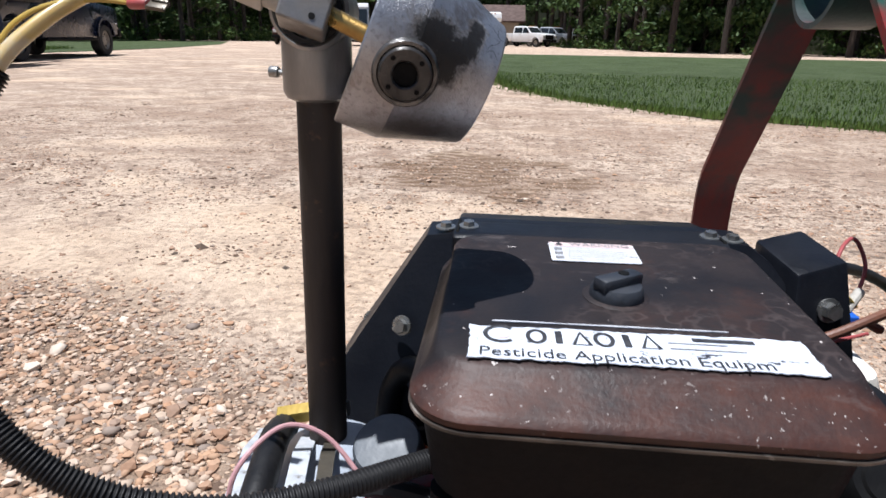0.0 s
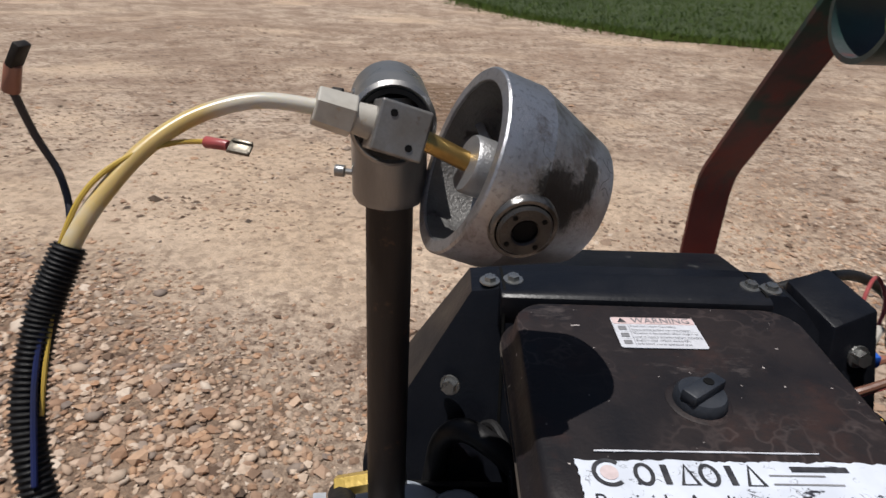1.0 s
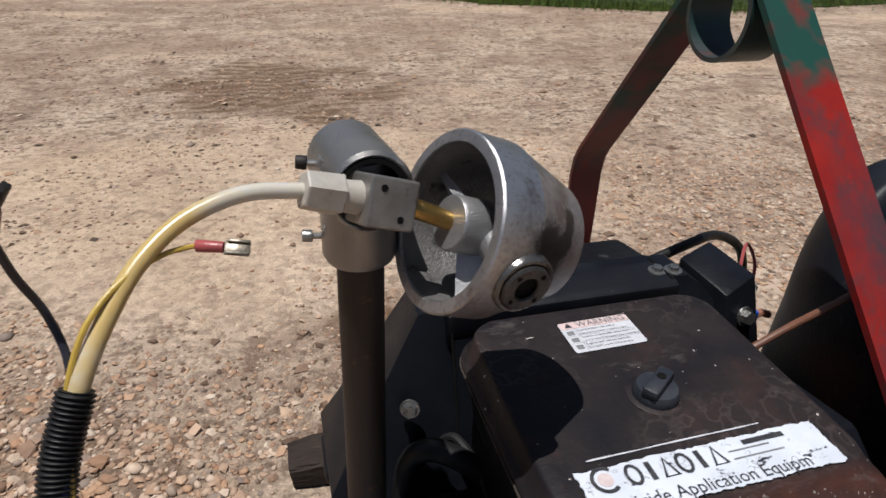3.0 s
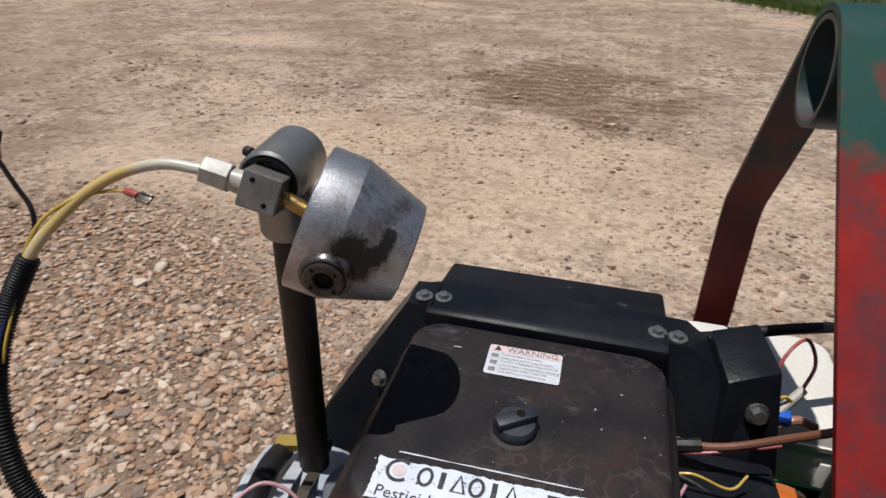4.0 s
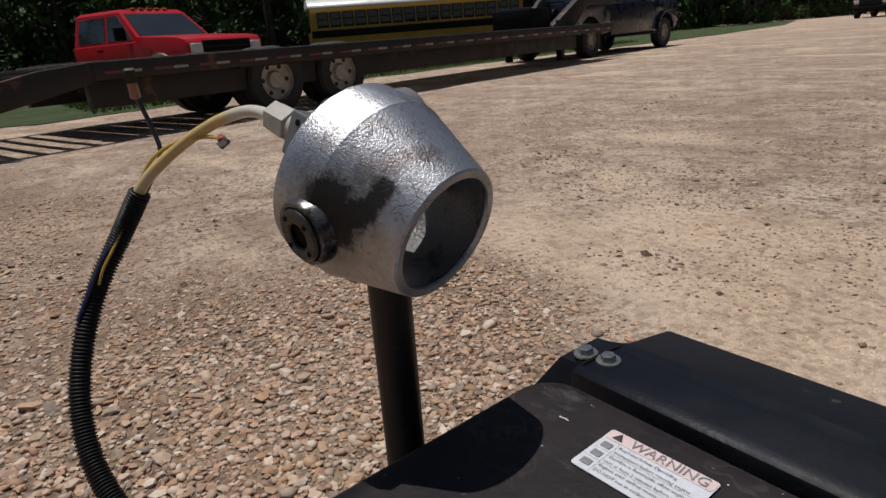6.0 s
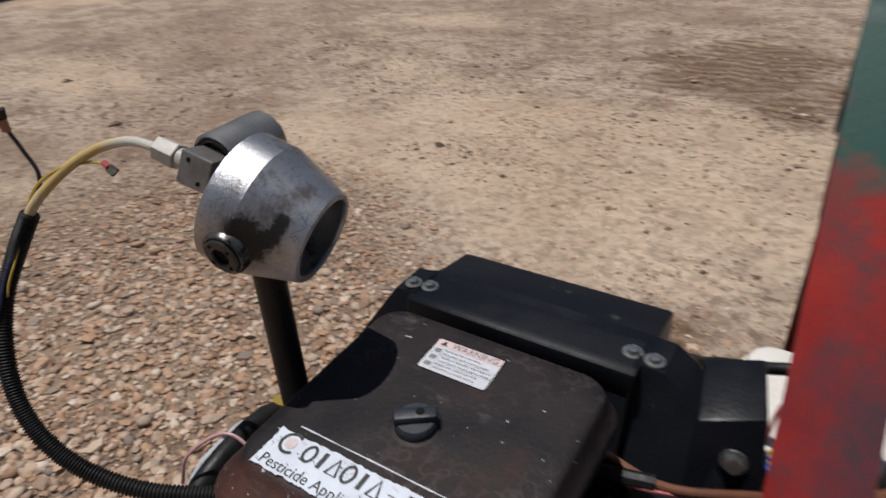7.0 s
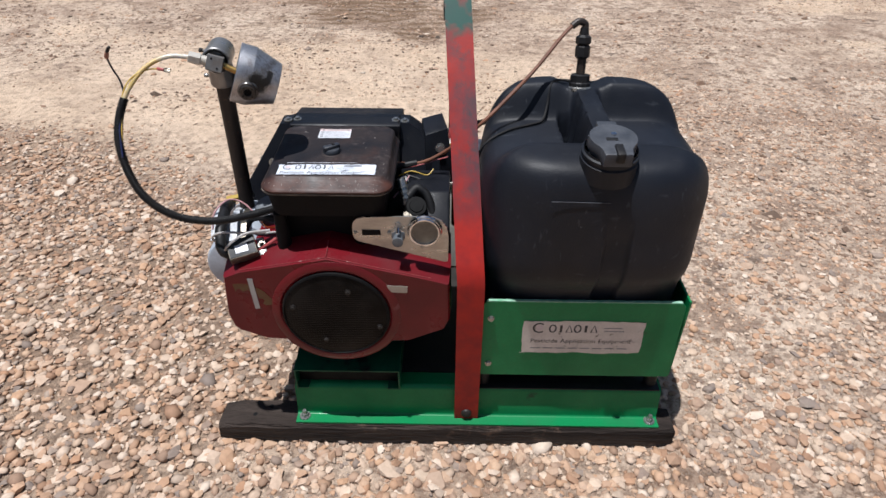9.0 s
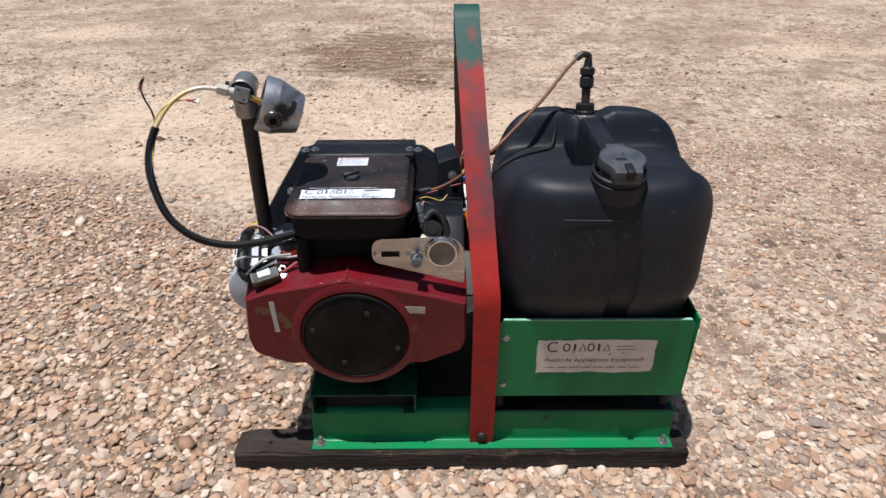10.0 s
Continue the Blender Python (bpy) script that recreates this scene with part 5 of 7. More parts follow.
part("screen_ring", lathe([(0.121, -0.006), (0.119, 0.001), (0.112, 0.0045), (0.104, 0.0045), (0.101, 0.002), (0.100, -0.002), (0.100, -0.01)], sm, 64), M["red_paint"], housing)
scr = part("intake_screen", lathe([(0.0985, 0.002), (0.0985, 0.005), (0.093, 0.0075), (0.05, 0.009), (0.0, 0.0095)], sm, 56), M["screen_mesh"], housing, "oily black perforated intake screen")
part("screen_lip", lathe([(0.0995, 0.003), (0.0988, 0.007), (0.0955, 0.0085), (0.0945, 0.0065)], sm, 64), M["engine_black"], scr)
for x, z in ((-0.221, 0.418), (-0.272, 0.301), (-0.325, 0.380), (-0.168, 0.335)):
    bolt(scr, (x, 0.0375, z), (0, -1, 0), 0.0040, 0.004, 0.0058, mat="dark_metal")
strip = on_plane((-0.400, 0.0449, 0.440), (0.04, 0, -1), (1, 0, 0.04))
flat([(0, 0), (0.070, 0), (0.070, 0.009), (0, 0.009)], strip, M["silver_paint"], housing, "metal_strip", 0.001, "bare metal strip on red paint")
flat([(0, 0), (0.037, 0), (0.037, 0.015), (0, 0.015)], on_plane((-0.152, 0.0449, 0.414), (1, 0, -0.05), (0, 0, 1)), M["rim_grey"], housing, "small_plate", 0.0008)
arc = [(-0.416 + 0.056 * math.cos(a), 0.372 + 0.056 * math.sin(a)) for a in (0.15 + 1.65 * k / 14 for k in range(15))]
inner = [(-0.418 + w * math.cos(a), 0.372 + w * math.sin(a)) for a, w in ((0.15 + 1.65 * k / 14, 0.042 - 0.004 * math.sin(k * 1.9)) for k in range(14, -1, -1))]
flat([(x + 0.447, z - 0.428) for x, z in arc + inner], on_plane((-0.447, 0.0450, 0.428), (1, 0, 0), (0, 0, 1)), M["olive_scuff"], housing, "paint_scuff", 0.0003)
# black cylinder shroud
s_out = [(-0.366, 0.613), (-0.352, 0.6165), (-0.142, 0.6165), (-0.122, 0.6155), (-0.103, 0.602), (-0.062, 0.548), (-0.052, 0.47), (-0.052, 0.42), (-0.462, 0.42), (-0.463, 0.478), (-0.447, 0.506), (-0.378, 0.612)]
lean = lambda z: 0.302 - 0.34 * max(0, 0.600 - z)  # noqa: E731
r0 = [(x, lean(z) + (0.010 if z > 0.6 else 0), z) for x, z in s_out]
shroud = part("cylinder_shroud", loft([[(x, y + 0.006, z - 0.004 * (z > 0.5)) for x, y, z in r0], [(x, y + 0.004 * 2, z) for x, y, z in r0], [(x, 0.360, z) for x, z in s_out], [(x, 0.368, z - 0.006 * (z > 0.5)) for x, z in s_out]]), M["black_paint"], engine, "black sheet metal cylinder shroud", angle=0.4)
mid = [(-0.352, 0.6170), (-0.143, 0.6170), (-0.143, 0.50), (-0.352, 0.50)]
part("centre_panel", loft([[(x, lean(z) + 0.004 + (0.008 if z > 0.6 else 0), z) for x, z in mid], [(x, 0.36, z) for x, z in mid]]), M["black_paint"], shroud, angle=0.4)
for x in (-0.3525, -0.1425):
    run = [(x, lean(z) + 0.0036, z) for z in (0.50, 0.54, 0.58, 0.598)] + [(x, 0.3085, 0.6135), (x, 0.314, 0.6190), (x, 0.345, 0.6180), (x, 0.362, 0.6153)]
    part("seam", sheet(run, 0.0022, 0.0012), M["hole_black"], shroud, smooth=False)
hood = prism([(0.305, 0.585), (0.305, 0.6160), (0.312, 0.6185), (0.345, 0.6175), (0.414, 0.6065), (0.4205, 0.6020), (0.4205, 0.570)], -0.3560, -0.1390, "x", 0.003)
part("top_hood", hood, M["black_paint"], shroud, angle=0.5)
part("side_lip", box(-0.466, -0.43, 0.31, 0.365, 0.440, 0.458, 0.006, 3), M["black_paint"], shroud)
for x in (-0.363, -0.344, -0.149, -0.1315):
    bolt(shroud, (x, 0.3295, 0.6165 if x in (-0.363, -0.1315) else 0.6182), (0, -0.05, 1), 0.0052, 0.004, 0.0085)
bolt(shroud, (-0.393, 0.283, 0.546), (-0.35, -0.9, 0.25), 0.0062, 0.006, 0.0085)
bolt(shroud, (-0.430, 0.345, 0.520), (-0.7, -0.4, 0.6), 0.0062, 0.006, 0.0085)
# angled black cover beside the shroud, with its bolt
cov = [[(-0.100, 0.363, 0.608), (-0.058, 0.376, 0.615), (-0.046, 0.318, 0.607), (-0.090, 0.300, 0.600)], [(-0.100, 0.368, 0.50), (-0.044, 0.402, 0.50), (-0.030, 0.290, 0.50), (-0.090, 0.280, 0.50)]]
cov_bm = loft(cov)
bmesh.ops.bevel(cov_bm, geom=cov_bm.edges[:], offset=0.003, segments=2, profile=0.5, affect="EDGES")
cover = part("angle_cover", cov_bm, M["black_paint"], engine, "folded black metal cover", angle=0.5)
bolt(cover, (-0.0605, 0.3030, 0.571), (0.12, -0.97, 0.2), 0.007, 0.007, 0.010)
# air cleaner
part("air_cleaner_base", loft([[(x, y, z) for x, y in rounded_rect(-0.3545 + i, -0.145 - i, 0.073 + i, 0.280 - i, 0.028)] for z, i in ((0.548, 0.014), (0.553, 0.006), (0.6016, 0.0))]), M["engine_black"], engine)
part("carburettor_box", box(-0.345, -0.16, 0.115, 0.27, 0.47, 0.546, 0.01, 3), M["engine_black"], engine)
for x, y in ((-0.337, 0.095), (-0.20, 0.105)):
    part("support_leg", cyl((x, y, 0.475), (x, y, 0.55), 0.013, 0.011, 14), M["engine_black"], engine)


def lid_ring(i, j, z):
    return [(x, y, z + (0.035 * (y - 0.190) if z > 0.619 else 0)) for x, y in rounded_rect(-0.3585 + i, -0.1370 - i, 0.0665 + j, 0.286 - i, max(0.004, 0.031 - i * 0.8), 8)]


lid = part("air_cleaner_lid", loft([lid_ring(0.003, 0.003, 0.6030), lid_ring(0.0, 0.0, 0.6040), lid_ring(-0.0004, -0.0006, 0.6075), lid_ring(0.0012, 0.0018, 0.6100), lid_ring(0.0026, 0.0044, 0.6112), lid_ring(0.0034, 0.0066, 0.6122), lid_ring(0.0068, 0.0185, 0.6172), lid_ring(0.0080, 0.0225, 0.6232), lid_ring(0.0095, 0.0255, 0.6254), lid_ring(0.0125, 0.0290, 0.6266), lid_ring(0.020, 0.036, 0.6270), lid_ring(0.035, 0.046, 0.6274), lid_ring(0.060, 0.065, 0.6277), lid_ring(0.085, 0.088, 0.6278)]), M["lid_worn"], engine, "rust stained dark air cleaner lid", angle=0.55)
# mottled pale strip paints the highlight along the lid's lower rim
part("lid_seam", loft([lid_ring(-0.0010, -0.0010, 0.6015), lid_ring(-0.0010, -0.0010, 0.6030)]), M["edge_highlight"], lid, "pale lower edge of the lid with its highlight in the colour")
knob_at = Matrix.Translation((-0.2500, 0.1735, 0.6273)) @ pose(0, 0, 0, 2.0, 0, 36) @ Matrix.Scale(0.9, 4)
knob = part("lid_knob", lathe([(0.0172, 0.0), (0.0172, 0.0025), (0.0165, 0.0060), (0.0150, 0.0085), (0.0, 0.0090)], knob_at, 36), M["knob_black"], lid, "black round plastic knob")
grip = box(-0.0168, 0.0168, -0.0060, 0.0060, 0.006, 0.0150, 0.0022)
bmesh.ops.transform(grip, matrix=knob_at, verts=grip.verts)
part("knob_grip", grip, M["knob_black"], knob)
part("lid_dimple", lathe([(0.0215, -0.0002), (0.0205, 0.0004), (0.0150, 0.0005)], knob_at, 40), M["lid_worn"], lid)
part("knob_screw", lathe([(0.0035, 0), (0.0035, 0.0006), (0, 0.0006)], knob_at @ Matrix.Translation((0.004, 0, 0.0150)), 12), M["engine_black"], knob)
lm = on_plane((-0.3325, 0.0935, 0.6247), (1, 0.016, 0), (0, 1, 0.035))
name_label = flat(ragged(0, 0.168, 0, 0.0345, 0.0015, 0.0022, 21), lm, M["torn_label"], lid, "name_label", 0.0005, "torn white printed label with black flecks")
ll = lm @ Matrix.Translation((0, 0, 0.0009))
brand_mark(ll @ Matrix.Translation((0.008, 0.0155, 0)), 0.088, 0.0165, name_label, 0.0)
words("Pesticide Application Equipm", 0.0118, ll @ Matrix.Translation((0.006, 0.0032, 0)), M["print_black"], name_label)
bars([(0.099, 0.128, 0.0235, 0.0245), (0.099, 0.135, 0.018, 0.019)], ll, M["print_grey"], name_label, "fine_print")
bars([(0.112, 0.142, 0.0265, 0.0300)], ll, M["print_black"], name_label, "torn_gap")
flat(ragged(0, 0.122, 0, 0.0018, 0.006, 0.0008, 9), lm @ Matrix.Translation((0.012, 0.0385, 0)), M["white_label"], lid, "label_strip", 0.0005)
wm = on_plane((-0.2835, 0.2225, 0.6294), (1, 0.016, 0), (0, 1, 0.035))
warn = flat(rounded_rect(0, 0.0585, 0, 0.0345, 0.002, 3), wm, M["white_label"], lid, "warning_label", 0.0005, "white warning label with pink header")
wl = wm @ Matrix.Translation((0, 0, 0.0009))
flat(rounded_rect(0.0004, 0.058, 0.0265, 0.0341, 0.0015, 3), wm @ Matrix.Translation((0, 0, 0.0004)), M["print_pink"], warn, "header_band", 0.0004)
words("WARNING", 0.0085, wl @ Matrix.Translation((0.014, 0.0275, 0.0003)), M["print_grey"], warn)
lines = ["Read and follow Operating", "Instructions before running engine", "Gasoline is flammable, allow engine to", "cool at least 2 minutes before refueling", "Engines emit carbon monoxide,", "DO NOT run in enclosed area"]
for k, text in enumerate(lines):
    words(text, 0.0029, wl @ Matrix.Translation((0.0115, 0.0228 - 0.0040 * k, 0)), M["print_grey"], warn)
bars([(0.0008, 0.0576, 0.0177, 0.01785), (0.0008, 0.0576, 0.0097, 0.00985), (0.0104, 0.01055, 0.001, 0.026)], wl, M["print_grey"], warn, "ruled_lines")
for y in (0.0195, 0.0115, 0.0035):
    bars([(0.003, 0.0085, y, y + 0.0042)], wl, M["print_grey"], warn, "pictogram")
tri_bm = bmesh.new()
tri_bm.faces.new([tri_bm.verts.new(wl @ Vector((x, y, 0.0003))) for x, y in ((0.004, 0.0278), (0.010, 0.0278), (0.007, 0.0332))])
part("warning_triangle", tri_bm, M["print_black"], warn, smooth=False)
# oil filler cap, starter and small fittings by the pole
oc = axis_matrix((-0.3870, 0.186, 0.501), (-0.12, -0.42, 0.9))
part("oil_cap", lathe([(0.023, -0.012), (0.024, -0.010), (0.024, 0.004), (0.022, 0.007), (0.018, 0.0075), (0.0, 0.008)], oc, 30), M["cap_grey"], engine, "grey round plastic filler cap")
part("orange_seal", lathe([(0.0245, -0.006), (0.026, -0.003), (0.0245, 0.0)], axis_matrix((-0.375, 0.172, 0.492), (-0.12, -0.42, 0.9)), 24), M["orange_plastic"], engine)
part("starter_motor", cyl((-0.436, 0.100, 0.424), (-0.436, 0.25, 0.424), 0.058, seg=40, bevel=0.010), M["starter_grey"], engine, "blue grey starter motor casing")
part("starter_cap", cyl((-0.440, 0.245, 0.420), (-0.440, 0.28, 0.420), 0.035, seg=24, bevel=0.006), M["engine_black"], engine)
mm = pose(-0.410, 0.080, 0.477, 26, -6, 22)
b = box(-0.025, 0.025, -0.019, 0.019, -0.008, 0.013, 0.0015)
bmesh.ops.transform(b, matrix=mm, verts=b.verts)
module = part("ignition_module", b, M["bolt_dull"], engine, "small grey metal module with black top")
flat([(-0.0228, -0.0170), (0.0228, -0.0170), (0.0228, 0.0170), (-0.0228, 0.0170)], mm @ Matrix.Translation((0, 0, 0.0132)), M["black_plastic"], module, "potting", 0.0006)
flat([(-0.012, -0.011), (0.010, -0.011), (0.010, 0.005), (-0.012, 0.005)], mm @ Matrix.Translation((0, 0, 0.0139)), M["white_label"], module, "sticker", 0.0005)
b = box(0.026, 0.040, -0.018, 0.018, -0.006, -0.003, 0.0008)
bmesh.ops.transform(b, matrix=mm, verts=b.verts)
part("flange", b, M["zinc"], module)
bolt(module, mm @ Vector((0.034, 0.004, -0.003)), mm.to_3x3() @ Vector((0, 0, 1)), 0.004, 0.005, 0.006, mat="bolt_dull")
part("filler_hose", hose([(-0.474, 0.226, 0.484), (-0.468, 0.190, 0.499), (-0.459, 0.140, 0.503), (-0.455, 0.105, 0.492), (-0.446, 0.085, 0.470), (-0.415, 0.090, 0.462)], 0.0105, 14, 8), M["black_rubber"], engine, "thick black hose")
part("hose_fitting", cyl((-0.478, 0.226, 0.492), (-0.448, 0.227, 0.499), 0.0080, seg=6, bevel=0.001), M["yellow_cap"], engine, "yellow hexagon fitting", smooth=False)
part("fitting_nipple", cyl((-0.452, 0.227, 0.498), (-0.425, 0.228, 0.502), 0.006, seg=12), M["zinc"], engine)
for dx, w in ((0.018, 0.012), (0.036, 0.010), (-0.018, 0.010)):
    part("metal_strap", sheet([(-0.476 + dx, 0.238, 0.470), (-0.464 + dx, 0.180, 0.496), (-0.454 + dx, 0.130, 0.501), (-0.450 + dx, 0.100, 0.484)], w, 0.002), M["strap_white"] if dx < 0.03 else M["bolt_dull"], engine, smooth=False)
for pts, mt, r in (([(-0.466, 0.104, 0.505), (-0.460, 0.114, 0.534), (-0.443, 0.140, 0.545), (-0.420, 0.146, 0.538), (-0.398, 0.138, 0.520), (-0.380, 0.126, 0.496)], "wire_pink", 0.0016),
                   ([(-0.455, 0.10, 0.47), (-0.462, 0.085, 0.500), (-0.440, 0.08, 0.515), (-0.405, 0.095, 0.505), (-0.372, 0.105, 0.500)], "wire_grey", 0.0022),
                   ([(-0.450, 0.09, 0.462), (-0.43, 0.07, 0.495), (-0.40, 0.082, 0.512), (-0.362, 0.10, 0.508)], "wire_grey", 0.0024),
                   ([(-0.43, 0.10, 0.48), (-0.41, 0.10, 0.498), (-0.38, 0.11, 0.494), (-0.35, 0.11, 0.498)], "wire_grey", 0.0022),
                   ([(-0.425, 0.12, 0.47), (-0.41, 0.14, 0.50), (-0.38, 0.13, 0.515), (-0.35, 0.13, 0.51)], "black_rubber", 0.006),
                   ([(-0.395, 0.085, 0.468), (-0.375, 0.09, 0.478), (-0.352, 0.098, 0.492)], "terminal_red", 0.003)):
    part("wire", hose(pts, r, 8, 8), M[mt], engine)
# control plate with gauge
pan = [(-0.2085, 0.536), (-0.2090, 0.520), (-0.2060, 0.510), (-0.1995, 0.5045), (-0.047, 0.461), (-0.0425, 0.464), (-0.0415, 0.515), (-0.0450, 0.535), (-0.0540, 0.549), (-0.0680, 0.556), (-0.085, 0.5575), (-0.190, 0.5545), (-0.200, 0.5515), (-0.206, 0.545)]
plate_c = part("control_plate", prism(pan, 0.0740, 0.0765, "y"), M["brushed_plate"], engine, "worn metal control plate", smooth=False)
gm = axis_matrix((-0.083, 0.074, 0.532), (0, -1, 0.05))
gauge = part("gauge", lathe([(0.028, 0.0), (0.028, 0.010), (0.026, 0.014), (0.0235, 0.014), (0.0225, 0.010), (0.0, 0.0095)], gm, 40), M["chrome"], plate_c, "round chrome rimmed gauge")
part("gauge_face", lathe([(0.0224, 0.0102), (0.0, 0.0104)], gm, 32), M["gauge_glass"], gauge)
part("gauge_rim", lathe([(0.0295, 0.003), (0.0305, 0.007), (0.0290, 0.010), (0.0270, 0.008)], gm, 40), M["chrome"], gauge)
km = axis_matrix((-0.129, 0.074, 0.518), (0, -1, 0))
part("choke_knob", lathe([(0.012, 0.0), (0.012, 0.004), (0.008, 0.005), (0.008, 0.012), (0.0095, 0.014), (0.0095, 0.022), (0.0, 0.023)], km, 20), M["cap_grey"], plate_c, "grey pull knob on chrome collar")
part("knob_collar", lathe([(0.0135, 0.0), (0.0135, 0.003), (0.0085, 0.0045)], km, 6), M["chrome"], plate_c)
part("toggle", cyl((-0.129, 0.074, 0.541), (-0.128, 0.055, 0.534), 0.0022, 0.0032, 10), M["chrome"], plate_c)
part("toggle_nut", cyl((-0.129, 0.0742, 0.541), (-0.129, 0.070, 0.541), 0.006, seg=6), M["zinc"], plate_c, smooth=False)
part("hour_meter", box(-0.192, -0.160, 0.0722, 0.0745, 0.519, 0.529), M["engine_black"], plate_c, "dark slot window", smooth=False)
for x, z in ((-0.204, 0.524), (-0.145, 0.524), (-0.088, 0.495)):
    bolt(plate_c, (x, 0.074, z), (0, -1, 0), 0.0028, 0.003, 0.004)
# throttle parts, hoses and wires between lid and handle
part("hose_barb", cyl((-0.118, 0.158, 0.530), (-0.131, 0.176, 0.574), 0.0098, 0.0085, 14, bevel=0.001), M["zinc"], engine, "ribbed zinc hose end")
for k in range(3):
    part("barb_ring", lathe([(0.0108, -0.002), (0.0112, 0.0), (0.0108, 0.002)], axis_matrix((-0.1215 - 0.0027 * k, 0.1628 + 0.0037 * k, 0.542 + 0.009 * k), (-0.013, 0.018, 0.044)), 16), M["zinc"], engine)
part("fuel_hose", hose([(-0.116, 0.160, 0.545), (-0.100, 0.172, 0.556), (-0.080, 0.164, 0.540), (-0.072, 0.146, 0.505), (-0.080, 0.132, 0.468)], 0.0080, 12, 8), M["black_rubber"], engine)
part("spool", lathe([(0.0, 0.012), (0.012, 0.012), (0.013, 0.010), (0.018, 0.010), (0.020, 0.006), (0.020, -0.006)], axis_matrix((-0.102, 0.145, 0.530), (0.15, -0.6, 0.8)), 28), M["engine_black"], engine)
bolt(engine, (-0.117, 0.125, 0.525), (0, -0.6, 0.8), 0.006, 0.006, 0.009, mat="bolt_dull")
part("side_cover", prism([(0.12, 0.40), (0.12, 0.50), (0.18, 0.545), (0.29, 0.53), (0.29, 0.40)], -0.125, -0.040, "x", 0.006), M["black_paint"], engine, "black dusty side cover")
for pts, mt, r in (([(-0.150, 0.262, 0.546), (-0.11, 0.262, 0.552), (-0.07, 0.268, 0.562), (-0.045, 0.275, 0.566)], "terminal_red", 0.0014),
                   ([(-0.140, 0.235, 0.545), (-0.115, 0.235, 0.556), (-0.085, 0.235, 0.548), (-0.072, 0.245, 0.556)], "wire_yellow", 0.0012),
                   ([(-0.118, 0.228, 0.550), (-0.130, 0.205, 0.540), (-0.145, 0.180, 0.53)], "wire_pink", 0.0014),
                   ([(-0.135, 0.25, 0.54), (-0.10, 0.24, 0.535), (-0.07, 0.22, 0.52), (-0.045, 0.20, 0.50)], "black_rubber", 0.0028),
                   ([(-0.14, 0.13, 0.52), (-0.12, 0.11, 0.528), (-0.10, 0.10, 0.52)], "wire_pink", 0.0018),
                   ([(-0.158, 0.262, 0.548), (-0.13, 0.265, 0.552), (-0.105, 0.268, 0.556)], "black_rubber", 0.0062)):
    part("wire", hose(pts, r, 8, 8), M[mt], engine)
bolt(engine, (-0.128, 0.228, 0.540), (0.2, -0.5, 0.8), 0.006, 0.006, 0.008)

# ---- rear fuel tank, its hose and loose wiring ----
fuel = thing("fuel_tank", (0.02, 0.57, 0.147), "white plastic fuel tank behind the engine", "fuel tank")
part("tank_body", loft([[(x, y, z) for x, y in rounded_rect(-0.085 + i, 0.125 - i, 0.475 + i, 0.672 - i, 0.03)] for z, i in ((0.1365, 0.006), (0.142, 0.0), (0.395, 0.0), (0.414, 0.006), (0.420, 0.02))]), M["white_plastic"], fuel)
part("moulded_rim", loft([[(x, y, z) for x, y in rounded_rect(-0.088, 0.128, 0.472, 0.675, 0.032)] for z in (0.388, 0.394)]), M["white_plastic"], fuel)
for x in (-0.05, 0.02, 0.09):
    part("moulded_rib", box(x - 0.006, x + 0.006, 0.4705, 0.4765, 0.20, 0.37, 0.002), M["white_plastic"], fuel)
backhose = thing("black_hose", (0, 0.5, 0.5), "black rubber hose behind the engine", "hose")
part("hose", hose([(-0.160, 0.50, 0.40), (-0.130, 0.52, 0.465), (-0.06, 0.49, 0.515), (0.02, 0.50, 0.535), (0.09, 0.53, 0.525), (0.16, 0.555, 0.48), (0.20, 0.57, 0.40)], 0.0065, 12, 8), M["black_rubber"], backhose)
coil = thing("orange_filter", (-0.02, 0.30, 0.41), "orange plastic filter beside the engine", "filter")
part("filter_body", cyl((-0.018, 0.27, 0.41), (-0.018, 0.30, 0.49), 0.019, 0.019, 20, bevel=0.003), M["orange_plastic"], coil)
wiring = thing("wiring_bundle", (-0.03, 0.36, 0.50), "loose coloured wires with connectors", "wires")
for pts, mt, r in (([(-0.045, 0.33, 0.555), (-0.040, 0.345, 0.60), (-0.02, 0.365, 0.612), (-0.008, 0.36, 0.59), (-0.018, 0.345, 0.565)], "terminal_red", 0.0017),
                   ([(-0.045, 0.325, 0.56), (-0.035, 0.33, 0.572), (-0.022, 0.335, 0.562)], "wire_yellow", 0.0016),
                   ([(-0.04, 0.32, 0.545), (-0.02, 0.325, 0.553), (-0.002, 0.33, 0.545)], "terminal_brown", 0.004)):
    part("wire", hose(pts, r, 8, 8), M[mt], wiring)
part("plug", box(-0.042, -0.026, 0.318, 0.332, 0.548, 0.560, 0.002), M["blue_plastic"], wiring, "blue plug")
part("sleeve", cyl((-0.038, 0.325, 0.556), (-0.016, 0.345, 0.572), 0.0042, seg=10), M["nylon"], wiring)

# ---- spray pole and nozzle head ----
nozzle = thing("spray_nozzle", (-0.438, 0.228, 0.40), "cast aluminium fogging nozzle on a dark steel pole", "nozzle")
px, py = -0.4352, 0.2230
part("pole", cyl((px - 0.0065, py - 0.001, 0.36), (px, py, 0.735), 0.0140, seg=32), M["pipe_steel"], nozzle, "rusty dark steel pipe")
part("pole_flange", lathe([(0.026, 0.0), (0.026, 0.012), (0.018, 0.016), (0.018, 0.03)], Matrix.Translation((px - 0.006, py - 0.001, 0.395)), 24), M["dark_metal"], nozzle)
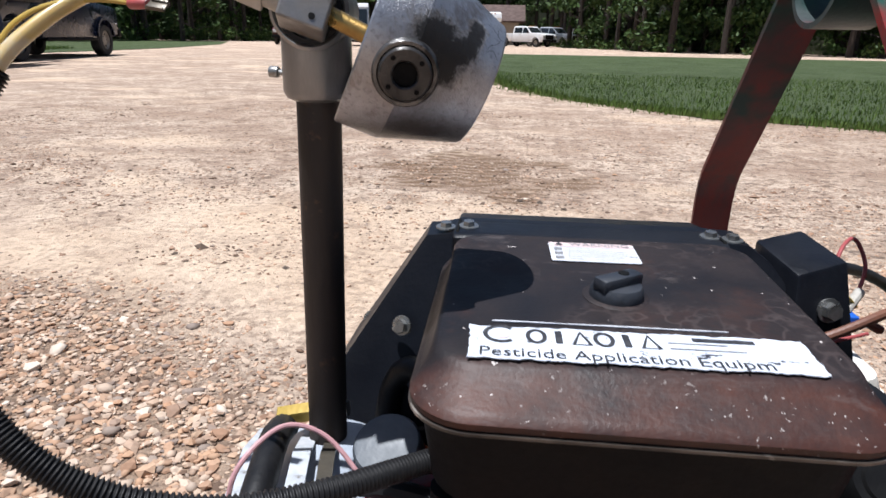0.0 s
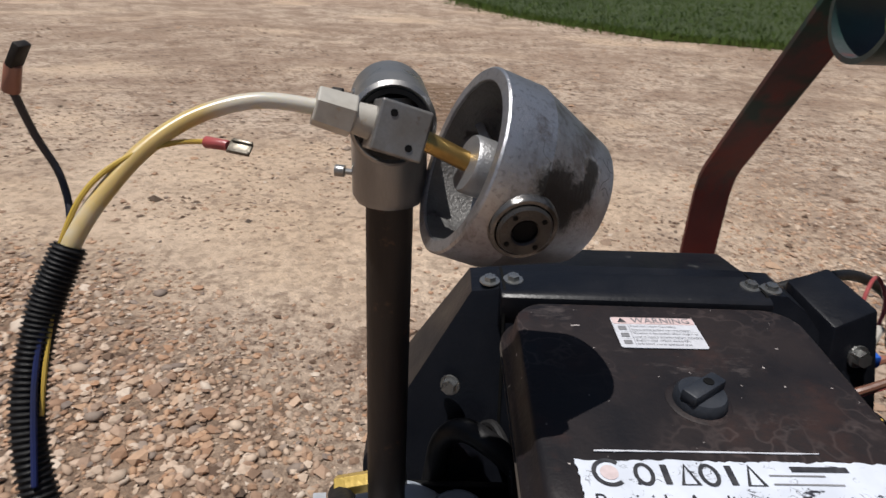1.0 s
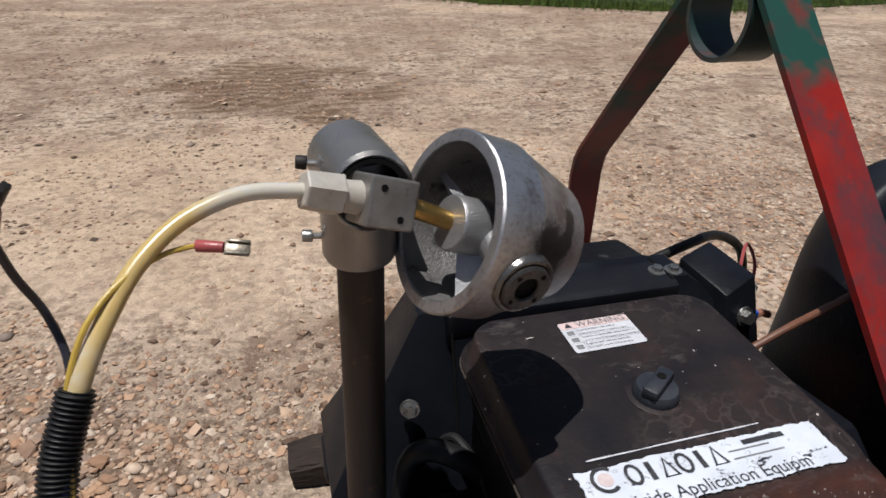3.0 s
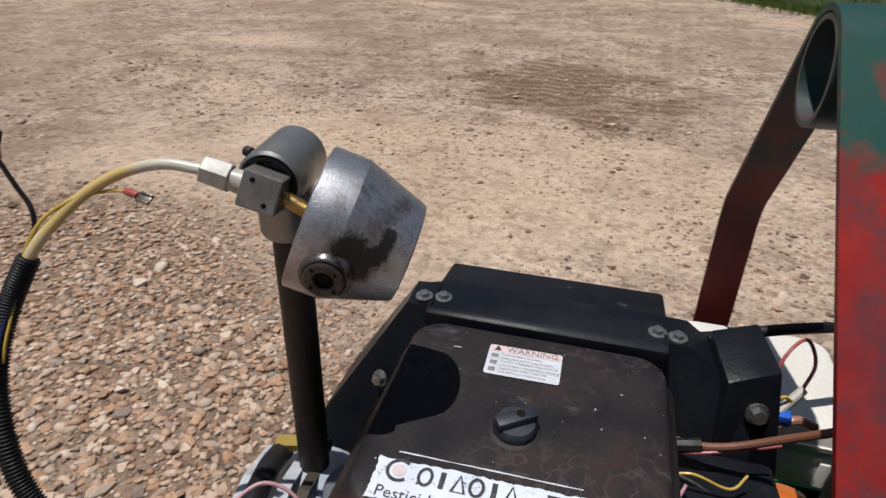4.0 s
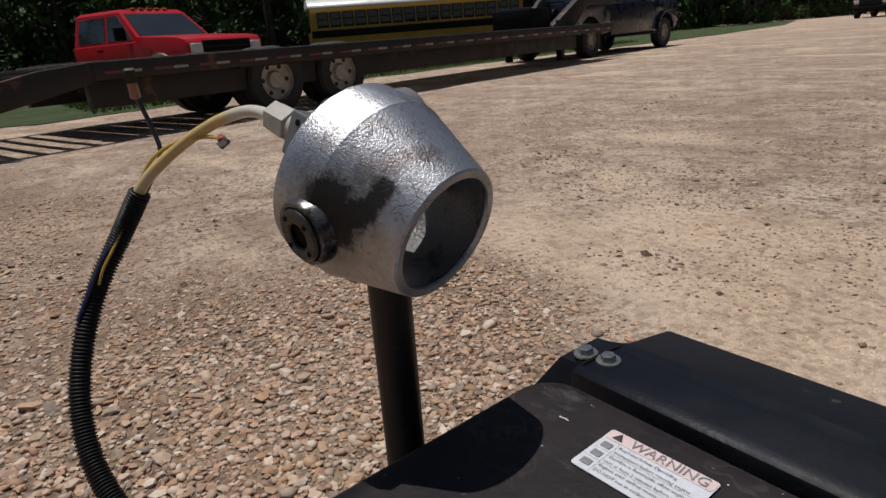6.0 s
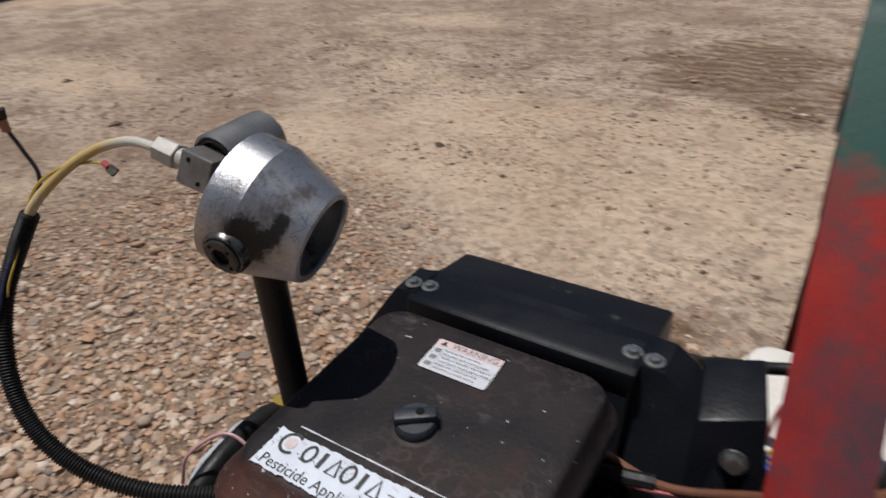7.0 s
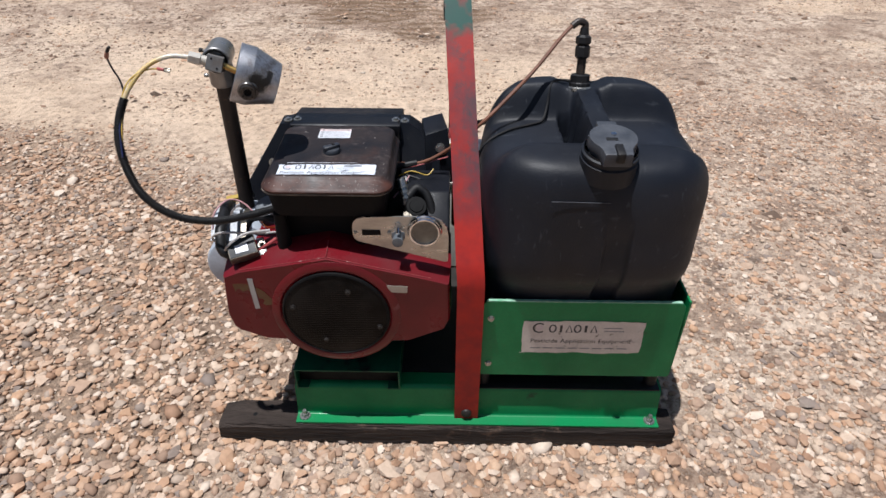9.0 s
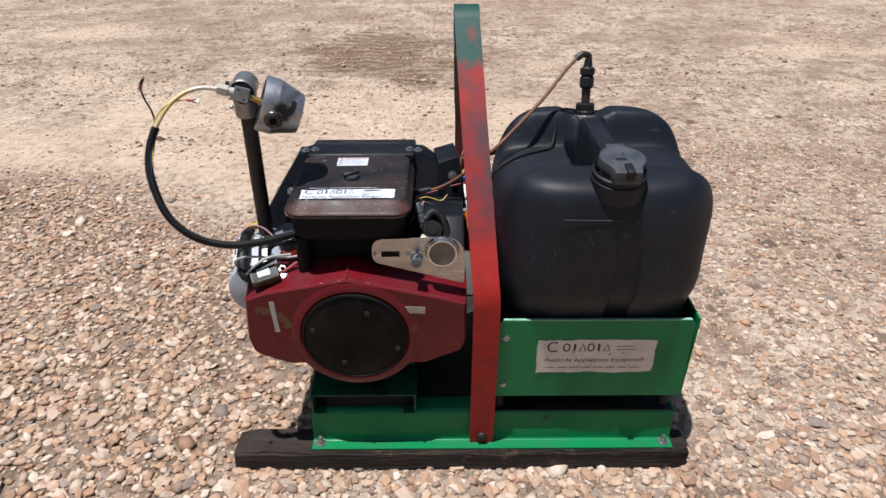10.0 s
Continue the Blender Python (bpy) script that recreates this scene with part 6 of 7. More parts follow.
sleeve = part("sleeve", lathe([(0.0150, -0.002), (0.0195, 0.0), (0.0215, 0.004), (0.0210, 0.052), (0.0195, 0.062), (0.0, 0.064)], Matrix.Translation((px, py, 0.7300)), 40), M["machined_aluminium"], nozzle, "machined aluminium sleeve")
# cross bore, open to the front
cb = axis_matrix((px + 0.001, py - 0.0, 0.7805), (0.12, -0.99, 0.0))
part("cross_barrel", lathe([(0.0, -0.030), (0.019, -0.030), (0.0225, -0.027), (0.0225, 0.026), (0.0205, 0.028), (0.0185, 0.026), (0.0185, 0.004), (0.0, 0.004)], cb, 40), M["machined_aluminium"], sleeve)
part("bore_ring", lathe([(0.0186, 0.012), (0.0186, 0.0275), (0.0160, 0.0275), (0.0160, 0.012)], cb, 36), M["black_rubber"], sleeve, "black rubber ring in the bore")
for z, d, r in ((0.7430, (-0.98, 0.1, 0.05), 0.0026), (0.785, (-0.98, 0.15, 0.1), 0.0028)):
    d = Vector(d).normalized()
    p = Vector((px, py, z)) + d * 0.019
    part("set_screw", cyl(p, p + d * 0.009, r * 0.7, seg=10), M["zinc"], sleeve)
    part("screw_head", cyl(p + d * 0.007, p + d * 0.013, r * 1.35, seg=14, bevel=0.0006), M["zinc"] if z < 0.76 else M["dark_metal"], sleeve)
# liquid line block: nylon compression fitting, square block, brass stem
line = Vector((0.955, 0.19, -0.33)).normalized()
b0 = Vector((-0.428, 0.184, 0.781))
bmx = on_plane(b0, line, (0.1, 0.3, 1))
b = box(-0.013, 0.013, -0.0125, 0.0125, -0.0125, 0.0125, 0.0012)
bmesh.ops.transform(b, matrix=bmx, verts=b.verts)
block = part("valve_block", b, M["block_metal"], nozzle, "square grey metal block with two drilled holes", smooth=False)
for dx, dy in ((-0.006, 0.007), (0.005, -0.007)):
    p = bmx @ Vector((dx, dy, 0.0122))
    w = bmx.to_3x3() @ Vector((0, 0, 1))
    part("drilled_hole", cyl(p, p + w * 0.0007, 0.0018, seg=12), M["engine_black"], block)
n0 = b0 - line * 0.013
part("nylon_neck", cyl(n0, n0 - line * 0.011, 0.0085, 0.0075, 20), M["nylon"], nozzle, "off white nylon neck")
part("nylon_nut", cyl(n0 - line * 0.009, n0 - line * 0.028, 0.0105, 0.0095, 6, bevel=0.001), M["nylon"], nozzle, "off white nylon compression nut", smooth=False)
rc, ax_b = Vector((-0.397, 0.184, 0.767)), Vector((0.063, 0.014, -0.026)).normalized()
part("brass_stem", cyl(b0 + line * 0.012, rc + ax_b * 0.010, 0.0052, seg=16), M["brass"], nozzle, "brass tube stem")
# bell: open rim towards the block, tapered to a smaller mouth
bx = on_plane(rc, (0, 1, 0), (0, 0, 1))
bell_m = axis_matrix(rc, ax_b)
prof = [(0.0415, 0.0005), (0.0420, 0.0), (0.0475, 0.0), (0.0485, 0.001), (0.0487, 0.0242), (0.0486, 0.0252), (0.0480, 0.0264), (0.0345, 0.068), (0.0335, 0.069), (0.0300, 0.0688), (0.0295, 0.0675), (0.0395, 0.030), (0.0412, 0.024), (0.0415, 0.0005)]
bell = part("bell", lathe(prof, bell_m, 72), M["stained_bell"], nozzle, "cast aluminium bell stained with black oil", angle=0.2)
# bare aluminium wall, its inner shade put into a darker grey
part("lining", lathe([(0.0413, 0.0015), (0.0410, 0.024), (0.0392, 0.030), (0.0294, 0.0665)], bell_m, 64), M["bell_inside"], bell, "inner wall of the bell in grey darkened for its shade")
hubp = Vector((-0.370, 0.142, 0.751))
rad = (hubp - (rc + ax_b * 0.022)).normalized()
rad = (rad - ax_b * rad.dot(ax_b)).normalized()
boss_m = axis_matrix(rc + ax_b * 0.024 + rad * 0.0470, rad)
boss = part("boss", lathe([(0.0168, -0.006), (0.0163, 0.0020), (0.0154, 0.0034), (0.0138, 0.0034), (0.0134, 0.0028), (0.0132, 0.0018)], boss_m, 40), M["oily_ring"], bell, "oily machined round boss on the bell")
part("plug", lathe([(0.0131, 0.0), (0.0131, 0.0044), (0.0120, 0.0056), (0.0070, 0.0056), (0.0062, 0.0048), (0.0060, 0.0028), (0.0, 0.0026)], boss_m, 36), M["oily_plug"], boss, "oily round plug with a dark socket")
part("socket", lathe([(0.0058, 0.0046), (0.0058, 0.0031), (0.0, 0.0030)], boss_m, 24), M["hole_black"], boss)
for k in range(4):
    a = 2 * math.pi * k / 4 + 0.6
    p = boss_m @ Vector((0.0098 * math.cos(a), 0.0098 * math.sin(a), 0.0053))
    part("spanner_notch", cyl(p, p + rad * 0.0007, 0.0013, seg=8), M["hole_black"], boss)
core_m = axis_matrix(rc + ax_b * 0.004, ax_b)
part("core", lathe([(0.0, 0.0), (0.0142, 0.0), (0.0152, 0.0015), (0.0152, 0.022), (0.011, 0.034), (0.0, 0.038)], core_m, 32), M["cast_aluminium"], bell, "round core inside the bell")
p = rc + ax_b * 0.026
part("spoke", cyl(p + rad * 0.008, p + rad * 0.036, 0.0085, 0.0105, 16), M["cast_aluminium"], bell, "rough cast round spoke")
for ang in ((rad + Vector((0, 0.3, -1))).normalized(), -rad):
    ang = (ang - ax_b * ang.dot(ax_b)).normalized()
    across = (ax_b * 0.80 + ang.cross(ax_b) * 0.60).normalized()
    part("vane", sheet([p + ang * 0.006, p + ang * 0.024, p + ang * 0.0405], 0.026, 0.0045, across), M["cast_aluminium"], bell, "flat rough cast vane", smooth=False)

# ---- feed hose in its ribbed loom, with two loose wires ----
feed = thing("feed_hose", (-0.50, 0.10, 0.53), "milky plastic tube in black ribbed loom", "hose")
loom = [(-0.345, 0.140, 0.533), (-0.372, 0.122, 0.534), (-0.404, 0.097, 0.538), (-0.445, 0.069, 0.547), (-0.485, 0.050, 0.565), (-0.516, 0.042, 0.589), (-0.540, 0.044, 0.619), (-0.556, 0.056, 0.655), (-0.566, 0.075, 0.690), (-0.5655, 0.0965, 0.7215), (-0.5560, 0.1125, 0.7490)]
ribs = 165
part("ribbed_loom", hose(loom, 0.01, 16, 99, radii=lambda s: 0.0064 + 0.0010 * max(-0.6, min(0.8, 1.6 * math.sin(2 * math.pi * ribs * s)))), M["black_rubber"], feed, "black ribbed split loom", angle=2.0)
tb = n0 - line * 0.024
part("milky_tube", hose([(-0.5612, 0.1036, 0.7335), (-0.5535, 0.1141, 0.753), (-0.5448, 0.1286, 0.7679), (-0.5332, 0.1455, 0.7812), (-0.5156, 0.1610, 0.7915), (-0.4909, 0.1715, 0.7965), tuple(tb)], 0.0038, 16, 8), M["milky_tube"], feed, "milky yellowed plastic tube")
part("wire", hose([(-0.564, 0.100, 0.722), (-0.5590, 0.1190, 0.7515), (-0.5650, 0.1320, 0.7701), (-0.5705, 0.1310, 0.7892), (-0.5718, 0.1263, 0.8095)], 0.0016, 8, 8), M["wire_dark"], feed, "dark blue wire")
part("crimp_sleeve", cyl((-0.5720, 0.1262, 0.808), (-0.5675, 0.125, 0.8185), 0.0034, 0.0031, 12, bevel=0.0006), M["terminal_brown"], feed, "brown crimp sleeve")
b = box(-0.0032, 0.0032, -0.0016, 0.0016, 0.0, 0.0105, 0.0006)
bmesh.ops.transform(b, matrix=axis_matrix((-0.5675, 0.125, 0.8180), (0.55, -0.1, 0.75)), verts=b.verts)
part("spade_terminal", b, M["dark_metal"], feed)
part("wire", hose([(-0.562, 0.103, 0.733), (-0.5578, 0.1130, 0.7535), (-0.5500, 0.1235, 0.7700), (-0.5385, 0.1370, 0.7790), (-0.524, 0.151, 0.7815), (-0.5115, 0.158, 0.7805)], 0.0012, 8, 8), M["wire_yellow"], feed, "yellow wire")
part("crimp_sleeve", cyl((-0.5125, 0.158, 0.7803), (-0.501, 0.1545, 0.7800), 0.0028, 0.0024, 12, bevel=0.0005), M["terminal_red"], feed, "red crimp sleeve")
tm = axis_matrix((-0.501, 0.1545, 0.780), (0.98, -0.12, -0.14)) @ pose(0, 0, 0, 0, 0, 35)
b = box(-0.0034, 0.0034, -0.0007, 0.0007, 0.0, 0.0105, 0.0004)
for sx in (-1, 1):
    box(sx * 0.0020, sx * 0.0036, 0.0004, 0.0018, 0.001, 0.0105, 0.0004, bm=b)
bmesh.ops.transform(b, matrix=tm, verts=b.verts)
part("spade_terminal", b, M["bolt_dull"], feed)
# wires showing in the slit of the loom
part("wire", hose([(-0.5570, 0.1075, 0.7375), (-0.5608, 0.0988, 0.7285), (-0.5626, 0.0908, 0.7196), (-0.5620, 0.0802, 0.7071), (-0.5605, 0.0710, 0.6937), (-0.5575, 0.0575, 0.6733)], 0.0013, 8, 8), M["wire_blue"], feed, "blue wire in the slit of the loom")
part("wire", hose([(-0.5600, 0.1000, 0.7300), (-0.5603, 0.0955, 0.7234), (-0.5604, 0.0888, 0.7143), (-0.5598, 0.0803, 0.7031), (-0.5600, 0.0750, 0.6929)], 0.0010, 8, 8), M["wire_yellow"], feed, "yellow wire in the slit of the loom")

# ---- lawns and grass ----
def lawn_sheet(name, edge, label, seed):
    rnd = random.Random(seed)
    pts = []
    for (ax, ay), (bx, by) in zip(edge, edge[1:] + edge[:1]):
        d = math.hypot(bx - ax, by - ay)
        n = max(1, int(d / 0.35)) if min(math.hypot(ax, ay), math.hypot(bx, by)) < 25 else 3
        for k in range(n):
            w = 0.10 if n > 3 else 0
            pts.append((ax + (bx - ax) * k / n + rnd.uniform(-w, w), ay + (by - ay) * k / n + rnd.uniform(-w, w)))
    bm = bmesh.new()
    hi = [bm.verts.new((x, y, 0.016)) for x, y in pts]
    lo = [bm.verts.new((x, y, -0.05)) for x, y in pts]
    bm.faces.new(hi)
    for k in range(len(pts)):
        bm.faces.new((lo[k], lo[(k + 1) % len(lo)], hi[(k + 1) % len(lo)], hi[k]))
    ob = part(name, bm, M["lawn"], None, smooth=False)
    return tagged(ob, label, "lawn", kind="structure")


FIELD = [(-0.9, 32.5), (-0.95, 22.0), (-0.8, 15.0), (-0.5, 12.0), (-0.1, 9.8), (0.6, 8.2), (1.33, 7.25), (1.9, 6.65), (2.8, 6.3), (3.9, 5.75), (6.5, 6.2), (10, 7.0), (20, 9), (45, 12), (45, 37), (13, 34.4)]
lawn_sheet("lawn", FIELD, "mown green grass field beside the dirt yard", 2)
lawn_sheet("verge", [(-12.6, 1.0), (-13.6, 4.2), (-14.8, 8.5), (-16.2, 16.0), (-16.3, 24.0), (-17.0, 30.0), (-20.0, 43.0), (-26.0, 58.0), (-60, 58), (-60, -15), (-24, -8)], "green grass verge under the parked trailer and trees", 3)


def inside(x, y, poly):
    hit = False
    for (ax, ay), (bx, by) in zip(poly, poly[1:] + poly[:1]):
        if (ay > y) != (by > y) and x < (bx - ax) * (y - ay) / (by - ay) + ax:
            hit = not hit
    return hit


def grass_blades():
    rng = random.Random(8)
    vs, fs = [], []

    def blade(x, y, h, w):
        a, lean = rng.uniform(0, 6.28), rng.uniform(0, 0.5) * h
        c, s = math.cos(a), math.sin(a)
        i = len(vs)
        vs.extend([(x - c * w, y - s * w, 0.02), (x + c * w, y + s * w, 0.02), (x + s * lean, y - c * lean, 0.03 + h)])
        fs.append((i, i + 1, i + 2))

    for _ in range(30000):
        y = 5.6 + 9.0 * rng.random() ** 1.6
        x = -1.2 + 13.5 * rng.random()
        if inside(x, y, FIELD):
            blade(x, y, rng.uniform(0.02, 0.06) * (1.6 if rng.random() < 0.1 else 0.8), rng.uniform(0.004, 0.009))
    # tufts that creep over the edge of the dirt
    rim = [(a, b) for a, b in zip(FIELD, FIELD[1:]) if min(math.hypot(*a), math.hypot(*b)) < 16]
    for _ in range(9000):
        (ax, ay), (bx, by) = rng.choice(rim)
        t = rng.random()
        blade(ax + (bx - ax) * t + rng.gauss(0, 0.14), ay + (by - ay) * t + rng.gauss(0, 0.14), rng.uniform(0.02, 0.07), rng.uniform(0.004, 0.009))
    for _ in range(14000):
        y = 2 + 24 * rng.random()
        x = -13.6 - 0.22 * (y - 3) - 5 * rng.random()
        blade(x, y, rng.uniform(0.05, 0.16), rng.uniform(0.01, 0.02))
    me = bpy.data.meshes.new("grass")
    me.from_pydata(vs, [], fs)
    me.materials.append(M["grass"])
    return tagged(new("grass", me), "short green grass blades over the field and verge", "grass", kind="stuff")


grass_blades()

# ---- woods ----
def leaf_cloud(clumps, per, size, seed, spread=1.0):
    """Many small leaves gathered in clumps of uneven size."""
    rng = np.random.default_rng(seed)
    pts = []
    for c, r in clumps:
        d = rng.normal(size=(per, 3))
        d /= np.linalg.norm(d, axis=1)[:, None]
        pts.append(np.array(c) + d * (r * rng.random((per, 1)) ** 0.5) * np.array([1, 1, 0.7]))
    p = np.concatenate(pts)
    n = len(p)
    a = rng.normal(size=(n, 3))
    a /= np.linalg.norm(a, axis=1)[:, None]
    b = np.cross(a, rng.normal(size=(n, 3)))
    b /= np.linalg.norm(b, axis=1)[:, None]
    s = size * (0.5 + rng.random((n, 1)))
    v = np.stack([p - a * s, p + b * s * 0.5, p + a * s, p - b * s * 0.5], 1).reshape(-1, 3)
    f = np.arange(n * 4).reshape(-1, 4)
    me = bpy.data.meshes.new("crown")
    me.from_pydata(v.tolist(), [], f.tolist())
    return me


def tree(kind, seed, height):
    rnd = random.Random(seed)
    t = thing("tree", (0, 0, 0), {"pine": "tall dark pine tree at the wood's edge", "oak": "broad leafy green tree at the wood's edge"}[kind], "tree", "trees round the yard")
    lean = rnd.uniform(-0.4, 0.4)
    trunk = hose([(0, 0, -0.1), (lean * 0.2, 0.05, height * 0.35), (lean * 0.6, -0.05, height * 0.7), (lean, 0, height)], 0.2, 9, 5, radii=lambda s: (0.21 if kind == "pine" else 0.24) * (1 - 0.85 * s) + 0.02)
    clumps = []
    n = 15 if kind == "pine" else 20
    for k in range(n):
        z = height * ((0.30 if kind == "pine" else 0.10) + 0.66 * rnd.random())
        a = rnd.uniform(0, 6.28)
        far = (1.0 - z / height * 0.55) * (2.4 if kind == "pine" else 2.9) * rnd.uniform(0.55, 1.1)
        tip = (far * math.cos(a), far * math.sin(a), z + rnd.uniform(-0.2, 0.7))
        hose([(lean * 0.5 * z / height, 0, z - 0.4), (tip[0] * 0.5, tip[1] * 0.5, z), tip], 0.05, 5, 3, bm=trunk, radii=lambda s: 0.055 * (1 - 0.8 * s))
        clumps.append((tip, rnd.uniform(0.7, 1.35)))
    part("trunk", trunk, M["bark"], t)
    me = leaf_cloud(clumps, 85, 0.20 if kind == "oak" else 0.17, seed)
    me.materials.append(M["leaves"])
    part("crown", me, M["leaves"], t)
    return t


kinds = [tree("pine", 1, 15.0), tree("oak", 2, 10.0), tree("oak", 3, 8.0), tree("pine", 4, 13.0), tree("oak", 6, 6.0)]
EDGE = [(-38, -22), (-37, -5), (-37, 12), (-36, 26), (-32, 42), (-29, 60), (-22, 76), (-8, 88), (3, 84), (6, 62), (11, 47), (24, 41), (48, 42)]


def along(line, step):
    out = []
    for (ax, ay), (bx, by) in zip(line, line[1:]):
        d = math.hypot(bx - ax, by - ay)
        n = max(1, round(d / step))
        for k in range(n):
            t = k / n
            out.append((ax + (bx - ax) * t, ay + (by - ay) * t, (ay - by) / d, (bx - ax) / d))
    return out


rnd = random.Random(17)
placed = 0
for row, (gap, step) in enumerate(((0.8, 3.4), (4.0, 3.2), (7.5, 3.4))):
    for x, y, nx, ny in along(EDGE, step):
        src = kinds[rnd.choice((0, 0, 1, 2, 3, 4) if row == 0 else (0, 1, 1, 2, 3))]
        m = pose(x + nx * (gap + rnd.uniform(-1.2, 1.2)), y + ny * (gap + rnd.uniform(-1.2, 1.2)), 0, 0, 0, rnd.uniform(0, 360)) @ Matrix.Scale(rnd.uniform(0.85, 1.2), 4)
        if placed < len(kinds):
            ob = kinds[placed]
            ob.matrix_basis = m
        else:
            ob = copy_thing(src, m)
            s = m.to_scale()
            ob.scale = s
        placed += 1


def undergrowth():
    rng = np.random.default_rng(31)
    clumps = []
    for x, y, nx, ny in along(EDGE, 0.8):
        for _ in range(3):
            g = rng.uniform(-0.6, 7.0)
            r = rng.uniform(0.5, 1.2)
            clumps.append(((x + nx * g + rng.normal() * 0.6, y + ny * g + rng.normal() * 0.6, r * rng.uniform(0.3, 0.9) + (rng.uniform(0, 2.2) if g > 2 else 0)), r))
    me = leaf_cloud(clumps, 60, 0.16, 33)
    me.materials.append(M["undergrowth"])
    return tagged(new("undergrowth", me), "dense green bushes and weeds along the wood's edge", "bushes", kind="stuff")


undergrowth()
# dark sheet standing in for the shade deep in the wood behind the trees
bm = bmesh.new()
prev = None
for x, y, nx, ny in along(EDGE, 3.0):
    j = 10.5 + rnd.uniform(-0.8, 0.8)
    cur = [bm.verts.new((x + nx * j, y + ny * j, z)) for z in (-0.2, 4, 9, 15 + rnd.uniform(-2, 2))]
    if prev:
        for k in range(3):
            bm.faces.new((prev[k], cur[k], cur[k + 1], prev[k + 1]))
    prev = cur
tagged(part("backdrop", bm, M["wood_shade"], None), "dark green sheet for the shaded depth of the woods behind the trees", "woods", kind="structure")


# ---- vehicles: built pointing along +y, then set in place ----
def wheel(parent, x, y, r, w, rim="rim_grey", out=1):
    prof = [(r * 0.60, -w / 2), (r * 0.93, -w / 2), (r, -w / 2 + 0.04), (r, w / 2 - 0.04), (r * 0.93, w / 2), (r * 0.60, w / 2)]
    m = axis_matrix((x, y, r), (out, 0, 0))
    tyre = part("wheel", lathe(prof, m, 28), M["tyre"], parent)
    part("rim", lathe([(r * 0.60, w * 0.42), (r * 0.56, w * 0.20), (r * 0.30, w * 0.16), (r * 0.24, w * 0.34), (0, w * 0.36)], m, 20), M[rim], tyre)
    for k in range(6):
        a = 2 * math.pi * k / 6
        p = m @ Vector((r * 0.43 * math.cos(a), r * 0.43 * math.sin(a), w * 0.19))
        part("hand_hole", cyl(p, p + Vector((out, 0, 0)) * 0.008, r * 0.07, seg=8), M["tyre"], tyre)
    return tyre


def pane(parent, quad, name="window", mat="glass_dark"):
    q = [Vector(v) for v in quad]
    n = (q[1] - q[0]).cross(q[2] - q[0]).normalized()
    if n.dot((q[0] + q[2]) / 2 - Vector((0, 0, 1.2))) < 0:
        n = -n
    bm = bmesh.new()
    lo = [bm.verts.new(v) for v in q]
    hi = [bm.verts.new(v + n * 0.012) for v in q]
    bm.faces.new(hi)
    for k in range(4):
        bm.faces.new((lo[k], lo[(k + 1) % 4], hi[(k + 1) % 4], hi[k]))
    return part(name, bm, M[mat], parent, smooth=False)


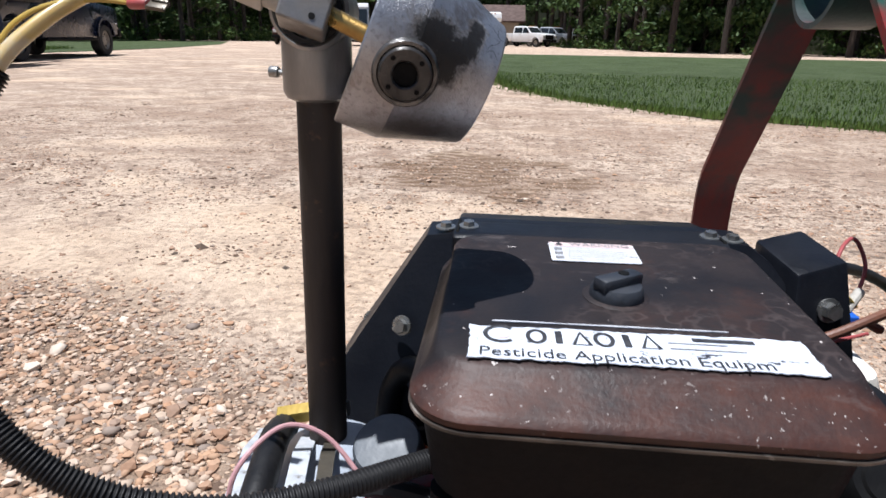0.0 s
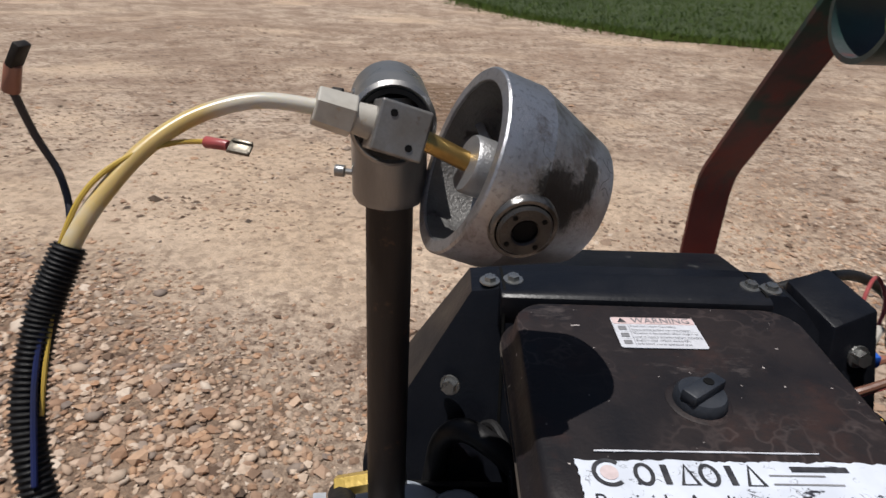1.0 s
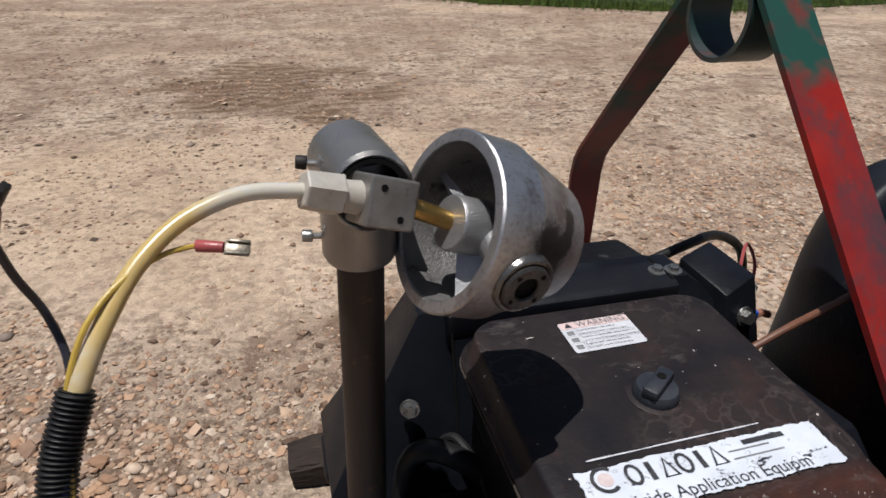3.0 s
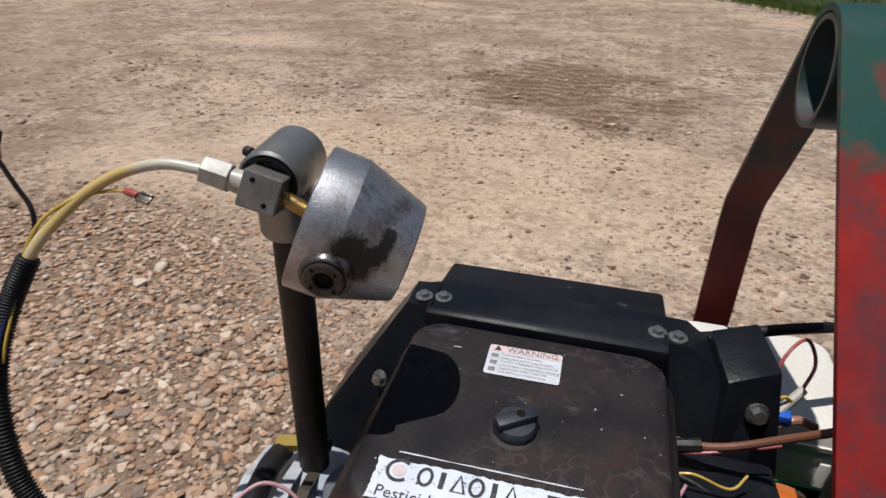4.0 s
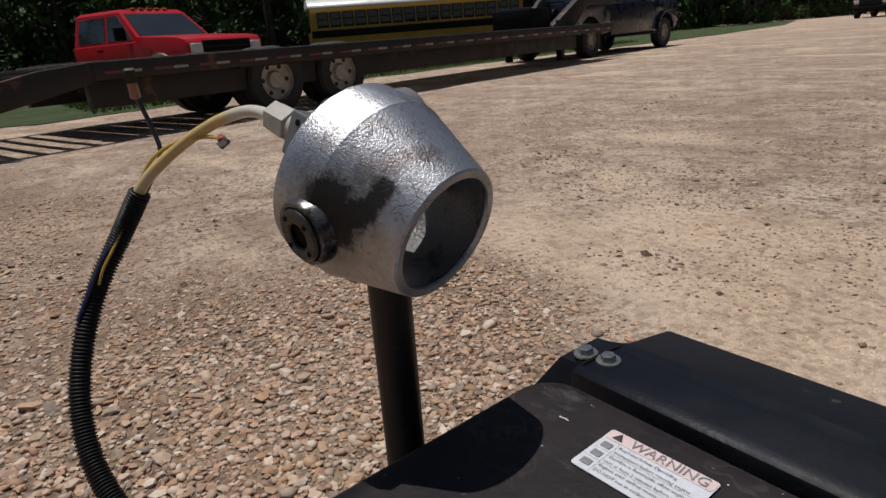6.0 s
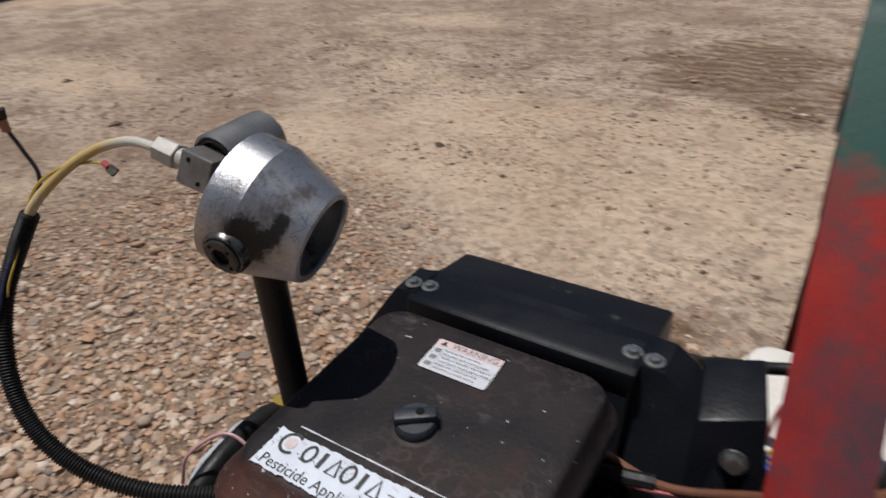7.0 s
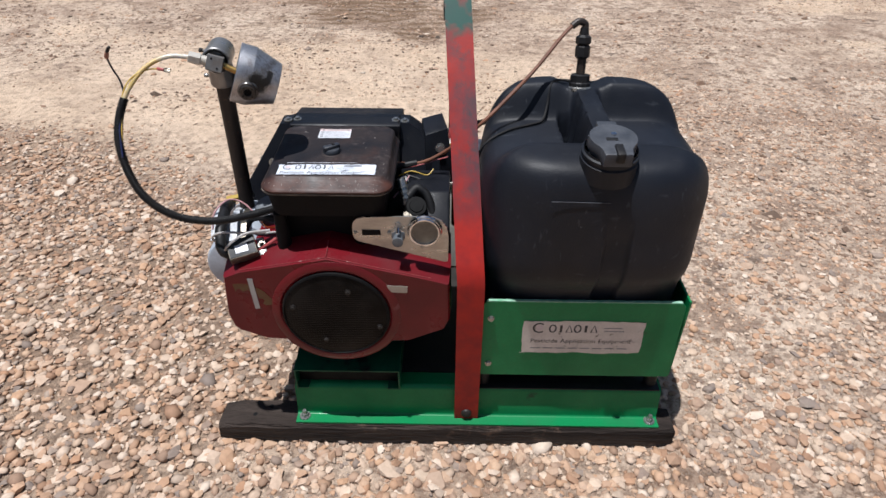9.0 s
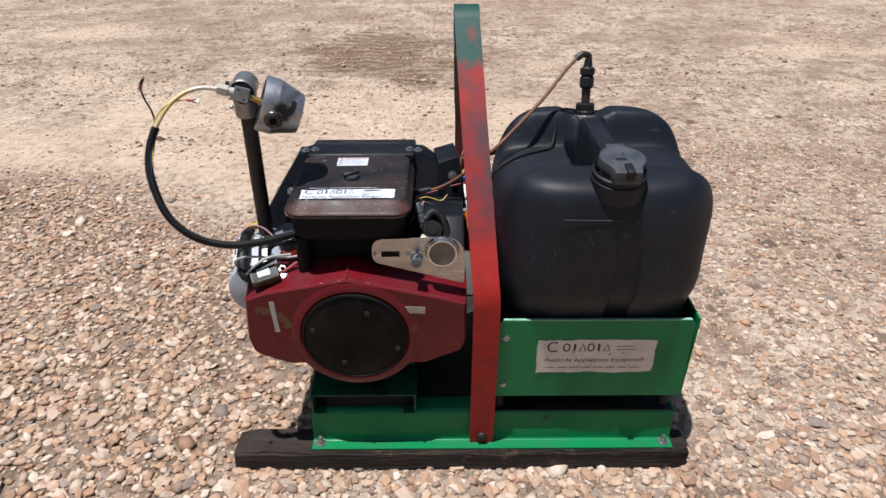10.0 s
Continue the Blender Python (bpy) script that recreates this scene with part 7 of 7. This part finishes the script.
def pickup(paint, label, m, flat_bed=False, rim="rim_grey", size=1.0):
    t = thing("pickup_truck", (0, 0, 0), label, "truck")
    hw, p = 0.99, M[paint]
    # lower body with wheel arches cut into its outline
    o = [(2.85, 0.55), (2.92, 0.75), (2.92, 1.10), (2.84, 1.20), (2.60, 1.25), (1.50, 1.33), (1.36, 1.34), (1.30, 1.24), (-1.0, 1.24), (-1.0, 0.45), (1.55, 0.45)]
    for k in range(9):
        a = math.pi * (1 - k / 8)
        o.append((2.02 + 0.46 * math.cos(a), 0.48 + 0.44 * math.sin(a)))
    o.append((2.55, 0.5))
    body = part("body", prism(o, -hw, hw, "x", 0.03), p, t)
    g = [[(-hw + 0.03, 1.42, 1.235), (hw - 0.03, 1.42, 1.235), (hw - 0.03, -0.98, 1.235), (-hw + 0.03, -0.98, 1.235)],
         [(-hw + 0.17, 0.72, 1.86), (hw - 0.17, 0.72, 1.86), (hw - 0.17, -0.88, 1.88), (-hw + 0.17, -0.88, 1.88)],
         [(-hw + 0.25, 0.60, 1.93), (hw - 0.25, 0.60, 1.93), (hw - 0.25, -0.80, 1.94), (-hw + 0.25, -0.80, 1.94)]]
    part("cab", loft(g), p, t, smooth=False)
    pane(t, [(-0.86, 1.385, 1.29), (0.86, 1.385, 1.29), (0.74, 0.765, 1.82), (-0.74, 0.765, 1.82)], "windscreen")
    pane(t, [(0.78, -0.99, 1.32), (-0.78, -0.99, 1.32), (-0.72, -0.905, 1.78), (0.72, -0.905, 1.78)], "rear_window")
    for sx in (1, -1):
        x0, x1 = sx * (hw - 0.045), sx * (hw - 0.158)
        for a, b, c, d in ((0.30, 1.15, 0.66, 0.30), (-0.80, 0.20, 0.20, -0.76)):
            q = [(x0, a, 1.30), (x0, b, 1.30), (x1, c, 1.80), (x1, d, 1.80)]
            pane(t, q if sx > 0 else q[::-1], "side_window")
        mirror = part("mirror", box(sx * 1.02, sx * 1.26, 1.02, 1.12, 1.28, 1.55, 0.03), M["engine_black"], t)
        part("door_handle", box(sx * (hw + 0.001), sx * (hw + 0.03), -0.05, 0.12, 1.10, 1.14, 0.005), M["engine_black"], t)
        part("headlight", box(sx * 0.64, sx * 0.93, 2.87, 2.945, 0.88, 1.10, 0.02), M["lamp_clear"], t)
        wheel(t, sx * 0.88, 2.02, 0.40, 0.26, rim, sx)
        wheel(t, sx * 0.88, -1.98, 0.40, 0.30, rim, sx)
        arch = [(2.02 + 0.50 * math.cos(math.pi * k / 10), 0.50 + 0.48 * math.sin(math.pi * k / 10)) for k in range(11)] + [(2.02 + 0.44 * math.cos(math.pi * k / 10), 0.50 + 0.42 * math.sin(math.pi * k / 10)) for k in range(10, -1, -1)]
        part("wheel_flare", prism(arch, sx * 0.985, sx * 1.05, "x"), M["rim_grey"] if flat_bed else p, t)
        part("running_board", box(sx * 0.92, sx * 1.06, -0.95, 1.45, 0.40, 0.45, 0.01), M["engine_black"], t)
    grille = part("grille", box(-0.62, 0.62, 2.88, 2.95, 0.72, 1.15, 0.015), M["engine_black"], t)
    for z in (0.82, 0.92, 1.02):
        part("grille_bar", box(-0.58, 0.58, 2.945, 2.96, z - 0.012, z + 0.012, 0.004), M["dark_metal"], grille)
    part("front_bumper", box(-1.0, 1.0, 2.86, 3.06, 0.48, 0.70, 0.04), M["engine_black"], t)
    for x in (-0.4, -0.2, 0, 0.2, 0.4):
        part("roof_lamp", box(x - 0.05, x + 0.05, 0.56, 0.66, 1.93, 1.965, 0.012), M["lamp_amber"], t)
    if flat_bed:
        part("flat_bed", box(-1.05, 1.05, -2.95, -1.08, 0.86, 0.96, 0.01), M["trailer_steel"], t)
        part("chassis", box(-0.5, 0.5, -2.9, 1.4, 0.45, 0.62, 0.02), M["engine_black"], t)
    else:
        bo = [(-1.04, 0.55), (-1.04, 1.26), (-2.98, 1.28), (-3.0, 0.60), (-2.52, 0.55)]
        for k in range(9):
            a = math.pi * k / 8
            bo.append((-1.98 - 0.48 * math.cos(a), 0.50 + 0.44 * math.sin(a)))
        for sx in (-1, 1):
            part("bed_side", prism(bo, sx * hw, sx * (hw - 0.10), "x", 0.02), p, t)
        part("bed_floor", box(-0.89, 0.89, -2.97, -1.05, 0.78, 0.84, 0.01), M["engine_black"], t)
        part("bed_front", box(-0.89, 0.89, -1.10, -1.04, 0.84, 1.26, 0.01), p, t)
        part("tailgate", box(-0.89, 0.89, -3.0, -2.93, 0.84, 1.26, 0.015), p, t)
        part("rear_bumper", box(-0.98, 0.98, -3.16, -2.98, 0.52, 0.68, 0.03), M["chrome"], t)
    t.matrix_basis = m @ Matrix.Scale(size, 4)
    return t


def motorhome(m, label, tall=False):
    t = thing("motorhome", (0, 0, 0), label, "motorhome", "" if tall else "white motorhomes parked in a row")
    if tall:
        o = [(3.6, 0.5), (3.75, 0.9), (3.72, 1.5), (3.60, 2.75), (3.35, 2.95), (-4.0, 2.95), (-4.0, 0.5)]
        part("body", prism(o, -1.2, 1.2, "x", 0.08), M["silver_paint"], t)
        pane(t, [(-1.05, 3.745, 1.55), (-1.05, 3.632, 2.62), (1.05, 3.632, 2.62), (1.05, 3.745, 1.55)], "windscreen")
        part("front_cap", prism([(3.3, 2.70), (3.62, 2.74), (3.45, 3.02), (3.2, 3.06)], -1.16, 1.16, "x", 0.03), M["white_paint"], t)
        part("bumper", box(-1.2, 1.2, 3.66, 3.86, 0.42, 0.72, 0.05), M["silver_paint"], t)
        part("skirt", box(-1.0, 1.0, 3.72, 3.775, 0.80, 1.45, 0.02), M["starter_grey"], t)
        for sx in (-1, 1):
            part("headlight", box(sx * 0.72, sx * 1.08, 3.72, 3.80, 0.78, 0.98, 0.02), M["lamp_clear"], t)
            part("mirror", box(sx * 1.25, sx * 1.42, 3.45, 3.6, 1.7, 2.1, 0.03), M["engine_black"], t)
            wheel(t, sx * 1.05, 2.3, 0.44, 0.28, "rim_grey", sx)
            wheel(t, sx * 1.05, -2.0, 0.44, 0.30, "rim_grey", sx)
        for y in (2.2, 0.4, -1.6):
            for sx in (-1, 1):
                x = sx * 1.202
                q = [(x, y - 0.6, 1.6), (x, y + 0.6, 1.6), (x, y + 0.6, 2.4), (x, y - 0.6, 2.4)]
                pane(t, q if sx > 0 else q[::-1], "side_window")
    else:
        part("coach", prism([(1.3, 0.5), (1.3, 1.95), (2.2, 2.05), (2.35, 2.30), (2.2, 2.72), (1.9, 2.82), (-3.6, 2.82), (-3.7, 2.7), (-3.7, 0.5)], -1.16, 1.16, "x", 0.06), M["white_paint"], t)
        part("cab", prism([(1.25, 0.5), (1.25, 1.98), (2.0, 1.98), (2.62, 1.30), (3.25, 1.18), (3.38, 0.95), (3.38, 0.55)], -0.96, 0.96, "x", 0.05), M["white_paint"], t)
        pane(t, [(-0.84, 2.60, 1.345), (0.84, 2.60, 1.345), (0.76, 2.07, 1.925), (-0.76, 2.07, 1.925)], "windscreen")
        grille = part("grille", box(-0.52, 0.52, 3.35, 3.405, 0.66, 0.98, 0.01), M["engine_black"], t)
        part("grille_bar", box(-0.50, 0.50, 3.40, 3.415, 0.80, 0.84, 0.004), M["silver_paint"], grille)
        part("bumper", box(-0.98, 0.98, 3.34, 3.5, 0.40, 0.60, 0.03), M["silver_paint"], t)
        for sx in (-1, 1):
            part("headlight", box(sx * 0.58, sx * 0.88, 3.34, 3.42, 0.74, 0.95, 0.02), M["lamp_clear"], t)
            part("mirror", box(sx * 1.02, sx * 1.28, 2.1, 2.22, 1.35, 1.72, 0.03), M["white_paint"], t)
            wheel(t, sx * 0.86, 2.55, 0.38, 0.24, "rim_grey", sx)
            wheel(t, sx * 0.92, -1.5, 0.38, 0.30, "rim_grey", sx)
            x = sx * 0.962
            q = [(x, 1.4, 1.35), (x, 2.35, 1.35), (x, 1.95, 1.85), (x, 1.4, 1.85)]
            pane(t, q if sx > 0 else q[::-1], "side_window")
            for y in (0.2, -1.8):
                x = sx * 1.162
                q = [(x, y - 0.5, 1.55), (x, y + 0.5, 1.55), (x, y + 0.5, 2.25), (x, y - 0.5, 2.25)]
                pane(t, q if sx > 0 else q[::-1], "side_window")
        for x in (-0.6, -0.3, 0, 0.3, 0.6):
            part("marker_lamp", box(x - 0.05, x + 0.05, 2.18, 2.26, 2.66, 2.72, 0.01), M["lamp_amber"], t)
    t.matrix_basis = m
    return t


def heading(x, y, hx, hy, z=0):
    return pose(x, y, z, 0, 0, math.degrees(math.atan2(-hx, hy)))


pickup("navy_paint", "dark navy crew cab pickup truck hitched to the flatbed trailer", heading(-13.9, 17.0, -0.16, 0.99), size=1.2)


def school_bus(m):
    t = thing("school_bus", (0, 0, 0), "yellow school bus with white roof and black rub rails", "bus")
    hw, L = 1.2, 5.2
    part("body", prism([(-hw, 0.55), (hw, 0.55), (hw, 2.30), (hw * 0.96, 2.62), (-hw * 0.96, 2.62), (-hw, 2.30)], -L, L, "y", 0.03), M["bus_yellow"], t)
    roof = []
    for k in range(13):
        a = math.pi * k / 12
        roof.append((hw * 0.97 * math.cos(a), 2.60 + 0.46 * math.sin(a)))
    part("roof", prism(roof, -L - 0.05, L + 0.05, "y", 0.04), M["white_paint"], t)
    for z, e in ((0.75, 0.05), (1.00, 0.04), (1.48, 0.16)):
        for sx in (-1, 1):
            part("rub_rail", box(sx * hw, sx * (hw + 0.03), -L, L, z - e, z + e, 0.01), M["engine_black"], t)
    for k in range(17):
        y = -L + 0.30 + k * 0.585
        for sx in (-1, 1):
            x = sx * (hw + 0.003)
            win = part("window", box(x, x + sx * 0.02, y, y + 0.51, 1.76, 2.42), M["engine_black"], t)
            for z0, z1 in ((1.84, 2.09), (2.13, 2.38)):
                part("pane", box(x + sx * 0.02, x + sx * 0.026, y + 0.04, y + 0.47, z0, z1), M["glass_dark"], win)
    part("hood", box(-0.95, 0.95, L, L + 1.3, 0.55, 1.45, 0.10, 3), M["bus_yellow"], t)
    pane(t, [(1.0, L + 0.012, 1.60), (-1.0, L + 0.012, 1.60), (-1.0, L + 0.012, 2.40), (1.0, L + 0.012, 2.40)][::-1], "windscreen")
    pane(t, [(-0.9, -L - 0.012, 1.6), (0.9, -L - 0.012, 1.6), (0.9, -L - 0.012, 2.35), (-0.9, -L - 0.012, 2.35)], "rear_window")
    for sx in (-1, 1):
        wheel(t, sx * 1.02, L + 0.35, 0.48, 0.28, "rim_grey", sx)
        wheel(t, sx * 1.02, -2.6, 0.48, 0.34, "rim_grey", sx)
    t.matrix_basis = m


def flatbed_trailer(m):
    # pointing to its hitch along +y; the near side is +x
    t = thing("flatbed_trailer", (0, 0, 0), "long black gooseneck flatbed trailer with rusty steel deck edge", "trailer")
    for sx in (-1, 1):
        part("side_rail", box(sx * 1.15, sx * 1.24, -3.0, 8.6, 0.62, 0.80, 0.008), M["trailer_steel"], t)
        part("main_beam", box(sx * 0.88, sx * 1.02, -3.0, 7.2, 0.34, 0.70, 0.01), M["trailer_steel"], t)
        part("ramp_rail", prism([(-3.0, 0.60), (-3.0, 0.80), (-3.5, 0.755), (-5.4, 0.36), (-5.4, 0.10)], sx * 1.15, sx * 1.24, "x", 0.006), M["trailer_steel"], t)
        for k in range(22):
            y = -2.9 + 0.52 * k
            part("reflector", box(sx * 1.2405, sx * 1.2445, y, y + 0.20, 0.676, 0.704), M["reflect_red"], t)
            part("reflector", box(sx * 1.2405, sx * 1.2445, y + 0.21, y + 0.38, 0.676, 0.704), M["reflect_white"], t)
        for y in (-0.75, 0.35):
            wheel(t, sx * 0.98, y, 0.42, 0.26, "rim_grey", sx)
            wheel(t, sx * 0.68, y, 0.42, 0.24, "rim_grey", sx)
        part("fender", box(sx * 0.80, sx * 1.14, -1.3, 0.95, 0.60, 0.618, 0.008), M["trailer_steel"], t)
        part("neck_beam", prism([(6.9, 0.45), (6.9, 0.80), (8.2, 1.42), (10.3, 1.42), (10.3, 1.26), (8.6, 1.24), (7.6, 0.60)], sx * 0.42, sx * 0.58, "x", 0.008), M["trailer_steel"], t)
        part("landing_leg", box(sx * 0.62, sx * 0.76, 7.0, 7.14, 0.10, 0.95, 0.01), M["trailer_steel"], t)
    for k in range(29):
        y = -2.98 + 0.398 * k
        part("deck_plank", box(-1.14, 1.14, y, y + 0.38, 0.765, 0.81, 0.004), M["plank"], t)
    for k in range(9):
        y = -3.15 - 0.25 * k
        z = 0.75 - 0.048 * k
        part("ramp_cleat", box(-1.14, 1.14, y - 0.05, y + 0.05, z - 0.03, z + 0.03, 0.004), M["trailer_steel"], t)
    part("hitch_cross", box(-0.6, 0.6, 10.1, 10.3, 1.26, 1.42, 0.01), M["trailer_steel"], t)
    part("hitch_post", box(-0.08, 0.08, 10.1, 10.26, 0.86, 1.3, 0.01), M["trailer_steel"], t)
    part("toolbox", box(-0.5, 0.5, 6.2, 7.0, 0.82, 1.22, 0.02), M["engine_black"], t)
    part("winch", cyl((-0.35, 7.5, 1.05), (0.35, 7.5, 1.05), 0.16, seg=20, bevel=0.02), M["engine_black"], t)
    part("winch_arm", sheet([(0.2, 6.4, 0.85), (0.2, 7.0, 1.35), (0.2, 8.2, 1.75)], 0.10, 0.06), M["trailer_steel"], t)
    for x in (-0.95, -0.25, 0.25, 0.95):
        part("ramp_beam", sheet([(x, -5.1, 0.30), (x, -4.55, 1.45), (x, -3.95, 2.75)], 0.10, 0.07), M["trailer_steel"], t)
    for x0, x1 in ((-0.95, -0.25), (0.25, 0.95)):
        for k in range(11):
            part("ramp_rung", cyl((x0, -5.0 + 0.098 * k, 0.50 + 0.215 * k), (x1, -5.0 + 0.098 * k, 0.50 + 0.215 * k), 0.03, seg=8), M["trailer_steel"], t)
    t.matrix_basis = m @ Matrix.Scale(1.12, 4)


flatbed_trailer(heading(-10.23, 4.31, -0.21, 0.977))
pickup("truck_red", "bright red crew cab pickup truck parked behind the trailer", heading(-17.35, 3.92, 0.92, 0.373, 0), True, size=1.06)
school_bus(heading(-26.6, 18.9, 0.38, 0.925))
motorhome(heading(-12.6, 51.5, 0.22, -0.97), "large silver and white motorhome with a wide dark windscreen", True)
for x in (-9.6, -6.1, -2.5):
    motorhome(heading(x, 56.5, 0.24, -0.97), "white motorhome with dark windscreen parked across the yard")
pickup("maroon_paint", "dark maroon pickup parked at the edge of the woods", heading(-17.2, 50.5, 0.1, -0.99))
pickup("white_paint", "white pickup truck parked beside the motorhomes", heading(1.6, 66, 0.75, -0.66))
pickup("silver_paint", "silver pickup truck parked at the far edge of the field", heading(4.2, 68, 0.8, -0.6), True)
pickup("white_paint", "white pickup truck parked at the far edge of the field", heading(8.0, 73, 0.85, -0.5))

# ---- house behind the motorhomes ----
house = thing("house", (-5.0, 80, 0), "low house with a brown shingle roof behind the vehicles", "house")
part("wall", box(-11.5, 1.0, 77, 84, 0, 2.6, 0.02), M["house_wall"], house)
part("roof", prism([(76.2, 2.5), (80.5, 4.4), (84.8, 2.5), (84.8, 2.7), (80.5, 4.6), (76.2, 2.7)], -12.2, 1.7, "x", 0.01), M["roof_brown"], house)
for x in (-9.5, -5.5, -1.5):
    w = part("window", box(x - 0.6, x + 0.6, 76.95, 77.0, 0.9, 2.1, 0.01), M["white_paint"], house)
    part("pane", box(x - 0.52, x + 0.52, 76.93, 76.955, 0.98, 2.02), M["glass_dark"], w)
